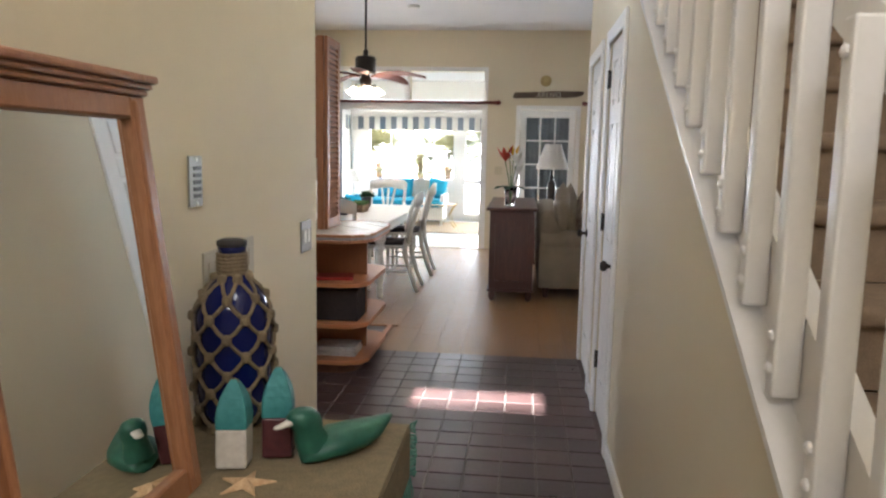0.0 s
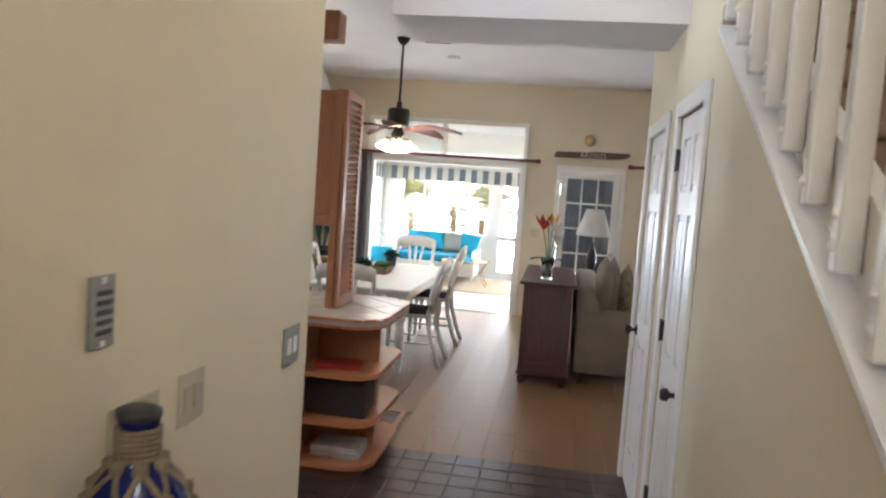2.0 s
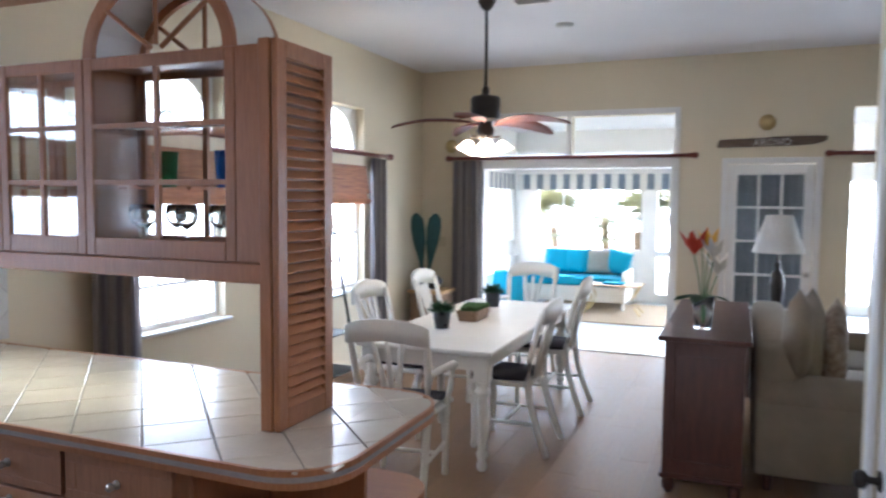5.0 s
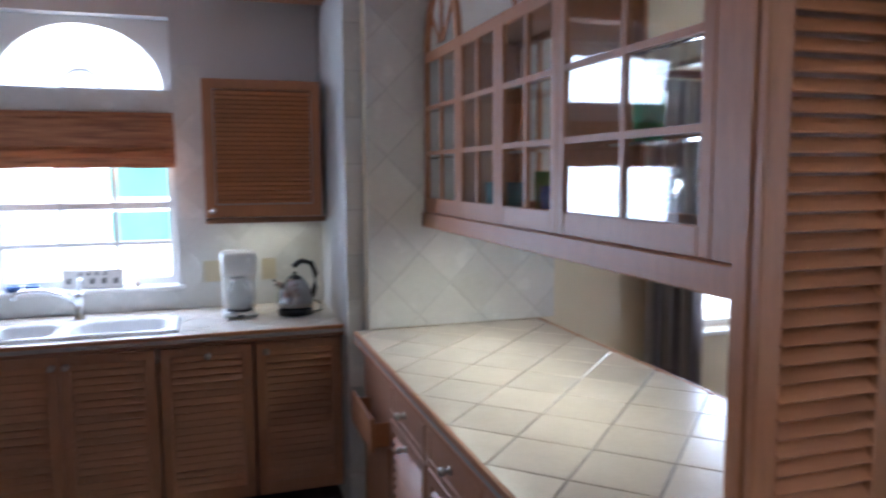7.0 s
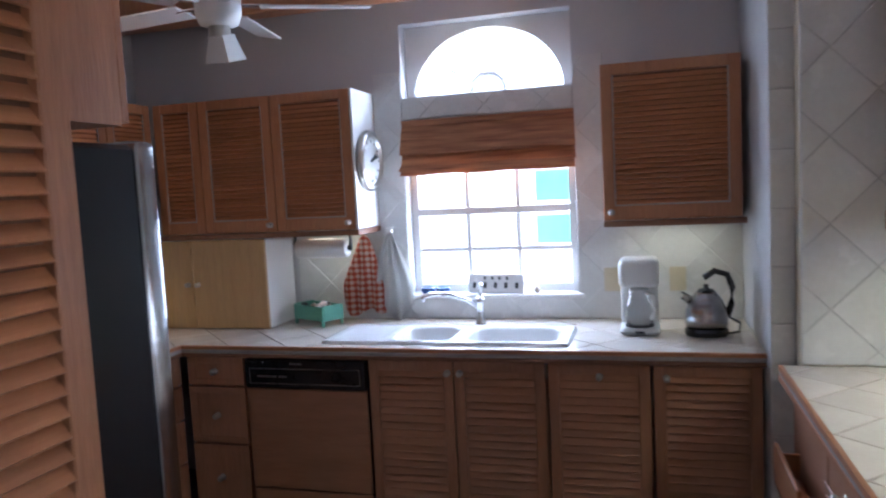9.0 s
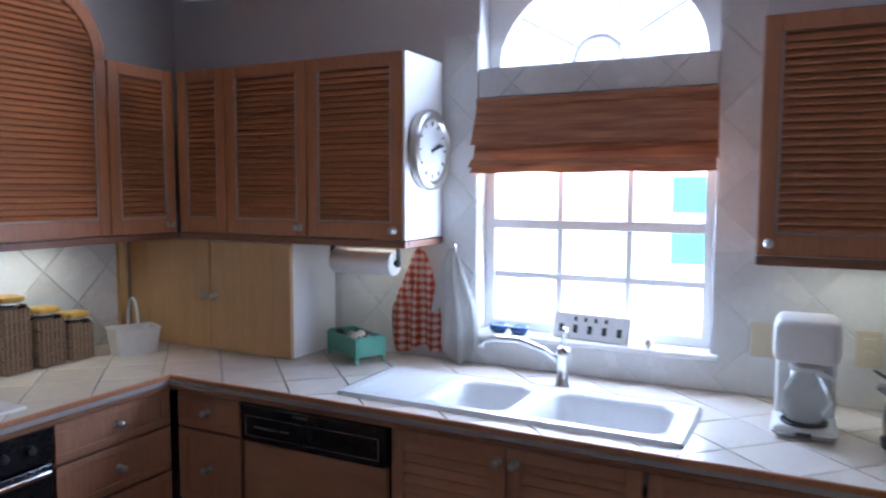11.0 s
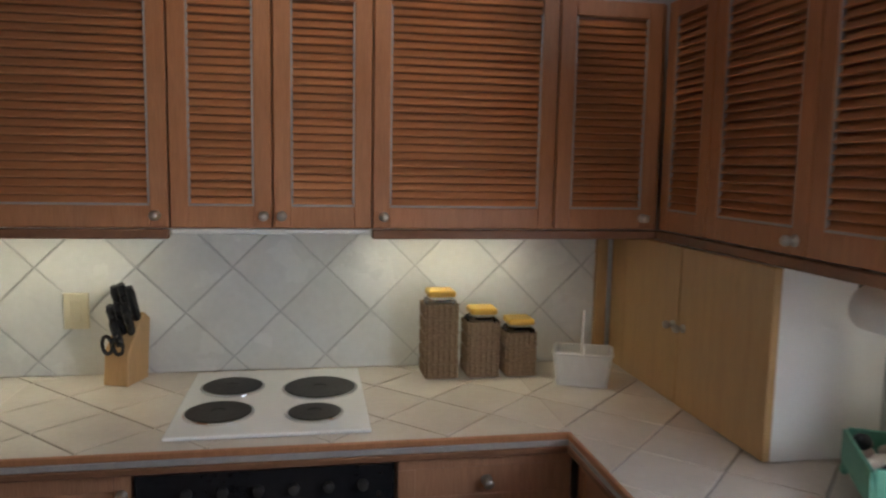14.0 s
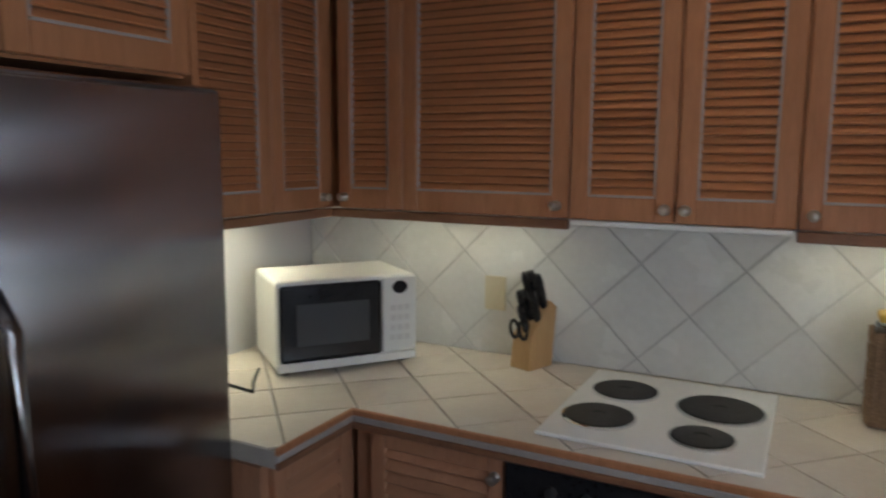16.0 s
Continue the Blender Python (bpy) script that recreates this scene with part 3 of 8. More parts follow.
louvre_door(c, "-x", BE, 2.99, 3.30, 0.115, 0.855, BASE_OAK, BASE_OAK_Y, None, 0.034, 0.045, False)
# oven
ov = thing("oven", "black built-in electric oven under the cooktop", "oven", (-2.51, 2.7, 0))
bm = B()
box(bm, -2.82, -2.195, 2.36, BY - 0.02, 0.105, 0.862)
part("body", bm, BLACK, ov)
bm = B()
box(bm, -2.82, -2.195, BY - 0.02, BY + 0.012, 0.745, 0.858, 0.006, 2)
cp = part("control_panel", bm, BLACK, ov, "glossy black control panel")
for i in range(6):
    bm = B()
    x = -2.74 + i * 0.085
    lathe(bm, [(0.014, 0), (0.013, 0.016), (0.005, 0.018)], (0, 0, 0), 12, Matrix.Translation((x, BY + 0.012, 0.80)) @ pose(0, 0, 0, -90, 0, 0))
    part("dial", bm, BLACK_MATT, cp)
bm = B()
box(bm, -2.82, -2.195, BY + 0.010, BY + 0.016, 0.852, 0.858)
part("chrome_strip", bm, CHROME, cp)
bm = B()
box(bm, -2.815, -2.20, BY - 0.02, BY + 0.010, 0.16, 0.735, 0.006, 2)
od = part("oven_door", bm, BLACK, ov, "black glass oven door")
bm = B()
box(bm, -2.80, -2.215, BY + 0.016, BY + 0.032, 0.700, 0.722, 0.006, 2)
box(bm, -2.78, -2.76, BY + 0.008, BY + 0.018, 0.704, 0.718)
box(bm, -2.255, -2.235, BY + 0.008, BY + 0.018, 0.704, 0.718)
part("handle", bm, CHROME, od, "chrome bar handle")

# ---- counters, tiles ----


def clip(poly, x0, x1, y0, y1):
    """Cuts a convex polygon to a rectangle."""
    for axis, limit, keep in ((0, x0, 1), (0, x1, -1), (1, y0, 1), (1, y1, -1)):
        out = []
        for i, p in enumerate(poly):
            q = poly[(i + 1) % len(poly)]
            a, b = keep * (p[axis] - limit), keep * (q[axis] - limit)
            if a >= 0:
                out.append(p)
            if (a > 0 > b) or (a < 0 < b):
                t = a / (a - b)
                out.append((p[0] + t * (q[0] - p[0]), p[1] + t * (q[1] - p[1])))
        poly = out
        if len(poly) < 3:
            return []
    return poly


def lay_tiles(parent, rects, place, size, gap, thick, origin, diagonal, material):
    """Lays tiles over rectangles (u0, u1, v0, v1); place(u, v, h) gives the point in the room, h above the bed."""
    half = (size - gap) / 2
    for u0, u1, v0, v1 in rects:
        span = int(max(u1 - u0, v1 - v0) / size * 1.6) + 4
        cu, cv = (u0 + u1) / 2 - origin[0], (v0 + v1) / 2 - origin[1]
        if diagonal:
            ci, cj = round((cu + cv) / (size * math.sqrt(2))), round((cv - cu) / (size * math.sqrt(2)))
        else:
            ci, cj = round(cu / size), round(cv / size)
        for i in range(ci - span, ci + span + 1):
            for j in range(cj - span, cj + span + 1):
                if diagonal:
                    mu, mv = (i - j) * size / math.sqrt(2) + origin[0], (i + j) * size / math.sqrt(2) + origin[1]
                    r = half * math.sqrt(2)
                    poly = [(mu + r, mv), (mu, mv + r), (mu - r, mv), (mu, mv - r)]
                else:
                    mu, mv = i * size + origin[0], j * size + origin[1]
                    poly = [(mu + half, mv + half), (mu - half, mv + half), (mu - half, mv - half), (mu + half, mv - half)]
                poly = clip(poly, u0, u1, v0, v1)
                if len(poly) < 3:
                    continue
                area = abs(sum(p[0] * q[1] - q[0] * p[1] for p, q in zip(poly, poly[1:] + poly[:1]))) / 2
                if area < 2e-4:
                    continue
                mid = (sum(p[0] for p in poly) / len(poly), sum(p[1] for p in poly) / len(poly))
                bm = B()
                rings = []
                for h, s in ((0, 1.0), (thick - 0.0015, 1.0), (thick, 0.985)):
                    rings.append([bm.verts.new(place(mid[0] + (p[0] - mid[0]) * s, mid[1] + (p[1] - mid[1]) * s, h)) for p in poly])
                for a, b in zip(rings, rings[1:]):
                    for k in range(len(poly)):
                        bm.faces.new((a[k], a[(k + 1) % len(poly)], b[(k + 1) % len(poly)], b[k]))
                bm.faces.new(rings[-1])
                part("tile", bm, material, parent)


# sink hole
SX0, SX1, SY0, SY1 = -3.735, -3.345, 3.705, 4.825
CF = BX + 0.035            # front edge of the sink counter
RF = BY + 0.035            # front edge of the range counter
EF = BE - 0.03             # front edge of the microwave counter
SINK_RECTS = [(-3.979, CF - 0.012, 2.332, SY0), (-3.979, SX0, SY0, SY1), (SX1, CF - 0.012, SY0, SY1), (-3.979, CF - 0.012, SY1, 5.573)]
RANGE_RECTS = [(CF - 0.012, EF + 0.012, 2.332, RF - 0.012)]
EAST_RECTS = [(EF + 0.012, -1.112, 2.332, 3.32)]
ct = thing("countertop", "cream tiled countertop with oak edge round the kitchen", "countertop", (-3.6, 2.6, 0.87))
bm = B()
for x0, x1, y0, y1 in SINK_RECTS + RANGE_RECTS + EAST_RECTS:
    box(bm, x0, x1, y0, y1, 0.866, 0.909)
part("grout_bed", bm, GROUT, ct)


def edge_strip(parent, pts):
    """The counter's front edge: an oak nosing, a limed bead and a lower oak lip, along pts; the room lies to the left of the way."""
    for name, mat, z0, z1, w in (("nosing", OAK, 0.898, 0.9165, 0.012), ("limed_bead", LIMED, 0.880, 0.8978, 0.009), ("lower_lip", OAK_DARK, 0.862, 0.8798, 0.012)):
        for (xa, ya), (xb, yb) in zip(pts, pts[1:]):
            bm = B()
            if abs(xa - xb) < 1e-6:
                s = 1 if yb > ya else -1
                lo, hi = sorted((xa, xa - s * w))
                box(bm, lo, hi, min(ya, yb), max(ya, yb), z0, z1, 0.003)
            else:
                s = 1 if xb > xa else -1
                lo, hi = sorted((ya, ya + s * w))
                box(bm, min(xa, xb), max(xa, xb), lo, hi, z0, z1, 0.003)
            part(name, bm, mat, parent)


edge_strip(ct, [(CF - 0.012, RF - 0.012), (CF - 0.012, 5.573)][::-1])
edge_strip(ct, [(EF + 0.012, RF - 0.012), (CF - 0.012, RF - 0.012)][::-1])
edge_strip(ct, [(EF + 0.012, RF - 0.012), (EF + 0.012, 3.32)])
lay_tiles(ct, SINK_RECTS + RANGE_RECTS + EAST_RECTS, lambda u, v, h: (u, v, 0.909 + h), 0.21, 0.006, 0.006, (-2.51, 2.70), True, TILE)

# backsplashes, pieces of the walls
bs = thing("backsplash", "white diagonal tile backsplash behind the cooktop", "backsplash", (-2.5, 2.34, 1.0), "", "structure")
bm = B()
box(bm, -3.66, -1.112, 2.331, 2.336, 0.917, 1.413)
part("grout_bed", bm, WALL_GROUT, bs)
lay_tiles(bs, [(-3.65, -1.12, 0.918, 1.412)], lambda u, v, h: (u, 2.336 + h, v), 0.21, 0.005, 0.005, (-2.51, 0.965), True, WALL_TILE)
bs = thing("backsplash", "white diagonal tile backsplash round the sink window", "backsplash", (-3.97, 4.3, 1.0), "", "structure")
bm = B()
for a, b, c, d in ((3.30, 3.94, 0.917, 1.40), (3.94, 4.82, 0.917, 1.02), (4.82, 5.573, 0.917, 1.40), (3.79, 3.94, 1.40, 2.20), (4.82, 4.96, 1.40, 2.20), (3.945, 4.815, 1.955, 2.06)):
    box(bm, -3.9795, -3.975, a, b, c, d)
part("grout_bed", bm, WALL_TILE, bs)
lay_tiles(bs, [(3.30, 3.94, 0.918, 1.40), (3.94, 4.82, 0.918, 1.02), (4.82, 5.573, 0.918, 1.40), (3.79, 3.94, 1.40, 2.20), (4.82, 4.96, 1.40, 2.20), (3.945, 4.815, 1.955, 2.06)], lambda u, v, h: (-3.975 + h, u, v), 0.21, 0.004, 0.004, (4.38, 0.965), True, WALL_TILE)
bs = thing("backsplash", "white tile facing at the end of the peninsula", "backsplash", (-3.11, 6.1, 1.0), "", "structure")
bm = B()
box(bm, -3.1195, -3.114, 5.662, 6.60, 0.917, 2.64)
part("grout_bed", bm, WALL_GROUT, bs)
lay_tiles(bs, [(5.663, 6.60, 0.918, 2.64)], lambda u, v, h: (-3.114 + h, u, v), 0.21, 0.004, 0.004, (6.05, 0.965), True, WALL_TILE)
bs = thing("wall_end_tiles", "column of white tiles on the wall end", "tiles", (-3.19, 5.62, 0), "", "structure")
lay_tiles(bs, [(5.576, 5.659, 0.0, 2.65)], lambda u, v, h: (-3.2 + h, u, v), 0.21, 0.004, 0.006, (5.62, 0.10), False, WALL_TILE)

# ---- peninsula ----
PX0, PX1, PY0, PY1 = -3.108, -0.56, 5.585, 6.52


def rounded(x0, x1, y0, y1, r, n=7):
    """An outline with the two far corners (x1) rounded."""
    pts = [(x0, y0)]
    for cx, cy, a0 in ((x1 - r, y0 + r, -90), (x1 - r, y1 - r, 0)):
        pts += [(cx + r * math.cos(radians(a0 + 90 * i / n)), cy + r * math.sin(radians(a0 + 90 * i / n))) for i in range(n + 1)]
    return pts + [(x0, y1)]


pen = thing("peninsula_counter", "cream tiled peninsula countertop with rounded end", "countertop", (-1.8, 6.0, 0.87))
bm = B()
prism(bm, rounded(PX0, PX1 - 0.014, PY0 + 0.014, PY1 - 0.014, 0.20), 0.868, 0.909)
part("grout_bed", bm, GROUT, pen)
for nm, mat, z0, z1, w in (("nosing", OAK, 0.899, 0.9165, 0.0), ("limed_bead", LIMED, 0.881, 0.8985, 0.003), ("lower_lip", OAK, 0.862, 0.8805, 0.0)):
    bm = B()
    outer, inner = rounded(PX0, PX1 - w, PY0 + w, PY1 - w, 0.21), rounded(PX0, PX1 - 0.0135, PY0 + 0.0135, PY1 - 0.0135, 0.20)
    vs = [[bm.verts.new((x, y, z)) for x, y in ring] for ring, z in ((outer, z0), (outer, z1), (inner, z1), (inner, z0))]
    for k in range(4):
        a, b = vs[k], vs[(k + 1) % 4]
        for i in range(len(outer) - 1):
            bm.faces.new((a[i], a[i + 1], b[i + 1], b[i]))
    part(nm, bm, mat, pen)
lay_tiles(pen, [(PX0, PX1 - 0.21, PY0 + 0.014, PY1 - 0.014), (PX1 - 0.21, PX1 - 0.014, PY0 + 0.08, PY1 - 0.08), (PX1 - 0.21, PX1 - 0.10, PY0 + 0.024, PY0 + 0.08), (PX1 - 0.21, PX1 - 0.10, PY1 - 0.08, PY1 - 0.024)], lambda u, v, h: (u, v, 0.909 + h), 0.21, 0.006, 0.006, (-1.80, 6.05), True, TILE)
c = base_body("oak peninsula cabinet with drawers and louvred doors", PX0, -1.05, PY0 + 0.05, PY1 - 0.12)
for a, b in ((-2.55, -2.07), (-2.05, -1.56), (-1.54, -1.10)):
    drawer(c, "-y", PY0 + 0.05 - 0.02, a, b, 0.70, 0.85)
    louvre_door(c, "-y", PY0 + 0.03, a, b, 0.115, 0.69, BASE_OAK, OAK_X, ((a + b) / 2, 0.65), 0.034, 0.045, False)
bm = B()
box(bm, -2.98, -2.58, PY0 + 0.03, PY0 + 0.049, 0.115, 0.55, 0.003)
part("panel", bm, BASE_OAK, c)
bm = B()
box(bm, -2.98, -2.58, PY0 - 0.038, PY0 - 0.023, 0.54, 0.68, 0.003)
box(bm, -2.96, -2.60, PY0 - 0.023, PY0 + 0.04, 0.555, 0.565)
box(bm, -2.96, -2.948, PY0 - 0.023, PY0 + 0.04, 0.565, 0.65)
box(bm, -2.612, -2.60, PY0 - 0.023, PY0 + 0.04, 0.565, 0.65)
part("open_drawer", bm, OAK, c, "drawer left pulled open")
es = thing("end_shelf", "oak open end shelf with rounded corners under the counter", "shelf", (-0.8, 6.0, 0))
bm = B()
box(bm, -1.048, -1.03, PY0 + 0.06, PY1 - 0.14, 0.10, 0.86)
part("back_panel", bm, OAK, es)
bm = B()
box(bm, -1.03, -0.66, 6.0, 6.02, 0.10, 0.86)
part("divider", bm, OAK, es)
for z in (0.07, 0.31, 0.575):
    bm = B()
    prism(bm, rounded(-1.03, PX1 - 0.03, PY0 + 0.04, PY1 - 0.06, 0.16), z, z + 0.028)
    part("shelf", bm, OAK_X, es)
bm = B()
prism(bm, rounded(-1.03, PX1 - 0.10, PY0 + 0.10, PY1 - 0.12, 0.16), 0.0, 0.07)
part("plinth", bm, OAK_DARK, es)

# glass cabinet over the peninsula
GY0, GY1, GZ0, GZ1 = 5.93, 6.20, 1.385, 2.165
gc = thing("glass_cabinet", "oak display cabinet with divided glass doors and arched ends", "cabinet", (-2.0, 6.06, GZ0))
bm = B()
box(bm, -3.106, -0.967, GY0 + 0.022, GY1 - 0.022, 1.455, 1.475)
box(bm, -3.106, -0.967, GY0 + 0.022, GY1 - 0.022, GZ1 - 0.02, GZ1 - 0.004)
box(bm, -3.106, -0.967, GY0 - 0.012, GY0 + 0.02, GZ0, 1.452, 0.004)
box(bm, -3.106, -0.967, GY1 - 0.02, GY1, GZ0, 1.474, 0.004)
box(bm, -1.105, -0.967, GY0, GY0 + 0.02, 1.453, GZ1, 0.003)
for x in (-1.785, -2.64):
    box(bm, x - 0.009, x + 0.009, GY0 + 0.024, GY1 - 0.024, 1.475, GZ1 - 0.02)
part("body", bm, OAK, gc)
GD = ((-1.78, -1.107, True), (-2.225, -1.783, False), (-2.64, -2.228, False), (-3.106, -2.643, True))
for x0, x1, arched in GD:
    for y0, y1 in ((GY0, GY0 + 0.02), (GY1 - 0.02, GY1)):
        st = 0.042
        mid, ym = (x0 + x1) / 2, (y0 + y1) / 2
        bm = B()
        box(bm, x0 + st, x1 - st, ym - 0.0015, ym + 0.0015, 1.52, GZ1 - 0.045)
        door = part("door", bm, GLASS, gc, "clear glass door in an oak frame")
        door.visible_shadow = False
        for a, b in ((x0, x0 + st), (x1 - st, x1)):
            bm = B()
            box(bm, a, b, y0, y1, 1.453, GZ1, 0.003)
            part("stile", bm, OAK, door)
        for a, b in ((1.453, 1.52), (GZ1 - 0.045, GZ1)):
            bm = B()
            box(bm, x0 + st, x1 - st, y0 + 0.001, y1, a, b, 0.003)
            part("rail", bm, OAK, door)
        bm = B()
        box(bm, mid - 0.010, mid + 0.010, y0 + 0.002, y1 - 0.002, 1.52, GZ1 - 0.045)
        part("glazing_bar", bm, OAK, door)
        for z in (1.72, 1.92):
            for a, b in ((x0 + st, mid - 0.010), (mid + 0.010, x1 - st)):
                bm = B()
                box(bm, a, b, y0 + 0.0025, y1 - 0.0025, z - 0.009, z + 0.009)
                part("glazing_bar", bm, OAK, door)
        if arched:
            n, rad = 18, (x1 - x0) / 2
            bm = B()
            rise = 0.295
            for i in range(n):
                t0, t1 = math.pi * i / n, math.pi * (i + 1) / n
                f = [[bm.verts.new((mid + (rad - w) * math.cos(t), y, GZ1 + (rise - w) * math.sin(t))) for t, w in ((t0, 0), (t1, 0), (t1, 0.045), (t0, 0.045))] for y in (y0, y1)]
                bm.faces.new(f[0])
                bm.faces.new(f[1][::-1])
                for k in range(4):
                    bm.faces.new((f[0][k], f[0][(k + 1) % 4], f[1][(k + 1) % 4], f[1][k]))
            bmesh.ops.remove_doubles(bm, verts=bm.verts, dist=1e-4)
            part("arch", bm, OAK, gc, "arched fan light of oak")
            for a in (40, 90, 140):
                ca, sa = math.cos(radians(a)), math.sin(radians(a))
                bm = B()
                tube(bm, [(mid + 0.03 * ca, (y0 + y1) / 2, GZ1 + 0.03 * sa), (mid + (rad - 0.03) * ca, (y0 + y1) / 2, GZ1 + (rise - 0.03) * sa)], 0.009, 6)
                part("fan_bar", bm, OAK, gc)
for x0, x1, arched in GD:
    if arched:
        mid, rad, n = (x0 + x1) / 2, (x1 - x0) / 2 - 0.002, 18
        bm = B()
        a = [[bm.verts.new((mid + (rad - w) * math.cos(math.pi * i / n), y, GZ1 + (0.293 - w) * math.sin(math.pi * i / n))) for i in range(n + 1)] for y in (GY0 + 0.021, GY1 - 0.021) for w in (0, 0.012)]
        for p, q in ((0, 2), (3, 1), (1, 0), (2, 3)):
            for i in range(n):
                bm.faces.new((a[p][i], a[p][i + 1], a[q][i + 1], a[q][i]))
        part("vault", bm, WHITE, gc, "white barrel vault behind the arch")
for z in (1.695, 1.905):
    bm = B()
    box(bm, -3.10, -0.97, GY0 + 0.03, GY1 - 0.03, z, z + 0.008)
    part("glass_shelf", bm, GLASS, gc).visible_shadow = False
lp = thing("louvred_post", "oak post with louvred side carrying the display cabinet", "post", (-0.93, 6.03, CT))
bm = B()
box(bm, -0.965, -0.922, 5.864, 6.20, 0.9165, GZ1, 0.003)
part("body", bm, OAK, lp)
louvre_door(lp, "+x", -0.895, 5.866, 6.20, 0.9167, GZ1, OAK, OAK_Y, None, 0.034, 0.055, False)
bm = B()
box(bm, -3.1, -1.03, 6.03, 6.17, 2.47, 2.64, 0.006)
structure("beam_peninsula", bm, OAK, "oak beam above the display cabinet", "beam")
bm = B()
for x in (-3.72, -2.55, -1.45):
    box(bm, x - 0.06, x + 0.06, 2.34, 5.73, 2.50, 2.657, 0.006)
structure("beam_kitchen", bm, OAK, "oak ceiling beams in the kitchen", "beam")

# ---- pantry front and refrigerator ----
pn = thing("pantry", "tall oak pantry front with louvred doors", "pantry", (-1.0, 4.25, 0))
bm = B()
box(bm, -1.32, -0.655, 4.205, 4.27, 0, 2.40)
part("body", bm, OAK, pn)
for a, b in ((-1.32, -0.991), (-0.989, -0.66)):
    louvre_door(pn, "+y", 4.294, a, b, 0.02, 2.38, OAK, OAK_X, None, 0.034, 0.06, False)
FX, FY0, FY1, FZ = -1.655, 3.34, 4.19, 1.725
fr = thing("refrigerator", "stainless steel side-by-side refrigerator", "refrigerator", (-1.4, 3.76, 0))
bm = B()
box(bm, FX + 0.065, -1.125, FY0, FY1, 0.02, FZ - 0.01, 0.01)
part("body", bm, BLACK, fr)
for a, b, h in ((FY0, 3.895, 3.862), (3.90, FY1, 3.935)):
    bm = B()
    box(bm, FX, FX + 0.06, a, b, 0.09, FZ, 0.016, 3)
    dr = part("door", bm, STEEL, fr, "brushed stainless steel door", True)
    bm = B()
    pts = [(FX + 0.004, h, 0.55), (FX - 0.045, h, 0.60), (FX - 0.058, h, 0.95), (FX - 0.045, h, 1.30), (FX + 0.004, h, 1.36)]
    tube(bm, pts, 0.014, 10)
    part("handle", bm, STEEL, dr, "curved steel bar handle", True)
bm = B()
box(bm, FX + 0.01, FX + 0.06, FY0 + 0.01, FY1 - 0.01, 0.02, 0.085)
part("kick_plate", bm, BLACK, fr)
c = upper("oak cabinet with louvred doors over the refrigerator", -1.56, -1.112, 3.36, 4.19, [])
for a, b in ((3.36, 3.775), (3.777, 4.19)):
    louvre_door(c, "-x", -1.585, a, b, 1.755, UT, knob_at=None)
bm = B()
box(bm, -1.56, -1.112, 3.36, 4.19, 1.75, UT - 0.002)
c.children[0].data = mesh_of("body", bm, OAK)
bm = B()
box(bm, -1.585, -1.112, 3.338, 3.358, 1.735, UT)
part("side_panel", bm, OAK, c)

# ---- kitchen window ----


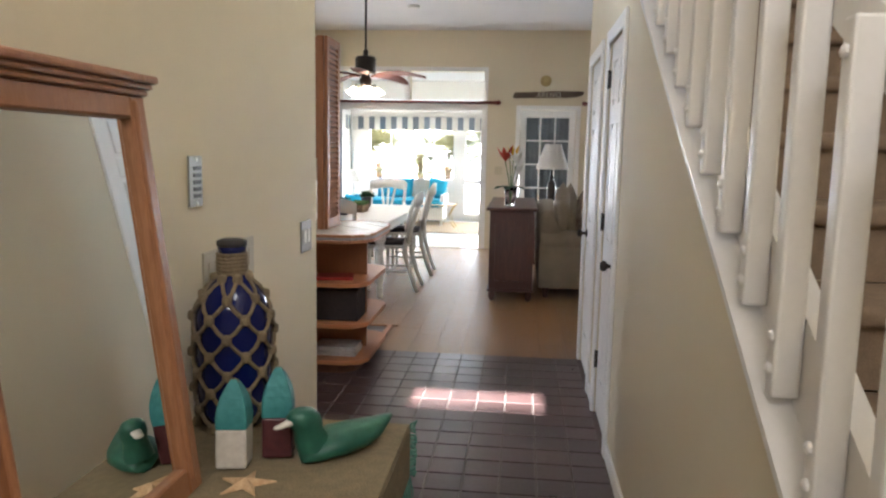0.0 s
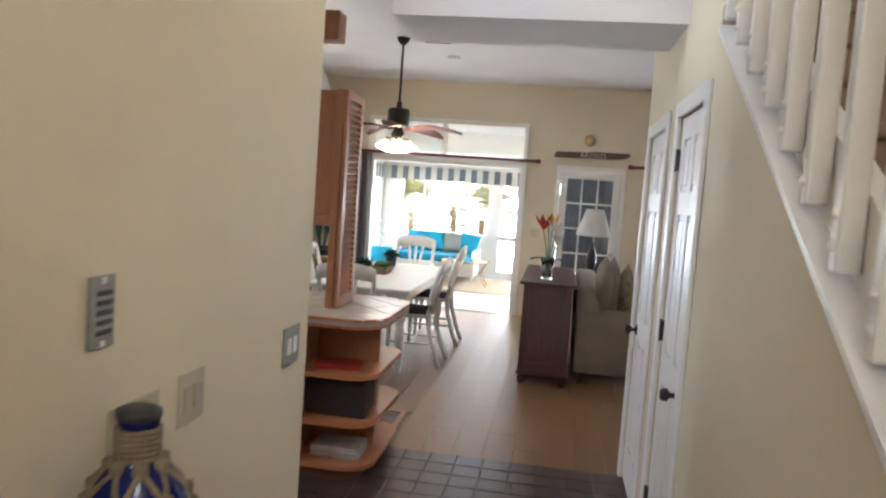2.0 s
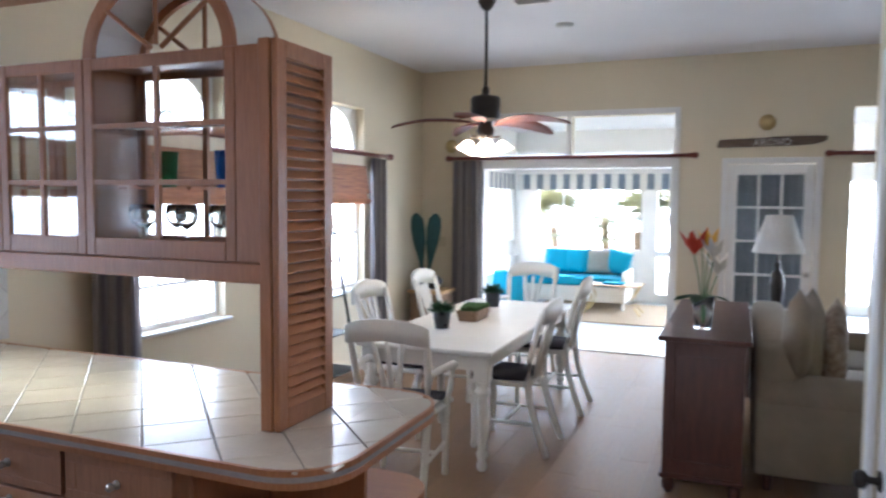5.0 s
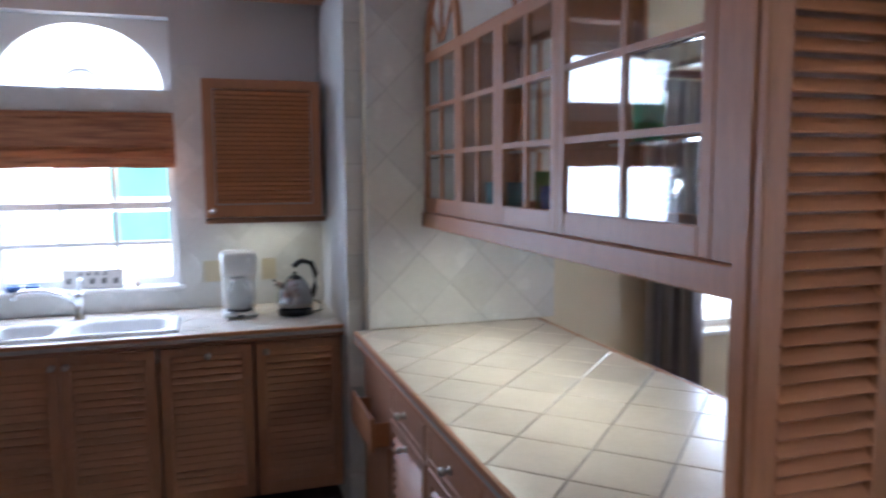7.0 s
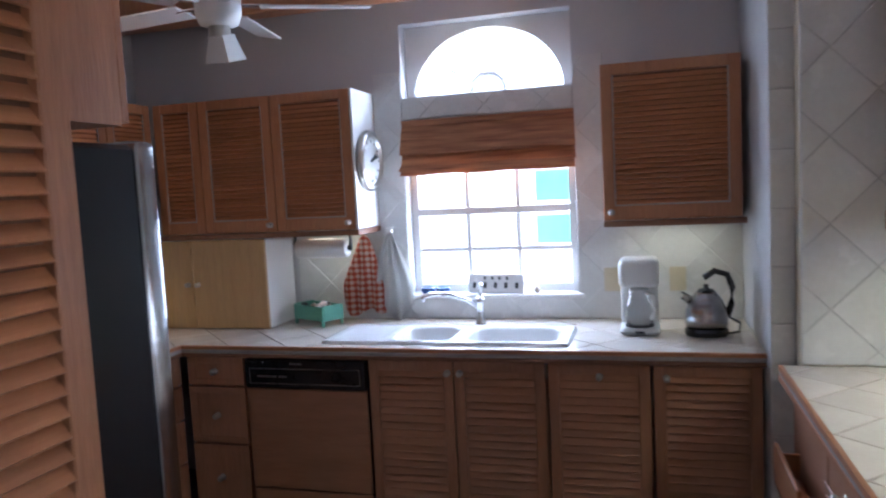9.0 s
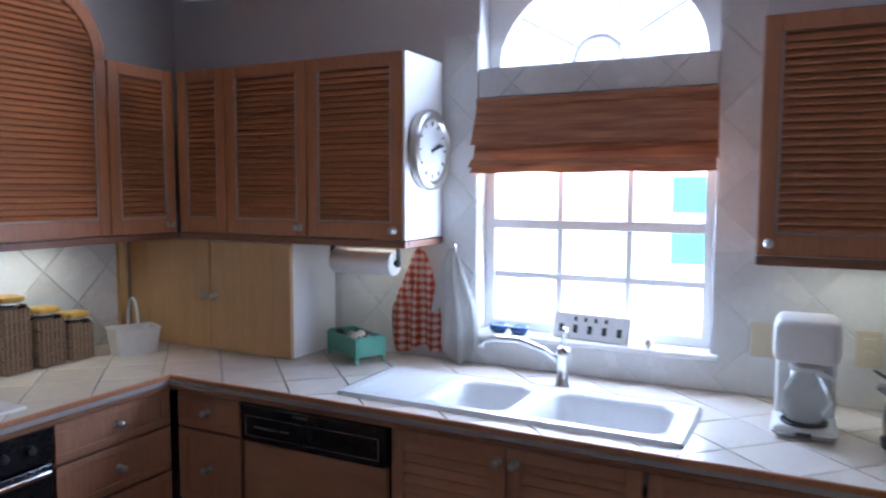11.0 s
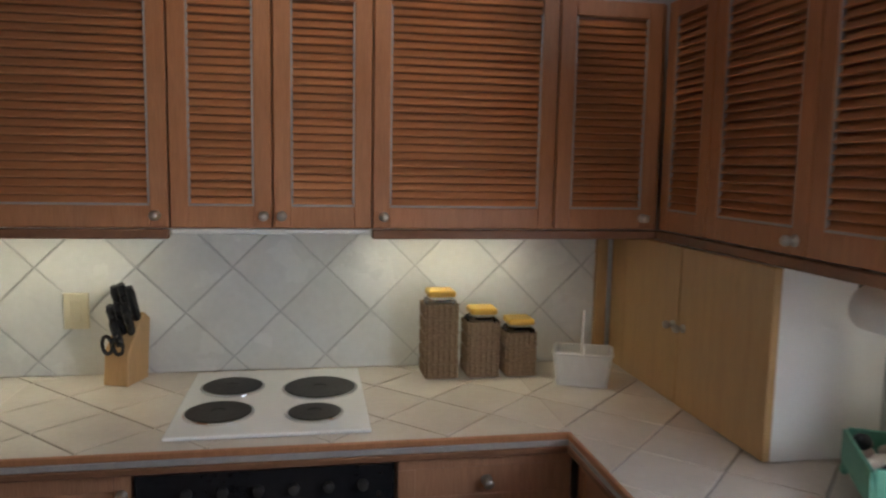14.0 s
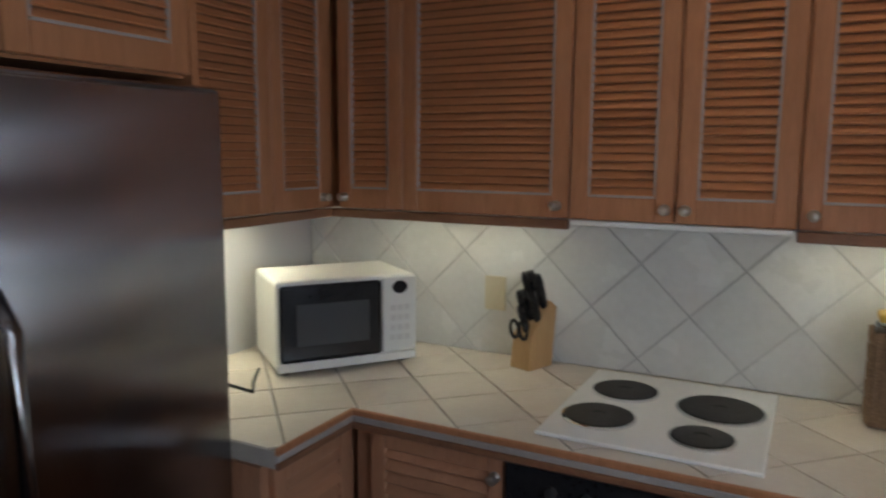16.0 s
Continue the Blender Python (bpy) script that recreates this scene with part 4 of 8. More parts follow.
def sash_window(name, x, y0, y1, z0, z1, rows, cols, arch_z0, arch_z1, label):
    """A window in a west wall: white frame, sash bars and panes below, a half-round fan light above."""
    w = thing(name, label, "window", (x, (y0 + y1) / 2, z0), "", "structure")
    bm = B()
    f = 0.035
    box(bm, x, x + 0.05, y0, y0 + f, z0, z1)
    box(bm, x, x + 0.05, y1 - f, y1, z0, z1)
    box(bm, x, x + 0.05, y0 + f, y1 - f, z0, z0 + f)
    box(bm, x, x + 0.05, y0 + f, y1 - f, z1 - f, z1)
    zm = (z0 + z1) / 2 - 0.03
    box(bm, x + 0.004, x + 0.055, y0 + f, y1 - f, zm - 0.018, zm + 0.018, 0.003)
    part("window_frame", bm, WHITE, w)
    bm = B()
    for i in range(1, cols):
        y = y0 + f + (y1 - y0 - 2 * f) * i / cols
        box(bm, x + 0.012, x + 0.034, y - 0.011, y + 0.011, z0 + f, zm - 0.018)
        box(bm, x + 0.012, x + 0.034, y - 0.011, y + 0.011, zm + 0.018, z1 - f)
    for zz0, zz1 in ((z0 + f, zm - 0.018), (zm + 0.018, z1 - f)):
        for k in range(1, rows):
            z = zz0 + (zz1 - zz0) * k / rows
            box(bm, x + 0.013, x + 0.033, y0 + f, y1 - f, z - 0.011, z + 0.011)
    part("glazing_bar", bm, WHITE, w)
    bm = B()
    box(bm, x + 0.02, x + 0.024, y0 + f, y1 - f, z0 + f, z1 - f)
    part("pane", bm, PANE, w).visible_shadow = False
    # fan light: a board with a half-round hole
    mid, rad = (y0 + y1) / 2, (y1 - y0) / 2 - 0.045
    n = 24
    rz = min(arch_z1 - arch_z0 - 0.045, rad)
    bm = B()
    for i in range(n):
        t0, t1 = math.pi * i / n, math.pi * (i + 1) / n
        p = [(mid + rad * math.cos(t), arch_z0 + 0.012 + rz * math.sin(t)) for t in (t0, t1)]
        for xx in (x, x + 0.03):
            bm.faces.new([bm.verts.new((xx, a, b)) for a, b in (p[0], p[1], (p[1][0], arch_z1), (p[0][0], arch_z1))])
        bm.faces.new([bm.verts.new(c) for c in ((x, *p[0]), (x, *p[1]), (x + 0.03, *p[1]), (x + 0.03, *p[0]))])
    box(bm, x, x + 0.03, y0, mid - rad, arch_z0, arch_z1)
    box(bm, x, x + 0.03, mid + rad, y1, arch_z0, arch_z1)
    box(bm, x, x + 0.03, mid - rad, mid + rad, arch_z0, arch_z0 + 0.012)
    part("fan_board", bm, WHITE, w)
    bm = B()
    for a in (36, 72, 108, 144):
        ca, sa = math.cos(radians(a)), math.sin(radians(a))
        tube(bm, [(x + 0.015, mid + 0.08 * ca, arch_z0 + 0.012 + 0.08 * sa), (x + 0.015, mid + rad * ca, arch_z0 + 0.012 + rz * sa)], 0.006, 6)
    pts = [(x + 0.015, mid + 0.09 * math.cos(math.pi * i / 10), arch_z0 + 0.012 + 0.09 * math.sin(math.pi * i / 10)) for i in range(11)]
    tube(bm, pts, 0.012, 6)
    part("fan_bar", bm, WHITE, w)
    return w


sash_window("window_1", -4.10, 3.947, 4.813, 1.047, 1.948, 2, 3, 2.068, 2.435, "white sash window with half-round fan light over the sink")
bm = B()
box(bm, -4.05, -3.945, 3.915, 4.845, 1.022, 1.044, 0.005)
structure("sill_kitchen", bm, WHITE, "white window sill over the sink", "window sill")


def roman_blind(x, y0, y1, z0, z1, label):
    """A folded-up woven bamboo blind: a long upper fold, then stacked folds below."""
    b = thing("bamboo_blind", label, "blind", (x, (y0 + y1) / 2, z0))
    for i, (a, c, d) in enumerate(((z0 + 0.105, z1, 0.0), (z0 + 0.045, z0 + 0.135, 0.006), (z0 + 0.018, z0 + 0.050, 0.052), (z0, z0 + 0.026, 0.036))):
        bm = B()
        segs = 10
        top = [bm.verts.new((x + d, y0 + (y1 - y0) * k / segs, c)) for k in range(segs + 1)]
        low = [bm.verts.new((x + d + (0.042 if i == 0 else 0.014), y0 - 0.008 + (y1 - y0 + 0.016) * k / segs, a + 0.003 * math.sin(k * 1.7 + i))) for k in range(segs + 1)]
        tb = [bm.verts.new(v.co - Vector((0.006, 0, 0))) for v in top]
        lb = [bm.verts.new(v.co - Vector((0.006, 0, 0))) for v in low]
        for k in range(segs):
            bm.faces.new((top[k], top[k + 1], low[k + 1], low[k]))
            bm.faces.new((tb[k], lb[k], lb[k + 1], tb[k + 1]))
            bm.faces.new((low[k], low[k + 1], lb[k + 1], lb[k]))
            bm.faces.new((top[k], tb[k], tb[k + 1], top[k + 1]))
        part("fold", bm, BAMBOO, b)
    bm = B()
    box(bm, x - 0.02, x + 0.008, y0, y1, z1 - 0.004, z1 + 0.024)
    part("head_rail", bm, BAMBOO, b)
    return b


roman_blind(-3.965, 3.94, 4.82, 1.665, 1.925, "folded woven bamboo blind over the sink window")

# ---- stairs ----
S0, SR = 2.652, 0.63       # the stair wall's sloping top: height 1.05 at S0, rising by SR


def slope(y):
    return 1.05 + SR * (y - S0)


bm = B()
pts = [(1.05, 0.0), (4.55, 0.0), (4.55, slope(4.55)), (1.05, slope(1.05))]
f = [[bm.verts.new((x, y, z)) for y, z in pts] for x in (0.815, 0.915)]
bm.faces.new(f[0])
bm.faces.new(f[1][::-1])
for k in range(4):
    bm.faces.new((f[0][k], f[0][(k + 1) % 4], f[1][(k + 1) % 4], f[1][k]))
structure("wall_under_stairs", bm, CREAM, "cream painted wall under the stairs", "wall")
bm = B()
box(bm, 0.803, 0.8148, 1.20, 4.588, 0, 0.085, 0.004)
box(bm, 0.803, 0.8148, 5.302, 5.533, 0, 0.085, 0.004)
box(bm, -0.5298, -0.518, -1.5, 4.33, 0, 0.085, 0.004)
structure("baseboard", bm, WHITE, "white painted hall baseboard", "baseboard")
st = thing("staircase", "carpeted staircase with white stringers and bolted balusters", "staircase", (1.4, 3.0, 0), "", "structure")


def sloped_board(x0, x1, y0, y1, low, high):
    bm = B()
    q = [(y0, slope(y0) + low), (y1, slope(y1) + low), (y1, slope(y1) + high), (y0, slope(y0) + high)]
    f = [[bm.verts.new((x, y, z)) for y, z in q] for x in (x0, x1)]
    bm.faces.new(f[0])
    bm.faces.new(f[1][::-1])
    for k in range(4):
        bm.faces.new((f[0][k], f[0][(k + 1) % 4], f[1][(k + 1) % 4], f[1][k]))
    return bm


part("trim", sloped_board(0.805, 0.925, 1.05, 4.55, 0.0, 0.022), WHITE, st)
part("stringer", sloped_board(0.868, 0.912, 1.05, 5.2, 0.022, 0.205), WHITE, st)
part("stringer", sloped_board(1.86, 1.90, 1.05, 5.2, 0.022, 0.27), WHITE, st)
part("handrail", sloped_board(0.868, 0.912, 1.05, 5.2, 0.70, 0.81), WHITE, st)
run = 0.19 / SR
for i in range(15):
    y = 1.30 + i * run
    z = 0.19 * (i + 1)
    bm = B()
    box(bm, 0.915, 1.858, y, y + run + 0.03, z - 0.05, z, 0.018, 3)
    part("tread", bm, CARPET, st, "", True)
    bm = B()
    box(bm, 0.915, 1.858, y + 0.03, y + 0.05, z - 0.19, z - 0.045)
    part("riser", bm, CARPET, st)
for i in range(18):
    y = 1.339 + i * 0.199
    bm = B()
    z0, z1 = slope(y) + 0.05, slope(y) + 0.80
    box(bm, 0.818, 0.867, y - 0.019, y + 0.019, z0, z1, 0.006, 2)
    b = part("baluster", bm, WHITE, st)
    for z in (z0 + 0.05, z0 + 0.11, z1 - 0.05):
        bm = B()
        lathe(bm, [(0.011, 0), (0.010, 0.005), (0.005, 0.008)], (0, 0, 0), 10, Matrix.Translation((0.818, y, z)) @ pose(0, 0, 0, 0, -90, 0))
        part("bolt", bm, WHITE, b)

# ---- kitchen things ----
# sink
sk = thing("sink", "white enamel double sink with draining board", "sink", (-3.54, 4.26, 0.9))


def ring_loft(bm, rings, close_last=True):
    vs = [[bm.verts.new(p) for p in r] for r in rings]
    n = len(vs[0])
    for a, b in zip(vs, vs[1:]):
        for i in range(n):
            bm.faces.new((a[i], a[(i + 1) % n], b[(i + 1) % n], b[i]))
    if close_last:
        bm.faces.new(vs[-1])
    return bm


def round_rect(x0, x1, y0, y1, r, z, n=5):
    pts = []
    for cx, cy, a0 in ((x1 - r, y1 - r, 0), (x0 + r, y1 - r, 90), (x0 + r, y0 + r, 180), (x1 - r, y0 + r, 270)):
        pts += [(cx + r * math.cos(radians(a0 + 90 * i / n)), cy + r * math.sin(radians(a0 + 90 * i / n)), z) for i in range(n + 1)]
    return pts


basins = [(-3.685, -3.385, 4.02, 4.30, 0.17), (-3.685, -3.385, 4.36, 4.775, 0.19), (-3.695, -3.375, 3.745, 3.985, 0.012)]
bm = B()
ys = [3.71, 3.745, 3.985, 4.02, 4.30, 4.36, 4.775, 4.82]
for a, b in zip(ys, ys[1:]):
    hole = [h for h in basins if abs(h[2] - a) < 1e-6]
    if hole:
        box(bm, -3.73, hole[0][0], a, b, 0.908, 0.928)
        box(bm, hole[0][1], -3.35, a, b, 0.908, 0.928)
    else:
        box(bm, -3.73, -3.35, a, b, 0.908, 0.928)
bmesh.ops.remove_doubles(bm, verts=bm.verts, dist=1e-4)
part("rim", bm, PORCELAIN, sk)
bm = B()
out, inn = round_rect(-3.742, -3.338, 3.698, 4.832, 0.06, 0.9165), round_rect(-3.732, -3.348, 3.708, 4.822, 0.05, 0.929)
ring_loft(bm, [out, inn], False)
part("outer_lip", bm, PORCELAIN, sk, "", True)
for x0, x1, y0, y1, dep in basins:
    bm = B()
    e = 0.004
    rings = [round_rect(x0 - e, x1 + e, y0 - e, y1 + e, 0.012, 0.9285), round_rect(x0 + 0.004, x1 - 0.004, y0 + 0.004, y1 - 0.004, 0.06, 0.9265)]
    if dep > 0.05:
        rings += [round_rect(x0 + 0.012, x1 - 0.012, y0 + 0.012, y1 - 0.012, 0.06, 0.915), round_rect(x0 + 0.024, x1 - 0.024, y0 + 0.024, y1 - 0.024, 0.06, 0.928 - dep * 0.8), round_rect(x0 + 0.06, x1 - 0.06, y0 + 0.06, y1 - 0.06, 0.05, 0.928 - dep)]
    else:
        rings += [round_rect(x0 + 0.04, x1 - 0.04, y0 + 0.04, y1 - 0.04, 0.06, 0.928 - dep * 0.5)]
    ring_loft(bm, rings)
    bs_ = part("basin" if dep > 0.05 else "drainer", bm, PORCELAIN, sk, "", True)
    if dep > 0.05:
        bm = B()
        lathe(bm, [(0.03, 0), (0.03, 0.003), (0.02, 0.004)], ((x0 + x1) / 2, (y0 + y1) / 2, 0.928 - dep), 16)
        part("drain", bm, CHROME, bs_)
fc = thing("faucet", "chrome single-lever kitchen faucet", "faucet", (-3.765, 4.36, 0.915))
bm = B()
lathe(bm, [(0.028, 0), (0.026, 0.012), (0.021, 0.02), (0.021, 0.11), (0.024, 0.12), (0.02, 0.14), (0.008, 0.148)], (-3.765, 4.36, 0.9165), 16)
part("body", bm, CHROME, fc, "", True)
bm = B()
pts = [(-3.765, 4.36, 1.00), (-3.74, 4.30, 1.05), (-3.70, 4.22, 1.085), (-3.665, 4.14, 1.09), (-3.65, 4.11, 1.08), (-3.648, 4.105, 1.055)]
tube(bm, pts, 0.011, 10)
part("spout", bm, CHROME, fc, "", True)
bm = B()
tube(bm, [(-3.765, 4.36, 1.06), (-3.775, 4.365, 1.10), (-3.76, 4.37, 1.125)], 0.010, 8)
part("lever", bm, CHROME, fc, "", True)

# appliance garage in the corner
ag = thing("appliance_garage", "pale oak corner appliance garage with two flat doors", "cabinet", (-3.8, 2.9, CT))
bm = B()
box(bm, -3.972, -3.682, 2.342, 3.265, 0.917, 1.384)
part("body", bm, WHITE, ag)
for a, b, k in ((2.47, 2.838, 2.81), (2.842, 3.268, 2.87)):
    bm = B()
    box(bm, -3.681, -3.66, a, b, 0.918, 1.382, 0.003)
    dd = part("door", bm, OAK_PALE, ag, "flat oak door")
    knob(dd, (-3.66, k, 1.15), (1, 0, 0), NICKEL, 0.012)
bm = B()
box(bm, -3.681, -3.662, 2.345, 2.468, 0.918, 1.382, 0.003)
part("filler", bm, OAK_PALE, ag)
bm = B()
box(bm, -3.64, -3.60, 2.3365, 2.36, 0.917, 1.384)
structure("trim_corner", bm, OAK_PALE, "pale oak corner trim strip", "trim")

# paper towel
pt = thing("paper_towel_holder", "white paper towel roll hung under the cabinet", "paper towel", (-3.8, 3.53, 1.32))
bm = B()
lathe(bm, [(0.02, -0.14), (0.048, -0.14), (0.05, -0.135), (0.05, 0.135), (0.048, 0.14), (0.02, 0.14)], (0, 0, 0), 20, Matrix.Translation((-3.80, 3.53, 1.315)) @ pose(0, 0, 0, 90, 0, 0))
part("roll", bm, PLASTIC_WHITE, pt, "white paper roll", True)
bm = B()
for y in (3.375, 3.685):
    box(bm, -3.81, -3.79, y - 0.004, y + 0.004, 1.30, 1.413)
tube(bm, [(-3.8, 3.37, 1.315), (-3.8, 3.69, 1.315)], 0.012, 8)
part("bracket", bm, BLACK_MATT, pt)

# clock on the white end panel
ck = thing("wall_clock", "round silver wall clock on the white cabinet end", "clock", (-3.885, 3.79, 1.75))
turn_n = pose(0, 0, 0, -90, 0, 0)
bm = B()
lathe(bm, [(0.15, 0), (0.155, 0.012), (0.15, 0.03), (0.135, 0.038), (0.12, 0.034), (0.118, 0.02)], (0, 0, 0), 40, Matrix.Translation((-3.84, 3.7875, 1.75)) @ turn_n)
part("rim", bm, NICKEL, ck, "", True)
bm = B()
lathe(bm, [(0.119, 0), (0.119, 0.002)], (0, 0, 0), 40, Matrix.Translation((-3.84, 3.808, 1.75)) @ turn_n)
face = part("face", bm, PLASTIC_WHITE, ck)
for i in range(12):
    bm = B()
    a = radians(30 * i)
    box(bm, -0.003, 0.003, -0.001, 0.001, 0.092, 0.108, m=Matrix.Translation((-3.84, 3.812, 1.75)) @ pose(0, 0, 0, 0, 30 * i, 0))
    part("hour_mark", bm, BLACK_MATT, face)
for nm, ln, a in (("hour_hand", 0.06, -66), ("minute_hand", 0.09, -76)):
    bm = B()
    box(bm, -0.004, 0.004, -0.001, 0.001, -0.012, ln, m=Matrix.Translation((-3.84, 3.814 if ln > 0.07 else 3.817, 1.75)) @ pose(0, 0, 0, 0, a, 0))
    part(nm, bm, BLACK_MATT, face)

# dish towels
CHECK = principled("red_check_cloth", (0.6, 0.2, 0.1), 0.9)
tn = CHECK.node_tree
tc, ck1, ck2 = tn.nodes.new("ShaderNodeTexCoord"), tn.nodes.new("ShaderNodeTexWave"), tn.nodes.new("ShaderNodeTexWave")
ck1.bands_direction, ck2.bands_direction = "Y", "Z"
for w in (ck1, ck2):
    w.inputs["Scale"].default_value, w.inputs["Distortion"].default_value = 10, 0.5
    tn.links.new(tc.outputs["Object"], w.inputs["Vector"])
mx, rp = tn.nodes.new("ShaderNodeMix"), tn.nodes.new("ShaderNodeValToRGB")
mx.inputs[0].default_value = 0.5
rp.color_ramp.interpolation = "CONSTANT"
rp.color_ramp.elements[0].color, rp.color_ramp.elements[1].color = (0.42, 0.06, 0.03, 1), (0.70, 0.55, 0.48, 1)
rp.color_ramp.elements[1].position = 0.62
e = rp.color_ramp.elements.new(0.35)
e.color = (0.55, 0.20, 0.12, 1)
tn.links.new(ck1.outputs[1], mx.inputs[2])
tn.links.new(ck2.outputs[1], mx.inputs[3])
tn.links.new(mx.outputs[0], rp.inputs[0])
tn.links.new(rp.outputs[0], tn.nodes["Principled BSDF"].inputs["Base Color"])
LINEN = varied("white_linen", (0.58, 0.56, 0.53), (0.68, 0.66, 0.62), 12, (1, 6, 1), 0.9, 0.3, 160)


def hung_towel(name, y, z0, z1, half, material, label, seed):
    """A cloth gathered on a hook: narrow at the top, falling in folds to an uneven hem."""
    rnd = random.Random(seed)
    bm = B()
    cols, rows = 22, 16
    grid = []
    for r in range(rows + 1):
        f = r / rows
        w = half * (0.12 + 0.88 * min(1, f * 1.5) ** 0.8)
        row = []
        for c in range(cols + 1):
            u = c / cols * 2 - 1
            hem = (0.03 * math.sin(u * 4 + seed) + 0.05 * abs(u)) * f
            fold = 0.018 * math.sin(u * 9 + seed + f) * (0.35 + 0.65 * f)
            row.append(bm.verts.new((-3.945 + 0.022 + fold, y + u * w + 0.01 * math.sin(f * 5 + seed), z1 - (z1 - z0) * f + hem)))
        grid.append(row)
    for r in range(rows):
        for c in range(cols):
            bm.faces.new((grid[r][c], grid[r][c + 1], grid[r + 1][c + 1], grid[r + 1][c]))
    bmesh.ops.solidify(bm, geom=bm.faces[:], thickness=0.003)
    t = thing(name, label, "towel", (-3.95, y, z1))
    part("cloth", bm, material, t, "", True)
    bm = B()
    tube(bm, [(-3.972, y, z1 + 0.01), (-3.94, y, z1 + 0.005), (-3.93, y, z1 + 0.02)], 0.004, 6)
    part("hook", bm, CHROME, t)


hung_towel("dish_towel", 3.70, 0.935, 1.37, 0.115, CHECK, "red and white checked dish towel on a hook", 1)
hung_towel("dish_towel", 3.865, 0.925, 1.37, 0.105, LINEN, "white linen dish towel on a hook", 4)

# green tray with shells
GREEN = varied("sea_green_paint", (0.10, 0.30, 0.21), (0.15, 0.38, 0.27), 14, rough=0.5, bump=0.2, bump_scale=60)
SHELL = varied("seashell", (0.50, 0.38, 0.28), (0.66, 0.58, 0.48), 18, rough=0.5, bump=0.4, bump_scale=70, per_piece=0.2)
TM = Matrix.Translation((-3.815, 3.475, 0.915)) @ pose(0, 0, 0, 0, 0, 62)
tr = thing("shell_tray", "sea green footed wooden tray filled with shells", "tray", (-3.815, 3.475, 0.915))
bm = B()
box(bm, -0.115, 0.115, -0.06, 0.06, 0.035, 0.045, m=TM)
for a in ((-0.125, 0.125, -0.068, -0.058, 0.03, 0.105), (-0.125, 0.125, 0.058, 0.068, 0.03, 0.105), (-0.125, -0.115, -0.058, 0.058, 0.03, 0.11), (0.115, 0.125, -0.058, 0.058, 0.03, 0.11)):
    box(bm, *a, r=0.002, m=TM)
part("box", bm, GREEN, tr)
for sx in (-0.115, 0.115):
    for sy in (-0.06, 0.06):
        bm = B()
        lathe(bm, [(0.006, 0.002), (0.010, 0.012), (0.007, 0.035)], (0, 0, 0), 8, TM @ Matrix.Translation((sx, sy, 0)))
        part("foot", bm, GREEN, tr)
rnd = random.Random(5)
for i in range(14):
    bm = B()
    r = rnd.uniform(0.012, 0.026)
    m = TM @ Matrix.Translation((rnd.uniform(-0.09, 0.09), rnd.uniform(-0.04, 0.04), 0.055 + r + rnd.uniform(0, 0.025))) @ pose(0, 0, 0, rnd.uniform(0, 180), rnd.uniform(0, 180), 0)
    lathe(bm, [(r * 0.1, -r), (r * 0.8, -r * 0.5), (r, 0), (r * 0.6, r * 0.5), (r * 0.7, r * 0.7), (r * 0.1, r * 1.3)], (0, 0, 0), 10, m)
    part("shell", bm, SHELL if i % 4 else BLACK_MATT, tr, "", True)

# things on the sill
BLUE_GLAZE = varied("blue_glaze", (0.02, 0.05, 0.16), (0.04, 0.10, 0.28), 20, rough=0.2, bump=0.0)
for y in (4.03, 4.115):
    b = B()
    lathe(b, [(0.025, 0), (0.035, 0.012), (0.038, 0.03), (0.034, 0.032), (0.03, 0.014), (0.0, 0.008)], (-3.99, y, 1.0445), 20)
    single("small_bowl", b, BLUE_GLAZE, "small dark blue bowl on the sink window sill", "bowl", "bowls on the sill", True)
sg = thing("sill_sign", "small white-washed wooden sign leaning in the window", "sign", (-3.99, 4.39, 1.045))
SM = Matrix.Translation((-3.985, 4.395, 1.046)) @ pose(0, 0, 0, 0, -14, -8)
bm = B()
box(bm, -0.010, 0.010, -0.15, 0.15, 0.0, 0.095, 0.002, m=SM)
part("board", bm, LINEN, sg)
for i, (y, z, w, h) in enumerate([(-0.06 + 0.04 * k, 0.066, 0.012, 0.016) for k in range(4)] + [(-0.115 + 0.057 * k, 0.022, 0.018, 0.03) for k in range(5)]):
    bm = B()
    box(bm, 0.0105, 0.0115, y - w / 2, y + w / 2, z, z + h, m=SM)
    part("letter_bar", bm, BLACK_MATT, sg)
bm = B()
lathe(bm, [(0.004, 0), (0.016, 0.008), (0.018, 0.018), (0.01, 0.03), (0.002, 0.035)], (-3.975, 4.61, 1.0445), 12)
single("seashell", bm, SHELL, "small white shell on the sink window sill", "shell", "", True)

# coffee maker
cm = thing("coffee_maker", "white drip coffee maker with glass carafe", "coffee maker", (-3.66, 5.10, CT))
CX, CY = -3.67, 5.11
bm = B()
box(bm, CX - 0.10, CX + 0.11, CY - 0.085, CY + 0.085, 0.918, 0.95, 0.02, 3)
box(bm, CX - 0.10, CX - 0.03, CY - 0.08, CY + 0.08, 0.94, 1.24, 0.015, 2)
part("body", bm, PLASTIC_WHITE, cm, "", True)
bm = B()
box(bm, CX - 0.10, CX + 0.10, CY - 0.085, CY + 0.085, 1.125, 1.245, 0.025, 3)
part("filter_housing", bm, PLASTIC_WHITE, cm, "", True)
bm = B()
lathe(bm, [(0.06, 0), (0.062, 0.006), (0.058, 0.008)], (CX + 0.045, CY, 0.9505), 24)
part("warming_plate", bm, BLACK_MATT, cm)
bm = B()
prof = [(0.045, 0.0), (0.058, 0.012), (0.062, 0.05), (0.052, 0.095), (0.04, 0.12), (0.042, 0.14)]
lathe(bm, prof, (CX + 0.045, CY, 0.960), 24)
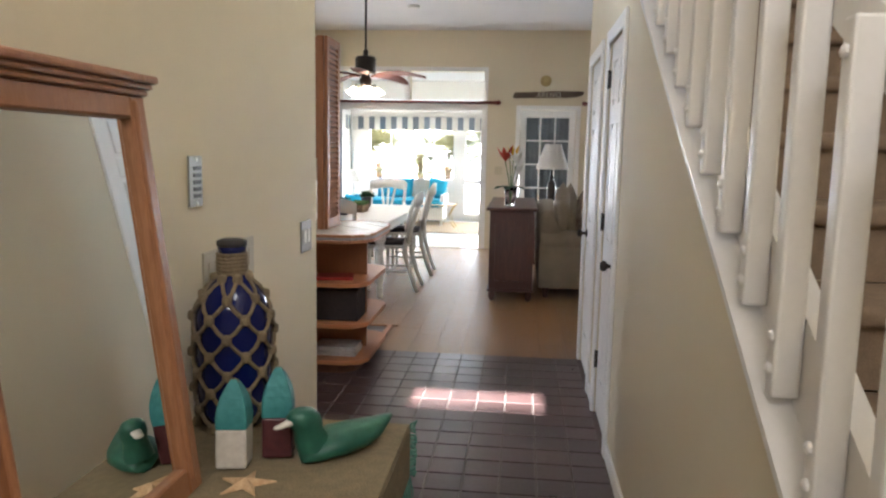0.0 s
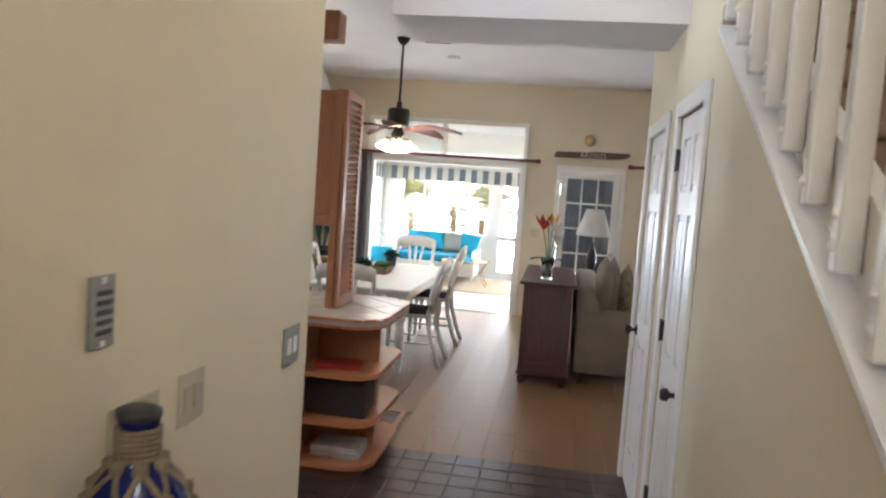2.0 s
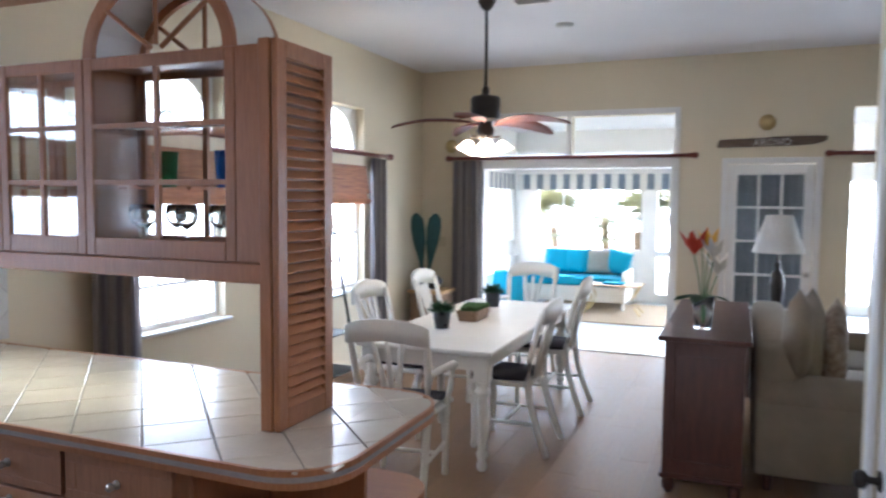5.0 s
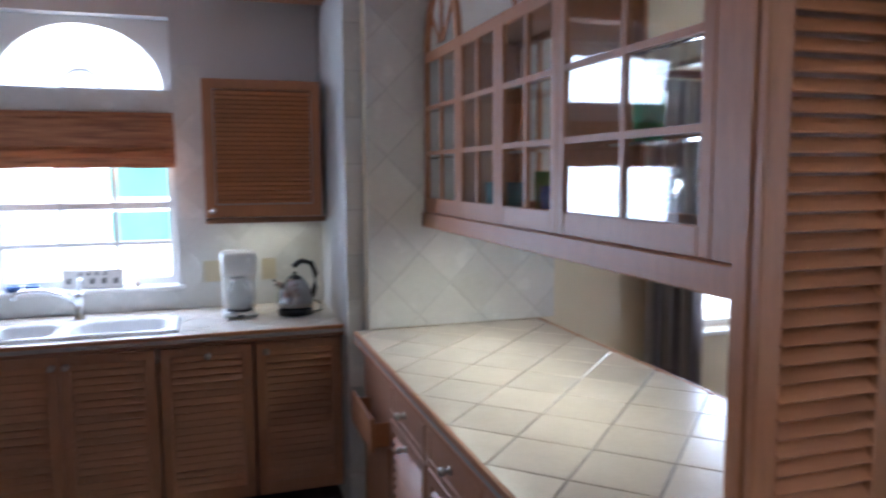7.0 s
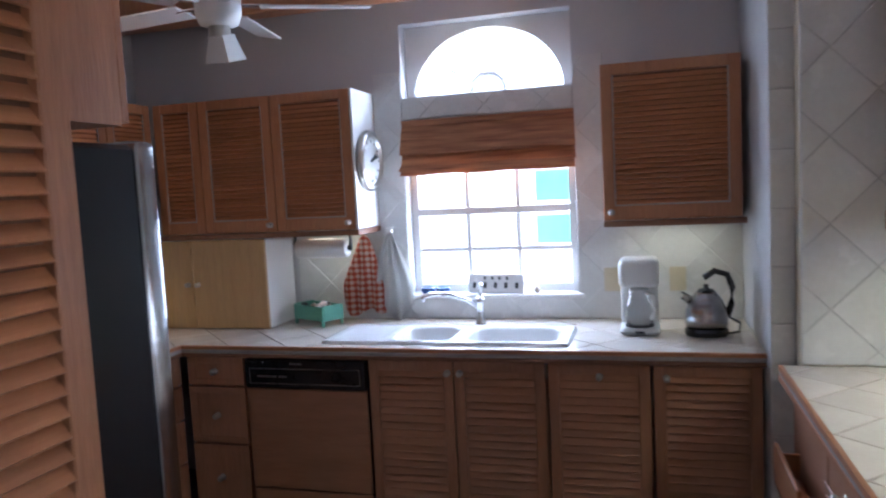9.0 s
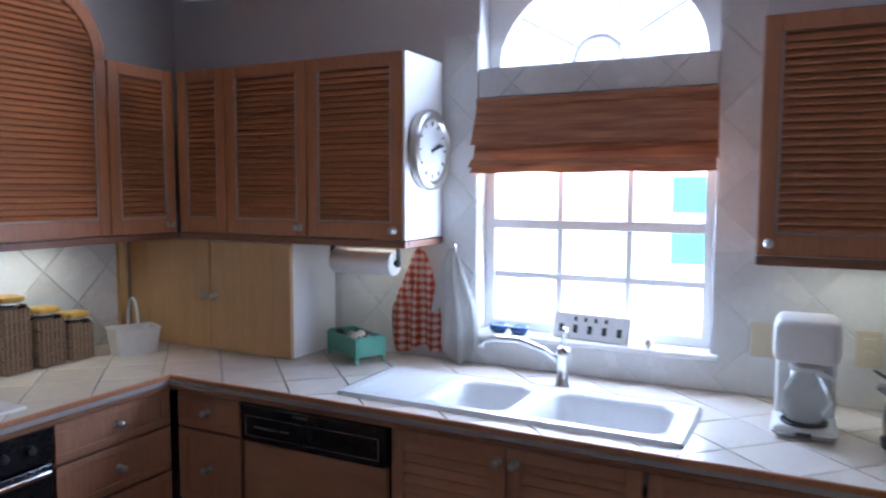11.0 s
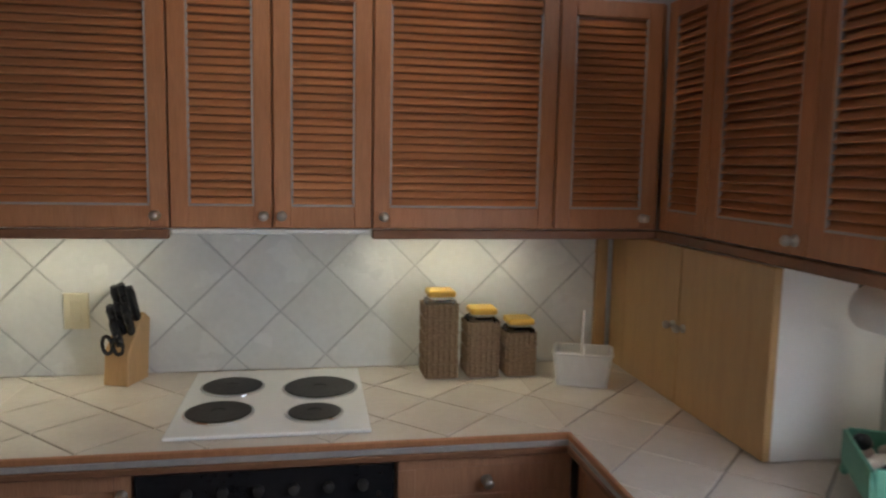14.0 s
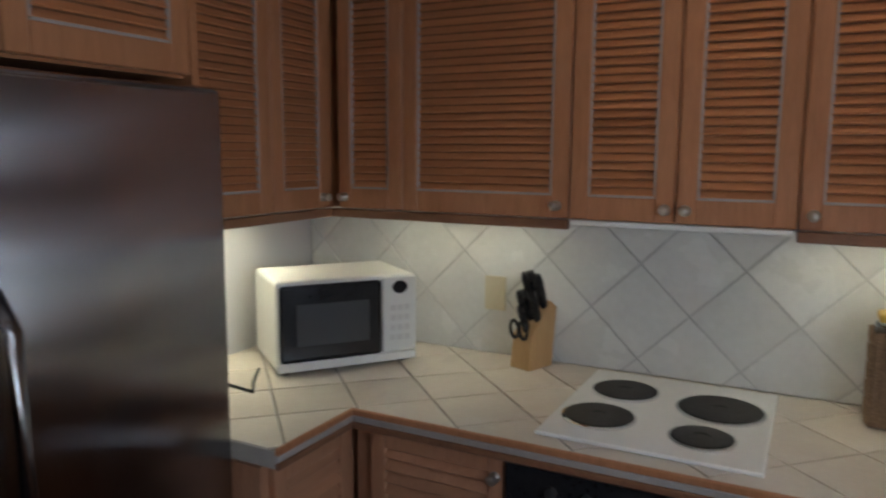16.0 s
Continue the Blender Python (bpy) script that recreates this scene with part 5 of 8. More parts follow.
cf = part("carafe", bm, GLASS, cm, "clear glass carafe", True)
bm = B()
lathe(bm, [(0.043, 0), (0.043, 0.012), (0.02, 0.018)], (CX + 0.045, CY, 1.101), 20)
part("lid", bm, PLASTIC_WHITE, cf)
bm = B()
tube(bm, [(CX + 0.075, CY + 0.03, 1.10), (CX + 0.11, CY + 0.065, 1.095), (CX + 0.115, CY + 0.07, 1.03), (CX + 0.095, CY + 0.05, 0.99)], 0.009, 8)
part("handle", bm, PLASTIC_WHITE, cf, "", True)
bm = B()
box(bm, CX + 0.1095, CX + 0.111, CY - 0.02, CY + 0.02, 0.926, 0.938)
part("switch", bm, BLACK, cm)

# kettle
kt = thing("kettle", "stainless steel electric kettle with black handle", "kettle", (-3.60, 5.38, CT))
KX, KY = -3.61, 5.385
bm = B()
lathe(bm, [(0.088, 0), (0.09, 0.02), (0.08, 0.032)], (KX, KY, 0.918), 28)
part("base", bm, BLACK, kt)
bm = B()
lathe(bm, [(0.084, 0.0), (0.088, 0.03), (0.084, 0.07), (0.068, 0.115), (0.045, 0.145), (0.04, 0.15)], (KX, KY, 0.951), 28)
part("body", bm, STEEL, kt, "polished steel body", True)
bm = B()
lathe(bm, [(0.04, 0), (0.03, 0.012), (0.01, 0.016), (0.012, 0.03), (0.004, 0.034)], (KX, KY, 1.101), 18)
part("lid", bm, BLACK, kt, "", True)
bm = B()
tube(bm, [(KX, KY - 0.01, 1.16), (KX, KY + 0.035, 1.19), (KX, KY + 0.085, 1.175), (KX, KY + 0.105, 1.12), (KX, KY + 0.10, 1.05), (KX, KY + 0.085, 1.0)], 0.014, 10)
part("handle", bm, BLACK, kt, "black curved handle", True)
bm = B()
tube(bm, [(KX, KY - 0.06, 1.06), (KX, KY - 0.085, 1.075), (KX, KY - 0.10, 1.08)], 0.016, 10, [1.2, 0.9, 0.7])
part("spout", bm, STEEL, kt, "", True)
bm = B()
tube(bm, [(KX + 0.02, KY + 0.08, 0.925), (KX, KY + 0.13, 0.93), (-3.75, KY + 0.15, 0.94), (-3.94, 5.30, 1.05)], 0.005, 6)
part("cord", bm, BLACK_MATT, kt)


def plate(name, place, axis, w, h, material, label, inserts):
    """A wall plate with rockers or sockets; axis: the way it faces."""
    p = thing(name, label, "wall plate", place)
    m = Matrix.Translation(place) @ {"+x": pose(0, 0, 0, 0, 0, 90), "+y": pose(0, 0, 0, 0, 0, 180), "-y": pose(0, 0, 0)}[axis]
    bm = B()
    box(bm, -w / 2, w / 2, -0.007, -0.0005, -h / 2, h / 2, 0.002, m=m)
    part("plate", bm, material, p)
    for nm, x, z, a, b, mat in inserts:
        bm = B()
        box(bm, x - a / 2, x + a / 2, -0.0105, -0.0072, z - b / 2, z + b / 2, 0.001, m=m)
        part(nm, bm, mat, p)
    return p


SLOT = [("socket", 0, z, 0.03, 0.026, PLASTIC_IVORY) for z in (0.02, -0.02)]
plate("outlet", (-3.970, 5.00, 1.11), "+x", 0.115, 0.115, PLASTIC_IVORY, "almond wall plate beside the sink window", [("rocker", x, 0, 0.03, 0.06, PLASTIC_IVORY) for x in (-0.025, 0.025)])
plate("outlet", (-3.970, 5.285, 1.11), "+x", 0.075, 0.115, PLASTIC_IVORY, "almond double outlet behind the kettle", SLOT)
plate("outlet", (-1.885, 2.342, 1.125), "+y", 0.075, 0.115, PLASTIC_IVORY, "almond double outlet beside the knife block", SLOT)

# cooktop
ckt = thing("cooktop", "white electric cooktop with four black plates", "cooktop", (-2.51, 2.66, CT))
bm = B()
box(bm, -2.765, -2.252, 2.385, 2.955, 0.9162, 0.927, 0.004, 2)
part("surface", bm, PORCELAIN, ckt)
for x, y, r in ((-2.380, 2.564, 0.087), (-2.637, 2.602, 0.105), (-2.367, 2.793, 0.087), (-2.621, 2.822, 0.071)):
    bm = B()
    lathe(bm, [(r + 0.007, 0), (r + 0.007, 0.004), (r, 0.006)], (x, y, 0.9272), 36)
    rg = part("trim_ring", bm, CHROME, ckt)
    bm = B()
    lathe(bm, [(r, 0), (r, 0.006), (r - 0.004, 0.008), (0.02, 0.0085), (0.018, 0.0065)], (x, y, 0.928), 36)
    part("hot_plate", bm, BLACK_MATT, ckt)
# hood strip
bm = B()
box(bm, -2.78, -2.23, 2.345, UY - 0.005, 1.398, 1.4128, 0.003)
single("range_hood", bm, PLASTIC_WHITE, "slim white range hood under the oak cabinet", "hood")

# knife block
kb = thing("knife_block", "oak knife block with black-handled knives", "knife block", (-2.03, 2.42, CT))
KM = Matrix.Translation((-2.045, 2.422, 0.9165)) @ pose(0, 0, 0, 0, 0, -20) @ Matrix.Diagonal((0.82, 0.74, 0.95, 1))
bm = B()
f = [[bm.verts.new(KM @ Vector(p)) for p in ((x, 0.075, 0), (x, -0.075, 0), (x, -0.10, 0.20), (x, -0.055, 0.225), (x, 0.06, 0.11))] for x in (-0.05, 0.05)]
bm.faces.new(f[0])
bm.faces.new(f[1][::-1])
for k in range(5):
    bm.faces.new((f[0][k], f[0][(k + 1) % 5], f[1][(k + 1) % 5], f[1][k]))
bmesh.ops.bevel(bm, geom=bm.edges[:], offset=0.003, segments=1, affect="EDGES")
part("block", bm, OAK_PALE, kb)
for i, (x, s, ln) in enumerate(((-0.03, 0.85, 0.12), (0.0, 0.85, 0.13), (0.03, 0.85, 0.12), (-0.03, 0.5, 0.11), (0.0, 0.5, 0.11), (0.03, 0.5, 0.10), (0.0, 0.2, 0.09))):
    a = Vector((x, 0.06 - 0.115 * s, 0.11 + 0.115 * s))
    d = Vector((0, 0.45, 0.9)).normalized()
    bm = B()
    tube(bm, [KM @ (a - d * 0.01), KM @ (a + d * ln * 0.3), KM @ (a + d * ln * 0.8), KM @ (a + d * ln)], 0.014, 8, [0.9, 1.0, 1.1, 0.8])
    part("knife_handle", bm, BLACK, kb)

for sx in (-1, 1):
    bm = B()
    tube(bm, [KM @ Vector((sx * 0.022 + 0.020 * math.cos(a), 0.085 + 0.004 * math.sin(a), 0.135 + 0.030 * math.sin(a))) for a in [2 * math.pi * i / 12 for i in range(13)]], 0.006, 6)
    part("scissor_handle", bm, BLACK, kb, "black loop of kitchen scissors", True)

# microwave
mw = thing("microwave", "white countertop microwave oven with dark glass door", "microwave", (-1.45, 2.65, CT))
MM = Matrix.Translation((-1.552, 2.728, 0.9165)) @ pose(0, 0, 0, 0, 0, -127) @ Matrix.Diagonal((1.0, 1.0, 1.07, 1))
bm = B()
box(bm, -0.225, 0.225, -0.005, 0.30, 0.012, 0.272, 0.012, 2, m=MM)
part("body", bm, PLASTIC_WHITE, mw)
bm = B()
box(bm, -0.215, 0.105, -0.016, -0.005, 0.04, 0.26, 0.010, 2, m=MM)
mwd = part("door", bm, BLACK, mw, "dark glass door")
bm = B()
box(bm, -0.165, 0.065, -0.0175, -0.0162, 0.085, 0.205, 0.0005, m=MM)
part("viewing_window", bm, principled("smoked_screen", (0.045, 0.047, 0.05), 0.3), mwd, "smoked grey viewing window")
bm = B()
box(bm, -0.225, 0.225, -0.014, -0.004, 0.012, 0.038, 0.004, 2, m=MM)
part("front_rail", bm, PLASTIC_WHITE, mw)
bm = B()
box(bm, 0.11, 0.225, -0.016, -0.004, 0.04, 0.268, 0.006, 2, m=MM)
pnl = part("control_panel", bm, PLASTIC_WHITE, mw)
bm = B()
lathe(bm, [(0.026, 0), (0.024, 0.003)], (0, 0, 0), 20, MM @ Matrix.Translation((0.168, -0.0165, 0.235)) @ pose(0, 0, 0, 90, 0, 0) @ Matrix.Diagonal((1, 0.75, 1, 1)))
part("display", bm, BLACK, pnl)
for i in range(4):
    for j in range(3):
        bm = B()
        box(bm, 0.135 + 0.024 * j, 0.153 + 0.024 * j, -0.0175, -0.0162, 0.075 + 0.03 * i, 0.092 + 0.03 * i, m=MM)
        part("button", bm, LINEN, pnl)
for x in (-0.19, 0.19):
    for y in (0.03, 0.26):
        bm = B()
        lathe(bm, [(0.012, 0), (0.012, 0.013)], (0, 0, 0), 8, MM @ Matrix.Translation((x, y, 0)))
        part("foot", bm, BLACK_MATT, mw)
bm = B()
tube(bm, [(-1.34, 2.90, 0.93), (-1.40, 2.99, 0.925), (-1.46, 3.06, 0.925), (-1.40, 3.10, 0.95), (-1.35, 3.08, 0.99), (-1.30, 3.06, 0.96), (-1.20, 3.10, 0.93)], 0.005, 6)
part("cord", bm, BLACK_MATT, mw)

# canisters
WICKER = varied("woven_seagrass", (0.15, 0.09, 0.05), (0.36, 0.25, 0.15), 24, (3, 3, 9), 0.75, 0.6, 60)
YELLOW = varied("yellow_bamboo_lid", (0.50, 0.28, 0.03), (0.60, 0.36, 0.06), 12, rough=0.4, bump=0.1)
for x, y, w, h, lab in ((-3.025, 2.46, 0.108, 0.285, "tall"), (-3.165, 2.46, 0.106, 0.225, "middle-sized"), (-3.292, 2.46, 0.104, 0.188, "small")):
    cn = thing("canister", "%s glass canister in woven seagrass with yellow lid" % lab, "canister", (x, y, CT), "canister set")
    bm = B()
    box(bm, x - w / 2 + 0.004, x + w / 2 - 0.004, y - w / 2 + 0.004, y + w / 2 - 0.004, 0.918, 0.918 + h - 0.03, 0.012, 2)
    part("jar", bm, GLASS, cn, "clear glass jar")
    n = max(3, int(h / 0.05))
    for i in range(n):
        bm = B()
        z = 0.918 + (h - 0.045) * i / n
        z2 = 0.918 + (h - 0.045) * (i + 1) / n
        ring_loft(bm, [round_rect(x - w / 2 - d, x + w / 2 + d, y - w / 2 - d, y + w / 2 + d, 0.012, zz) for zz, d in ((z, 0), (z + 0.006, 0.003), (z + 0.011, 0.0), (z2, 0.0))], False)
        part("weave_band", bm, WICKER, cn, "", True)
        for k in range(6):
            for s in (0, 1):
                bm = B()
                u = -w / 2 + w * (k + 0.5) / 6
                if s == 0:
                    tube(bm, [(x + u, y + w / 2 + 0.001, z + 0.008), (x + u, y + w / 2 + 0.002, z2)], 0.005, 5)
                else:
                    tube(bm, [(x + w / 2 + 0.001, y + u, z + 0.008), (x + w / 2 + 0.002, y + u, z2)], 0.005, 5)
                part("stake", bm, WICKER, cn)
    bm = B()
    lathe(bm, [(0.043, 0), (0.043, 0.018)], (x, y, 0.918 + h - 0.04), 20)
    part("neck", bm, GLASS, cn)
    bm = B()
    box(bm, x - 0.045, x + 0.045, y - 0.045, y + 0.045, 0.918 + h - 0.022, 0.918 + h, 0.008, 2)
    part("lid", bm, YELLOW, cn, "yellow lid")

# white basket with handle
wb = thing("basket", "white woven basket with tall handle", "basket", (-3.5, 2.55, CT))
WM = Matrix.Translation((-3.47, 2.593, 0.9165)) @ pose(0, 0, 0, 0, 0, -22)
bm = B()
ring_loft(bm, [[WM @ Vector(p) for p in round_rect(-0.08 - d, 0.08 + d, -0.055 - d, 0.055 + d, 0.012, z)] for z, d in ((0.0, 0), (0.10, 0.012), (0.105, 0.016), (0.11, 0.012), (0.108, 0.006), (0.012, -0.006))])
part("body", bm, LINEN, wb)
bm = B()
tube(bm, [WM @ Vector((0, 0.065 * math.cos(a), 0.10 + 0.13 * math.sin(a))) for a in [math.pi * i / 12 for i in range(13)]], 0.006, 6)
part("handle", bm, LINEN, wb)

# ceiling fan of the kitchen
kf = thing("ceiling_fan", "white ceiling fan with light kit in the kitchen", "ceiling fan", (-2.95, 3.55, 2.66))
bm = B()
lathe(bm, [(0.03, -0.10), (0.075, -0.09), (0.09, -0.05), (0.09, 0.02), (0.06, 0.05), (0.02, 0.06), (0.015, 0.2), (0.05, 0.24), (0.06, 0.28)], (-2.95, 3.55, 2.37), 24)
part("motor", bm, WHITE, kf, "", True)
for i in range(5):
    m = Matrix.Translation((-2.95, 3.55, 2.35)) @ pose(0, 0, 0, 0, 0, 72 * i + 118)
    bm = B()
    box(bm, 0.16, 0.60, -0.06, 0.06, -0.004, 0.004, 0.003, m=m @ pose(0, 0, 0, 10, 0, 0))
    bl = part("blade", bm, WHITE, kf)
    bm = B()
    box(bm, 0.08, 0.20, -0.02, 0.02, -0.002, 0.006, 0.002, m=m)
    part("blade_iron", bm, CHROME, bl)
bm = B()
lathe(bm, [(0.038, -0.055), (0.042, -0.05), (0.042, 0.0), (0.03, 0.012)], (-2.95, 3.55, 2.27), 20)
part("light_fitter", bm, NICKEL, kf, "satin nickel light fitter", True)
bm = B()
lathe(bm, [(0.085, -0.10), (0.080, -0.10), (0.050, -0.004), (0.055, 0.0)], (0, 0, 0), 4, Matrix.Translation((-2.935, 3.565, 2.235)) @ pose(0, 0, 0, 8, 12, 38))
part("light_shade", bm, PLASTIC_WHITE, kf, "white square glass shade")

# under-cabinet lights
for place, sx, sy, w in (((-3.05, 2.47, 1.41), 0.5, 0.03, 2.6), ((-1.80, 2.47, 1.41), 0.6, 0.03, 2.6), ((-1.26, 2.95, 1.41), 0.03, 0.5, 6.5), ((-3.84, 3.60, 1.41), 0.03, 0.3, 0.9), ((-3.84, 5.27, 1.41), 0.03, 0.4, 1.3), ((-2.2, 5.98, 1.38), 1.4, 0.03, 9.0)):
    u = area_lamp("under_cabinet_light", place, (place[0], place[1], 0), sx, sy, 1.2 * w * UNDER, (1.0, 0.95, 0.62))
    u.data.spread = radians(150)
spot = new("ceiling_downlight", bpy.data.lights.new("ceiling_downlight", "SPOT"))
spot.data.energy, spot.data.spot_size, spot.data.spot_blend, spot.data.color, spot.data.shadow_soft_size = 1.6, radians(92), 0.6, (1.0, 0.78, 0.50), 0.05
spot.matrix_basis = look((-2.78, 3.42, 2.64), (-2.83, 2.65, 1.95))
dl = thing("downlight", "small recessed ceiling downlight above the cooktop", "light", (-2.78, 3.42, 2.66))
bm = B()
lathe(bm, [(0.05, 0), (0.06, 0.004), (0.06, 0.008)], (-2.78, 3.42, 2.649), 20)
part("trim", bm, WHITE, dl)

# things in the display cabinet
GREEN_GLASS = principled("green_glass", (0.05, 0.55, 0.18), 0.05, 0.0, Transmission_Weight=0.7, IOR=1.45)
BLUE_GLASS = principled("blue_glass", (0.03, 0.20, 0.60), 0.05, 0.0, Transmission_Weight=0.6, IOR=1.45)
TEAL_GLASS = principled("teal_glass", (0.02, 0.22, 0.28), 0.05, 0.0, Transmission_Weight=0.5, IOR=1.45)


def tumbler(x, y, z, r, h, material, label):
    bm = B()
    lathe(bm, [(r * 0.8, 0), (r, h), (r * 0.93, h), (r * 0.74, 0.008), (0.001, 0.007)], (x, y, z), 20)
    single("tumbler", bm, material, label, "glass", "glassware", True)


for x, y, z, r, h, m, l in ((-1.52, 6.06, 1.703, 0.045, 0.13, GREEN_GLASS, "green glass tumbler on the glass shelf"), (-1.25, 6.07, 1.703, 0.045, 0.13, BLUE_GLASS, "blue glass tumbler on the glass shelf"),
                            (-2.05, 6.05, 1.475, 0.04, 0.11, BLUE_GLASS, "blue glass tumbler in the display cabinet"), (-2.14, 6.07, 1.475, 0.035, 0.16, GREEN_GLASS, "green glass tumbler in the display cabinet"),
                            (-2.40, 6.06, 1.475, 0.05, 0.12, TEAL_GLASS, "teal glass tumbler in the display cabinet"), (-2.52, 6.05, 1.475, 0.05, 0.12, TEAL_GLASS, "teal glass tumbler in the display cabinet"), (-2.85, 6.06, 1.475, 0.05, 0.10, TEAL_GLASS, "teal glass tumbler in the display cabinet")):
    tumbler(x, y, z, r, h, m, l)
bm = B()
lathe(bm, [(0.035, 0), (0.035, 0.003), (0.005, 0.008), (0.004, 0.075), (0.03, 0.095), (0.042, 0.125), (0.036, 0.165), (0.034, 0.165), (0.039, 0.125), (0.027, 0.098), (0.001, 0.085)], (0, 0, 0), 18)
wg = single("wine_glass", bm, GLASS, "clear stemmed wine glass in the display cabinet", "glass", "glassware", True)
wg.matrix_basis = Matrix.Translation((-1.20, 6.03, 1.476))
for x, y in ((-1.30, 6.09), (-1.40, 6.03), (-1.50, 6.09), (-1.60, 6.04), (-1.68, 6.09)):
    copy_thing(wg, Matrix.Translation((x, y, 1.476)))
# things on the end shelf
bm = B()
box(bm, -0.13, 0.13, -0.09, 0.09, 0, 0.022, 0.003)
bk = single("book", bm, principled("red_book_cover", (0.35, 0.03, 0.02), 0.5), "red book lying on the end shelf", "book")
bk.matrix_basis = pose(-0.84, 5.80, 0.6045, 0, 0, 12)
rc = thing("storage_box", "dark woven storage box on the end shelf", "box", (-0.80, 5.85, 0.34))
bm = B()
box(bm, -1.0, -0.66, 5.72, 5.97, 0.3385, 0.54, 0.008, 2)
part("body", bm, varied("dark_woven_box", (0.02, 0.014, 0.012), (0.045, 0.03, 0.025), 40, rough=0.7, bump=0.6, bump_scale=90), rc)
PAPER = varied("printed_paper", (0.35, 0.33, 0.30), (0.60, 0.57, 0.52), 14, rough=0.45, bump=0.05)
for i in range(5):
    bm = B()
    box(bm, -0.14, 0.14, -0.105, 0.105, 0, 0.011, 0.001)
    mg = single("magazine", bm, PAPER, "glossy magazine stacked on the bottom shelf", "magazine", "magazine stack")
    mg.matrix_basis = pose(-0.82, 5.84, 0.0985 + 0.012 * i, 0, 0, 4 * math.sin(i * 2.3))

# ---- hall things ----
CH = 0.70
BURLAP = varied("woven_burlap", (0.16, 0.125, 0.07), (0.27, 0.21, 0.12), 30, rough=0.95, bump=0.9, bump_scale=170)
ch = thing("chest", "low chest under a burlap cloth with green fringe", "chest", (-0.2, 2.4, 0))
bm = B()
box(bm, -0.515, 0.06, 1.55, 3.09, 0.0, CH - 0.012, 0.006)
part("body", bm, BASE_OAK, ch)
bm = B()
box(bm, -0.517, 0.082, 1.53, 3.118, CH - 0.012, CH, 0.003)
box(bm, 0.072, 0.084, 1.53, 3.118, CH - 0.16, CH - 0.011, 0.002)
cl = part("cloth", bm, BURLAP, ch, "coarse burlap cloth")
FRINGE = varied("green_thread", (0.05, 0.16, 0.13), (0.12, 0.26, 0.20), 30, rough=0.9, bump=0.0)
bm = B()
rnd = random.Random(8)
for i in range(120):
    y = 1.6 + 1.52 * i / 120
    x = 0.086
    tube(bm, [(x, y, CH - 0.15), (x + rnd.uniform(0, 0.012), y + rnd.uniform(-0.01, 0.01), CH - 0.19), (x + rnd.uniform(-0.004, 0.014), y + rnd.uniform(-0.014, 0.014), CH - 0.22 - rnd.uniform(0, 0.03))], 0.0022, 4)
for i in range(60):
    z = CH - 0.15 * rnd.random()
    tube(bm, [(0.084, 3.116, z), (0.092 + rnd.uniform(0, 0.01), 3.13, z + rnd.uniform(-0.01, 0.006)), (0.094, 3.135, z - 0.012)], 0.0022, 4)
tagged(part("fringe", bm, FRINGE, ch, "green thread fringe"), kind="stuff")

# mirror leaning against the wall
mr = thing("mirror", "large oak-framed mirror leaning on the chest", "mirror", (-0.36, 2.45, CH))
lean = math.degrees(math.atan2(0.11, 0.87))
MI = Matrix.Translation((-0.318, 0, CH + 0.002)) @ pose(0, 0, 0, 0, -lean, 0) @ Matrix.Diagonal((1, 1, 1.028, 1))
REDOAK = varied("red_oak_frame", (0.25, 0.105, 0.045), (0.36, 0.165, 0.075), 5, (12, 12, 1.2), 0.4, 0.25, 24, 0.5)
Y0, Y1 = 2.10, 2.69
bm = B()
for a, b, c, d in ((Y0, Y0 + 0.056, 0, 0.83), (Y1 - 0.056, Y1, 0, 0.83), (Y0 + 0.056, Y1 - 0.056, 0, 0.06), (Y0 + 0.056, Y1 - 0.056, 0.785, 0.83)):
    box(bm, -0.03, 0.0, a, b, c, d, 0.004, m=MI)
for a, b in ((Y0 + 0.036, Y0 + 0.050), (Y1 - 0.050, Y1 - 0.036)):
    box(bm, -0.004, 0.008, a, b, 0.03, 0.82, 0.004, 2, m=MI)
part("frame", bm, REDOAK, mr)
bm = B()
for d, z0, z1 in ((0.008, 0.83, 0.842), (0.016, 0.842, 0.854), (0.026, 0.854, 0.87)):
    box(bm, -0.032, d, Y0 - d, Y1 + d, z0, z1, 0.005, 2, m=MI)
part("crown", bm, REDOAK, mr)
bm = B()
box(bm, -0.022, -0.016, Y0 + 0.052, Y1 - 0.052, 0.055, 0.79, m=MI)
part("mirror_glass", bm, MIRROR, mr)

# blue bottle in a rope net
COBALT = principled("cobalt_glass", (0.004, 0.009, 0.085), 0.06, 0.0, Transmission_Weight=0.1, IOR=1.5)
ROPE = varied("jute_rope", (0.14, 0.105, 0.06), (0.26, 0.20, 0.12), 40, rough=0.9, bump=0.8, bump_scale=260)
bo = thing("bottle", "cobalt blue glass bottle in knotted rope netting", "bottle", (-0.393, 3.06, CH))
OX, OY, OZ = -0.393, 3.06, CH + 0.001
PROF = [(0.072, 0.0), (0.090, 0.012), (0.097, 0.05), (0.100, 0.18), (0.101, 0.27), (0.097, 0.315), (0.086, 0.35), (0.066, 0.38), (0.044, 0.402), (0.034, 0.42), (0.032, 0.47), (0.037, 0.475), (0.037, 0.49), (0.026, 0.491), (0.024, 0.47)]
bm = B()
lathe(bm, PROF, (OX, OY, OZ), 32)
part("glass", bm, COBALT, bo, "cobalt blue glass", True)


def bottle_radius(h):
    for (r0, h0), (r1, h1) in zip(PROF, PROF[1:]):
        if h0 <= h <= h1:
            return r0 + (r1 - r0) * (h - h0) / (h1 - h0)
    return PROF[-1][0]


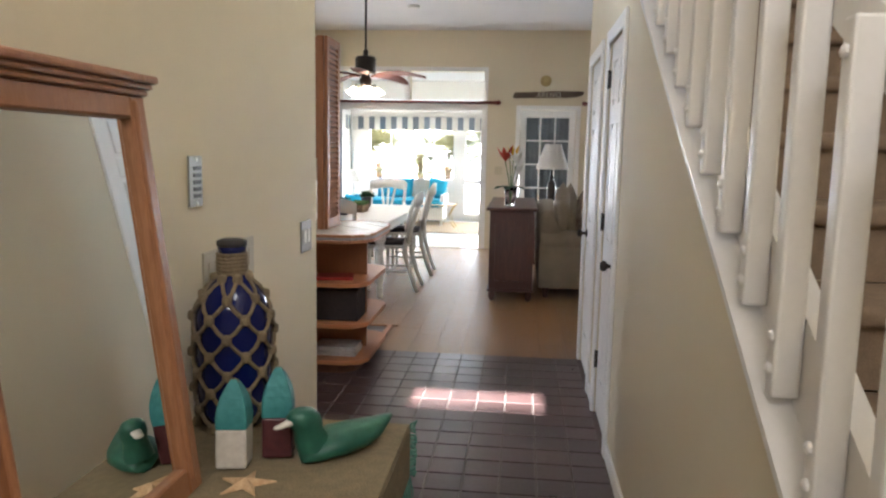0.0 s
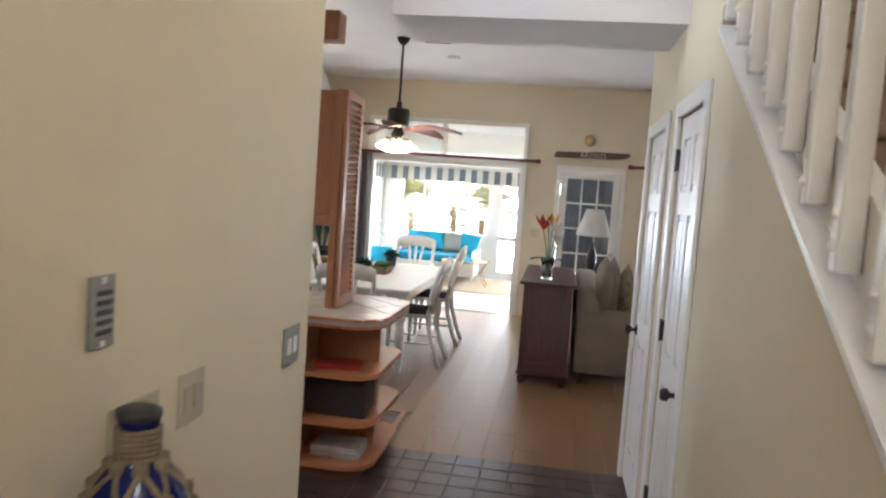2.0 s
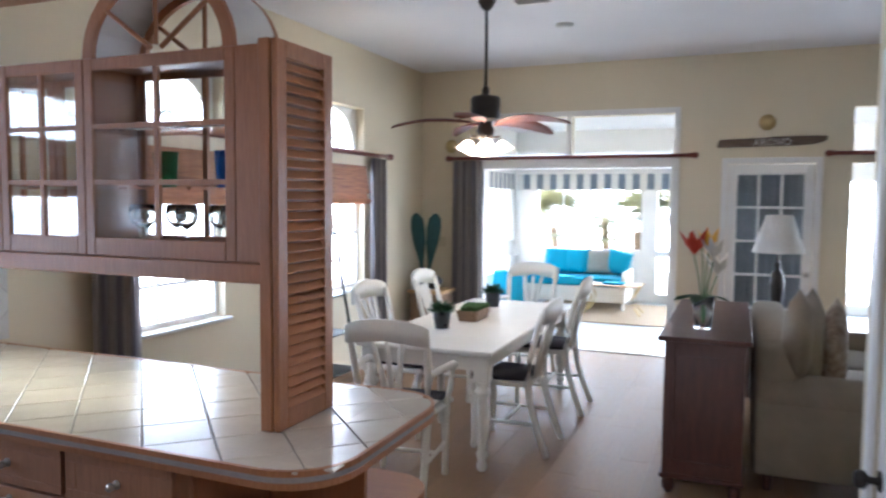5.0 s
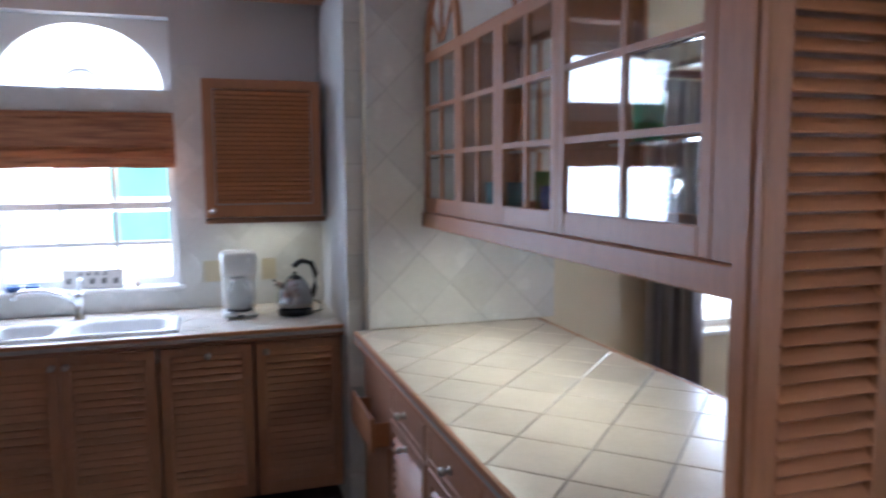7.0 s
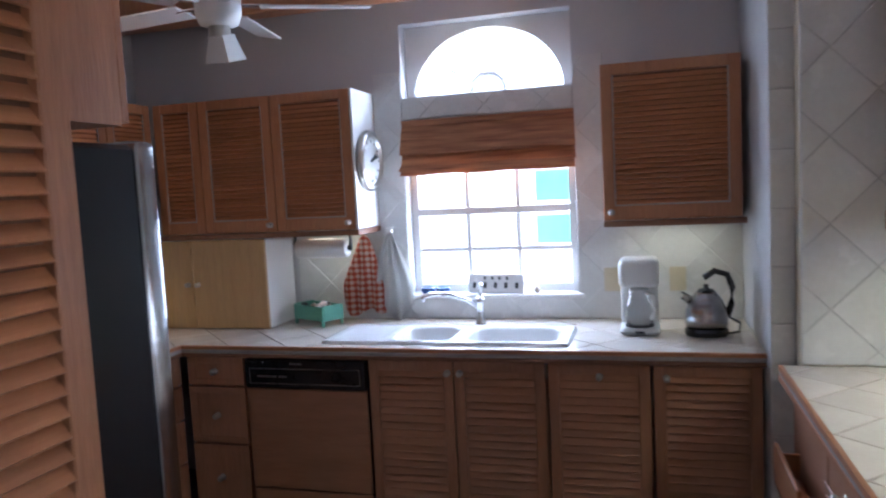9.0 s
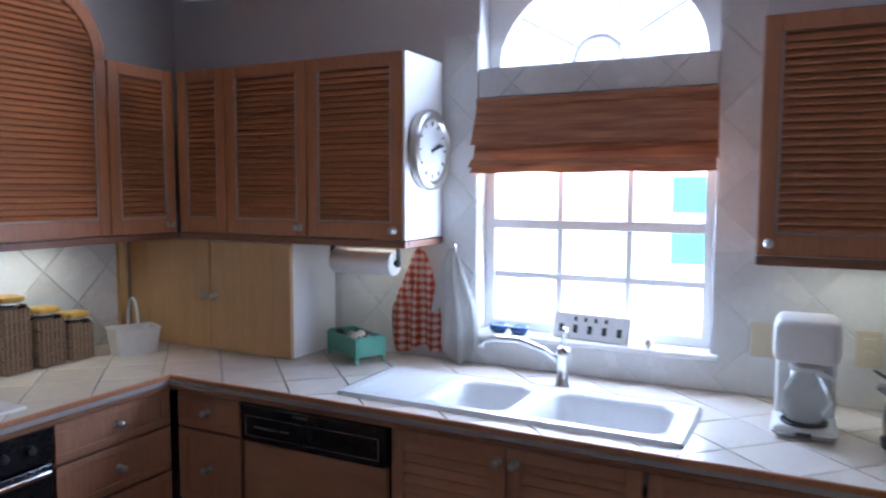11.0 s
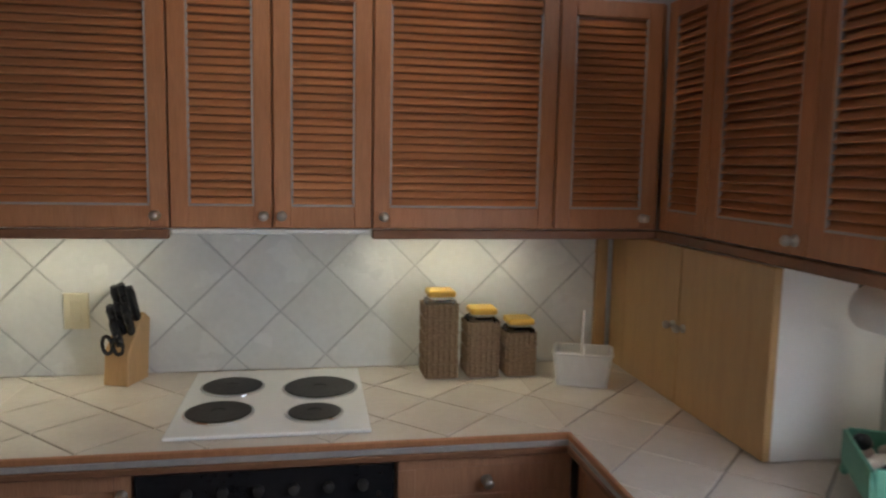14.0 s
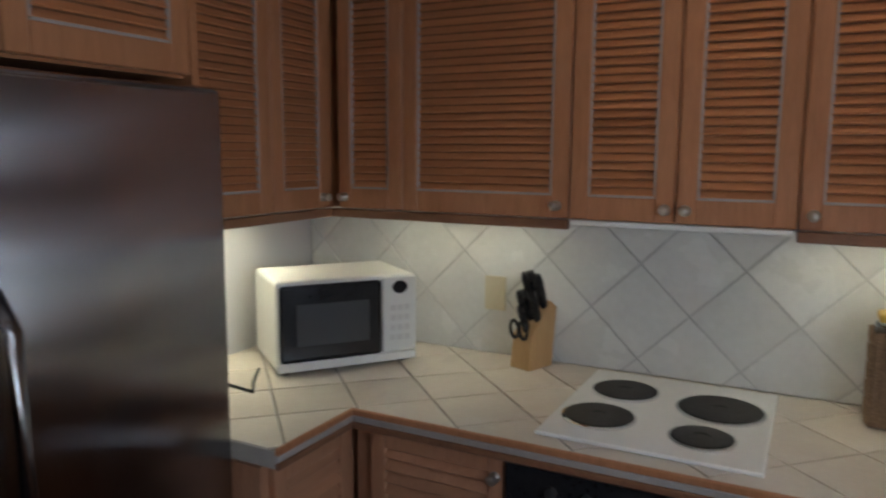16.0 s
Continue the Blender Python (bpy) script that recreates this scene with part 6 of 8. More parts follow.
levels, around = 9, 7
knots = {}
for r in range(levels):
    h = 0.02 + 0.39 * r / (levels - 1)
    for k in range(around):
        a = 2 * math.pi * (k + 0.5 * (r % 2)) / around
        rad = bottle_radius(h) + 0.006
        knots[r, k] = (OX + rad * math.cos(a), OY + rad * math.sin(a), OZ + h - 0.008)
for r in range(levels - 1):
    for k in range(around):
        for s in ((0, -1) if r % 2 == 0 else (0, 1)):
            p, q = Vector(knots[r, k]), Vector(knots[r + 1, (k + s) % around])
            hm = (p.z + q.z) / 2 - OZ
            mid = (p + q) / 2
            out = Vector((mid.x - OX, mid.y - OY, 0)).normalized() * (bottle_radius(hm) + 0.006)
            bm = B()
            tube(bm, [p, (OX + out.x, OY + out.y, mid.z - 0.004), q], 0.0054, 6)
            part("cord", bm, ROPE, bo)
for (r, k), p in knots.items():
    bm = B()
    box(bm, p[0] - 0.012, p[0] + 0.012, p[1] - 0.012, p[1] + 0.012, p[2] - 0.014, p[2] + 0.014, 0.008, 2)
    part("knot", bm, ROPE, bo, "", True)
for i in range(6):
    bm = B()
    h = 0.415 + 0.010 * i
    pts = [(OX + 0.037 * math.cos(2 * math.pi * j / 16), OY + 0.037 * math.sin(2 * math.pi * j / 16), OZ + h + 0.001 * math.sin(j)) for j in range(17)]
    tube(bm, pts, 0.0052, 6)
    part("rope_turn", bm, ROPE, bo)

# Dark cap added over the lip so the bottle's top reads black.
bm = B()
lathe(bm, [(0.033, 0), (0.0395, 0.003), (0.0395, 0.016), (0.028, 0.021)], (OX, OY, OZ + 0.484), 24)
part("stopper", bm, BLACK_MATT, bo, "added dark cap that blackens the bottle's lip", True)

# wooden buoys
TURQ = varied("weathered_turquoise_paint", (0.02, 0.17, 0.18), (0.06, 0.27, 0.27), 22, rough=0.6, bump=0.4, bump_scale=60)
CHALK = varied("chalky_white_paint", (0.50, 0.46, 0.40), (0.66, 0.62, 0.55), 26, rough=0.7, bump=0.4, bump_scale=60)
OXBLOOD = varied("dark_oxblood_paint", (0.05, 0.008, 0.012), (0.09, 0.018, 0.022), 20, rough=0.5, bump=0.3, bump_scale=60)


def buoy(x, y, rz, lower, label, lean_x=0, h=0.205):
    b = thing("buoy", label, "decor", (x, y, CH), "wooden buoys")
    m = Matrix.Translation((x, y, CH + 0.002)) @ pose(0, 0, 0, lean_x, 0, rz)
    w = 0.036
    bm = B()
    box(bm, -w, w, -w, w, 0, h * 0.46, 0.006, 2, m=m)
    part("lower_half", bm, lower, b)
    bm = B()
    ring_loft(bm, [[m @ Vector(p) for p in round_rect(-w * s, w * s, -w * s, w * s, 0.006 * s, z)] for z, s in ((h * 0.461, 1.0), (h * 0.58, 1.02), (h * 0.70, 0.94), (h * 0.81, 0.77), (h * 0.90, 0.54), (h * 0.96, 0.36), (h, 0.18))])
    part("upper_half", bm, TURQ, b, "weathered turquoise upper half", False)
    bm = B()
    pts = [m @ Vector((0.012 * math.cos(a), 0, h * 0.93 + 0.016 * math.sin(a))) for a in [2 * math.pi * i / 12 for i in range(13)]]
    tube(bm, pts, 0.0025, 5)
    part("rope_loop", bm, ROPE, b)


buoy(-0.288, 2.795, 8, CHALK, "turquoise and white wooden buoy on the chest", -4)
buoy(-0.206, 2.872, 12, OXBLOOD, "turquoise and dark red wooden buoy on the chest", -4, 0.215)

# duck decoy, one plain shape
DUCK = varied("green_painted_wood", (0.012, 0.085, 0.055), (0.03, 0.14, 0.09), 12, rough=0.45, bump=0.2, bump_scale=40)
dk = thing("duck_decoy", "green painted wooden duck decoy with pale bill", "decor", (-0.04, 2.95, CH))
DM = Matrix.Translation((-0.047, 2.925, CH + 0.001)) @ pose(0, 0, 0, 0, 0, 229) @ Matrix.Diagonal((1.04, 0.95, 0.78, 1))
bm = B()
n = 16
rings = []
for x, half, top in ((-0.125, 0.010, 0.020), (-0.12, 0.03, 0.045), (-0.09, 0.055, 0.072), (-0.03, 0.068, 0.088), (0.03, 0.06, 0.085), (0.08, 0.04, 0.082), (0.115, 0.02, 0.080), (0.135, 0.006, 0.078)):
    low = 0.0 if x < 0.06 else (x - 0.06) * 0.85
    rings.append([DM @ Vector((-x, half * math.cos(2 * math.pi * i / n), low + (top - low) * (0.5 + 0.5 * math.sin(2 * math.pi * i / n)))) for i in range(n)])
ring_loft(bm, rings)
bm.faces.new([v for v in bm.verts[:n]][::-1])
neck = [(0.085, 0.04, 0.05), (0.10, 0.075, 0.042), (0.108, 0.105, 0.036), (0.116, 0.13, 0.041), (0.122, 0.152, 0.040), (0.126, 0.170, 0.028), (0.128, 0.178, 0.010)]
ring_loft(bm, [[DM @ Vector((x + r * math.cos(2 * math.pi * i / n), r * 0.85 * math.sin(2 * math.pi * i / n), z)) for i in range(n)] for x, z, r in neck])
body = part("body", bm, DUCK, dk, "", True)
bm = B()
ring_loft(bm, [[DM @ Vector((x, w * math.cos(2 * math.pi * i / 10), z + t * math.sin(2 * math.pi * i / 10))) for i in range(10)] for x, z, w, t in ((0.145, 0.145, 0.016, 0.014), (0.168, 0.138, 0.013, 0.008), (0.19, 0.134, 0.012, 0.005), (0.197, 0.133, 0.004, 0.002))])
part("bill", bm, CHALK, dk, "pale bill", True)

# starfish
bm = B()
SM2 = Matrix.Translation((-0.222, 2.70, CH + 0.001)) @ pose(0, 0, 0, 0, 0, 20)
top = bm.verts.new(SM2 @ Vector((0, 0, 0.018)))
ring = [bm.verts.new(SM2 @ Vector(((0.065 if i % 2 == 0 else 0.02) * math.cos(math.pi * i / 5), (0.065 if i % 2 == 0 else 0.02) * math.sin(math.pi * i / 5), 0.004))) for i in range(10)]
low = [bm.verts.new(SM2 @ Vector(((0.067 if i % 2 == 0 else 0.022) * math.cos(math.pi * i / 5), (0.067 if i % 2 == 0 else 0.022) * math.sin(math.pi * i / 5), 0.0))) for i in range(10)]
for i in range(10):
    bm.faces.new((top, ring[i], ring[(i + 1) % 10]))
    bm.faces.new((ring[i], low[i], low[(i + 1) % 10], ring[(i + 1) % 10]))
bm.faces.new(low[::-1])
single("starfish", bm, varied("dried_starfish", (0.45, 0.27, 0.13), (0.62, 0.44, 0.26), 30, rough=0.8, bump=0.8, bump_scale=120), "dried orange starfish lying on the burlap", "starfish")

# wall plates in the hall
HALL_PLATE = varied("aged_almond_plate", (0.40, 0.35, 0.25), (0.46, 0.41, 0.30), 10, rough=0.4, bump=0.0)
PLATE_STEEL = varied("satin_steel_plate", (0.22, 0.21, 0.19), (0.28, 0.27, 0.24), 8, rough=0.45, bump=0.0)
plate("keypad", (-0.53, 3.137, 1.352), "+x", 0.080, 0.140, PLATE_STEEL, "grey wall keypad with dark buttons", [("button", 0.004, 0.036 - 0.019 * i, 0.046, 0.010, BLACK_MATT) for i in range(5)] + [("lens", 0, 0.060, 0.012, 0.012, PLASTIC_WHITE), ("lens", 0, -0.062, 0.012, 0.012, PLASTIC_WHITE)])
plate("light_switch", (-0.53, 3.262, 1.085), "+x", 0.18, 0.125, HALL_PLATE, "almond wall plate behind the bottle", [("rocker", x, 0, 0.03, 0.06, HALL_PLATE) for x in (-0.046, 0, 0.046)])
plate("light_switch", (-0.53, 3.50, 1.09), "+x", 0.122, 0.128, HALL_PLATE, "almond double switch plate in the hall", [("rocker", x, 0, 0.03, 0.06, HALL_PLATE) for x in (-0.024, 0.024)])
plate("light_switch", (-0.53, 4.165, 1.083), "+x", 0.14, 0.13, PLATE_STEEL, "satin switch plate with two white rockers by the opening", [("rocker", x, 0, 0.03, 0.055, PLASTIC_WHITE) for x in (-0.024, 0.024)])

# ---- dining room ----
sash_window("window_2", -3.24, 7.452, 8.348, 0.782, 1.948, 2, 3, 2.162, 2.578, "white sash window with half-round fan light in the dining room")
sash_window("window_3", -3.24, 9.622, 10.518, 0.782, 1.948, 2, 3, 2.162, 2.578, "white sash window with half-round fan light in the dining room")
for y in (7.9, 10.07):
    bm = B()
    box(bm, -3.20, -3.07, y - 0.48, y + 0.48, 0.755, 0.779, 0.005)
    structure("sill_dining", bm, WHITE, "white dining window sill", "window sill")
    roman_blind(-3.10, y - 0.46, y + 0.46, 1.62, 1.98, "folded woven bamboo blind in the dining room")
STRIPE = principled("striped_curtain_cloth", (0.5, 0.45, 0.4), 0.9)
tn = STRIPE.node_tree
tc, wv, rp = tn.nodes.new("ShaderNodeTexCoord"), tn.nodes.new("ShaderNodeTexWave"), tn.nodes.new("ShaderNodeValToRGB")
wv.bands_direction, wv.inputs["Scale"].default_value, wv.inputs["Distortion"].default_value = "DIAGONAL", 5.5, 0.4
rp.color_ramp.elements[0].color, rp.color_ramp.elements[1].color = (0.26, 0.25, 0.27, 1), (0.52, 0.47, 0.43, 1)
mp = tn.nodes.new("ShaderNodeMapping")
mp.inputs["Scale"].default_value = (1, 1, 0)
tn.links.new(tc.outputs["Object"], mp.inputs[0])
tn.links.new(mp.outputs[0], wv.inputs["Vector"])
tn.links.new(wv.outputs[1], rp.inputs[0])
tn.links.new(rp.outputs[0], tn.nodes["Principled BSDF"].inputs["Base Color"])


def curtain(a, b, z0, z1, plane, along_x, label, seed):
    """A hanging curtain in folds, closed up to one side."""
    bm = B()
    n = 60
    rows = []
    for z, amp, squeeze in ((z1, 0.018, 0.94), (z1 - 0.3, 0.026, 0.97), ((z0 + z1) / 2, 0.032, 1.0), (z0, 0.036, 1.04)):
        row = []
        for i in range(n + 1):
            u = i / n
            p = (a + b) / 2 + (u - 0.5) * (b - a) * squeeze
            q = plane + amp * math.sin(u * 2 * math.pi * 5 + seed + 0.4 * math.sin(u * 9)) + 0.008 * math.sin(u * 23 + z * 2)
            row.append(bm.verts.new((p, q, z) if along_x else (q, p, z)))
        rows.append(row)
    for r, s in zip(rows, rows[1:]):
        for i in range(n):
            bm.faces.new((r[i], r[i + 1], s[i + 1], s[i]))
    bmesh.ops.solidify(bm, geom=bm.faces[:], thickness=0.004)
    return single("curtain", bm, STRIPE, label, "curtain", "striped curtains", True)


ROD = varied("dark_red_wood_rod", (0.13, 0.022, 0.014), (0.20, 0.04, 0.025), 8, (2, 2, 2), 0.35, 0.1, 30)


def rod(p, q, label):
    r = thing("curtain_rod", label, "curtain rod", p, "curtain rods")
    p, q = Vector(p), Vector(q)
    bm = B()
    tube(bm, [p, q], 0.02, 12)
    part("pole", bm, ROD, r, "", True)
    d = (q - p).normalized()
    for end, s in ((p, -1), (q, 1)):
        bm = B()
        turn = Vector((0, 0, 1)).rotation_difference(d * s).to_matrix().to_4x4()
        lathe(bm, [(0.022, 0), (0.03, 0.01), (0.02, 0.025), (0.034, 0.05), (0.03, 0.075), (0.01, 0.09)], (0, 0, 0), 14, Matrix.Translation(end) @ turn)
        part("finial", bm, ROD, r, "", True)
    return r


rod((-2.70, NW - 0.07, 2.15), (-0.06, NW - 0.07, 2.15), "dark red wooden curtain rod over the sunroom opening")
rod((1.28, NW - 0.07, 2.15), (3.4, NW - 0.07, 2.15), "dark red wooden curtain rod in the living room")
rod((-3.05, 7.0, 2.12), (-3.05, 10.93, 2.12), "dark red wooden curtain rod over the dining windows")
curtain(-2.70, -2.34, 0.02, 2.12, NW - 0.07, True, "grey striped curtain drawn aside at the sunroom opening", 0.3)
curtain(7.08, 7.42, 0.02, 2.09, -3.05, False, "grey striped curtain beside the dining window", 1.1)
curtain(10.56, 10.86, 0.02, 2.09, -3.05, False, "grey striped curtain beside the dining window", 2.2)
bm = B()
for x0, x1, z0, z1 in ((-2.36, -2.33, 0, 2.06), (-0.25, -0.22, 0, 2.06), (-2.33, -0.25, 2.03, 2.06)):
    box(bm, x0, x1, NW - 0.012, NW + 0.15, z0, z1)
for x0, x1, z0, z1 in ((-2.42, -2.36, 0, 2.165), (-0.22, -0.16, 0, 2.165), (-2.36, -0.22, 2.06, 2.165), (-2.42, -2.36, 2.165, 2.66), (-0.22, -0.16, 2.165, 2.66), (-2.36, -0.22, 2.60, 2.66), (-1.37, -1.31, 2.166, 2.60)):
    box(bm, x0, x1, NW - 0.014, NW - 0.0005, z0, z1, 0.003)
structure("trim_sunroom_opening", bm, WHITE, "white casing of the sunroom opening and transoms", "trim")
for a, b in ((-2.36, -1.37), (-1.31, -0.22)):
    bm = B()
    box(bm, a, b, NW + 0.06, NW + 0.064, 2.17, 2.60)
    tagged(structure("window_4" if a < -2 else "window_5", bm, PANE, "transom window over the sunroom opening", "window")).visible_shadow = False

# french door
fd = thing("door_3", "white french door with fifteen panes and a grey curtain", "door", (0.72, NW, 0), "", "structure")
bm = B()
for x0, x1, z0, z1 in ((0.255, 0.318, 0, 2.12), (1.122, 1.185, 0, 2.12), (0.318, 1.122, 2.06, 2.12)):
    box(bm, x0, x1, NW - 0.016, NW - 0.0005, z0, z1, 0.003)
part("casing", bm, WHITE, fd)
bm = B()
for x0, x1, z0, z1 in ((0.323, 0.40, 0.01, 2.05), (1.04, 1.117, 0.01, 2.05), (0.40, 1.04, 0.01, 0.24), (0.40, 1.04, 1.96, 2.05)):
    box(bm, x0, x1, NW + 0.01, NW + 0.05, z0, z1, 0.003)
lf = part("leaf", bm, WHITE, fd)
for i in range(3):
    for j in range(5):
        x0, x1 = 0.40 + 0.64 / 3 * i, 0.40 + 0.64 / 3 * (i + 1)
        z0, z1 = 0.24 + 0.344 * j, 0.24 + 0.344 * (j + 1)
        bm = B()
        for a in ((x0, x0 + 0.012, z0, z1), (x1 - 0.012, x1, z0, z1), (x0 + 0.012, x1 - 0.012, z0, z0 + 0.012), (x0 + 0.012, x1 - 0.012, z1 - 0.012, z1)):
            box(bm, a[0], a[1], NW + 0.012, NW + 0.045, a[2], a[3])
        part("glazing_bar", bm, WHITE, lf)
        bm = B()
        box(bm, x0 + 0.012, x1 - 0.012, NW + 0.027, NW + 0.030, z0 + 0.012, z1 - 0.012)
        part("pane", bm, PANE, lf).visible_shadow = False
bm = B()
n = 40
r1 = [bm.verts.new((0.38 + 0.68 * i / n, NW + 0.075 + 0.010 * math.sin(i * 1.3), 0.2)) for i in range(n + 1)]
r2 = [bm.verts.new((0.38 + 0.68 * i / n, NW + 0.075 + 0.010 * math.sin(i * 1.3), 2.0)) for i in range(n + 1)]
for i in range(n):
    bm.faces.new((r1[i], r1[i + 1], r2[i + 1], r2[i]))
bmesh.ops.solidify(bm, geom=bm.faces[:], thickness=0.002)
part("door_curtain", bm, varied("grey_sheer", (0.20, 0.21, 0.22), (0.27, 0.28, 0.29), 8, rough=0.9, bump=0.1), fd, "gathered grey curtain", True)
knob(fd, (1.07, NW + 0.01, 0.95), (0, -1, 0), NICKEL, 0.026)

# driftwood sign
dw = thing("driftwood_sign", "weathered driftwood plank sign with white letters", "sign", (0.70, NW, 2.28))
bm = B()
pts = [(0.20, 2.245), (0.21, 2.225), (0.95, 2.235), (1.10, 2.245), (1.20, 2.275), (1.215, 2.315), (1.19, 2.325), (0.72, 2.325), (0.66, 2.315), (0.23, 2.305)]
f = [[bm.verts.new((x, y, z)) for x, z in pts] for y in (NW - 0.03, NW - 0.002)]
bm.faces.new(f[0])
bm.faces.new(f[1][::-1])
for k in range(len(pts)):
    bm.faces.new((f[0][k], f[0][(k + 1) % len(pts)], f[1][(k + 1) % len(pts)], f[1][k]))
part("plank", bm, varied("driftwood", (0.09, 0.06, 0.04), (0.19, 0.14, 0.10), 6, (1, 8, 12), 0.8, 0.5, 30), dw)
txt = bpy.data.curves.new("letters", "FONT")
txt.body, txt.size, txt.extrude, txt.align_x = "AROVO", 0.10, 0.004, "CENTER"
to = new("letters", txt)
dg = bpy.context.evaluated_depsgraph_get()
me = bpy.data.meshes.new_from_object(to.evaluated_get(dg))
bpy.data.objects.remove(to)
bpy.data.curves.remove(txt)
me.transform(Matrix.Translation((0.72, NW - 0.035, 2.238)) @ pose(0, 0, 0, 90, 0, 0))
me.materials.clear()
me.materials.append(CHALK)
part("letters", me, CHALK, dw, "white painted letters")
BRASS = varied("aged_brass", (0.45, 0.33, 0.14), (0.55, 0.42, 0.20), 10, rough=0.4, bump=0.0, metal=0.5)
for x, z in ((0.67, 2.47), (-2.74, 2.30)):
    bm = B()
    lathe(bm, [(0.075, 0), (0.08, 0.008), (0.05, 0.016), (0.045, 0.03), (0.02, 0.035)], (0, 0, 0), 24, Matrix.Translation((x, NW - 0.001, z)) @ pose(0, 0, 0, 90, 0, 0))
    single("wall_medallion", bm, BRASS, "small round brass medallion on the cream wall", "decor", "wall medallions", True)
plate("light_switch", (0.02, NW, 1.17), "-y", 0.115, 0.12, PLASTIC_IVORY, "almond double switch plate by the sunroom opening", [("rocker", x, 0, 0.03, 0.06, PLASTIC_IVORY) for x in (-0.024, 0.024)])
plate("light_switch", (-2.86, NW, 1.17), "-y", 0.115, 0.12, PLASTIC_IVORY, "almond switch plate in the dining corner", [("rocker", 0, 0, 0.03, 0.06, PLASTIC_IVORY)])

# ceiling vent and smoke detector
cv = thing("ceiling_vent", "white louvred ceiling vent", "vent", (-1.06, 9.37, 3.18))
bm = B()
for a in ((-1.22, -0.90, 9.27, 9.30), (-1.22, -0.90, 9.44, 9.47), (-1.22, -1.19, 9.30, 9.44), (-0.93, -0.90, 9.30, 9.44)):
    box(bm, *a, 3.168, 3.1795)
part("frame", bm, WHITE, cv)
for i in range(5):
    bm = B()
    y = 9.315 + 0.028 * i
    box(bm, -1.19, -0.93, -0.012, 0.012, -0.001, 0.001, m=Matrix.Translation((0, y, 3.172)) @ pose(0, 0, 0, 40, 0, 0))
    part("slat", bm, NICKEL, cv)
bm = B()
lathe(bm, [(0.06, 0), (0.075, 0.012), (0.075, 0.03)], (-1.0, 10.2, 3.149), 24)
single("smoke_detector", bm, PLASTIC_WHITE, "round white smoke detector on the ceiling", "detector", "", True)

# dining table
dt = thing("dining_table", "white painted dining table with turned legs", "table", (-1.375, 9.17, 0))
TX0, TX1, TY0, TY1 = -1.84, -0.90, 8.03, 10.30
bm = B()
box(bm, TX0, TX1, TY0, TY1, 0.722, 0.755, 0.010, 3)
part("tabletop", bm, FURN_WHITE, dt)
bm = B()
for a in ((TX0 + 0.07, TX1 - 0.07, TY0 + 0.07, TY0 + 0.09), (TX0 + 0.07, TX1 - 0.07, TY1 - 0.09, TY1 - 0.07), (TX0 + 0.07, TX0 + 0.09, TY0 + 0.09, TY1 - 0.09), (TX1 - 0.09, TX1 - 0.07, TY0 + 0.09, TY1 - 0.09)):
    box(bm, *a, 0.62, 0.7215)
part("apron", bm, FURN_WHITE, dt)
LEG = [(0.020, 0), (0.028, 0.01), (0.032, 0.04), (0.024, 0.07), (0.036, 0.095), (0.036, 0.11), (0.026, 0.13), (0.030, 0.16), (0.044, 0.26), (0.046, 0.34), (0.036, 0.42), (0.028, 0.46), (0.048, 0.485), (0.048, 0.505), (0.032, 0.525), (0.046, 0.55), (0.046, 0.565)]
for x in (TX0 + 0.085, TX1 - 0.085):
    for y in (TY0 + 0.085, TY1 - 0.085):
        bm = B()
        lathe(bm, LEG, (x, y, -0.006), 20)
        part("leg", bm, FURN_WHITE, dt, "", True)
        bm = B()
        box(bm, x - 0.048, x + 0.048, y - 0.048, y + 0.048, 0.558, 0.7212, 0.004)
        part("leg_block", bm, FURN_WHITE, dt)

# chairs
CUSHION = varied("dark_brown_cushion", (0.03, 0.022, 0.025), (0.055, 0.042, 0.045), 14, rough=0.85, bump=0.4, bump_scale=120)


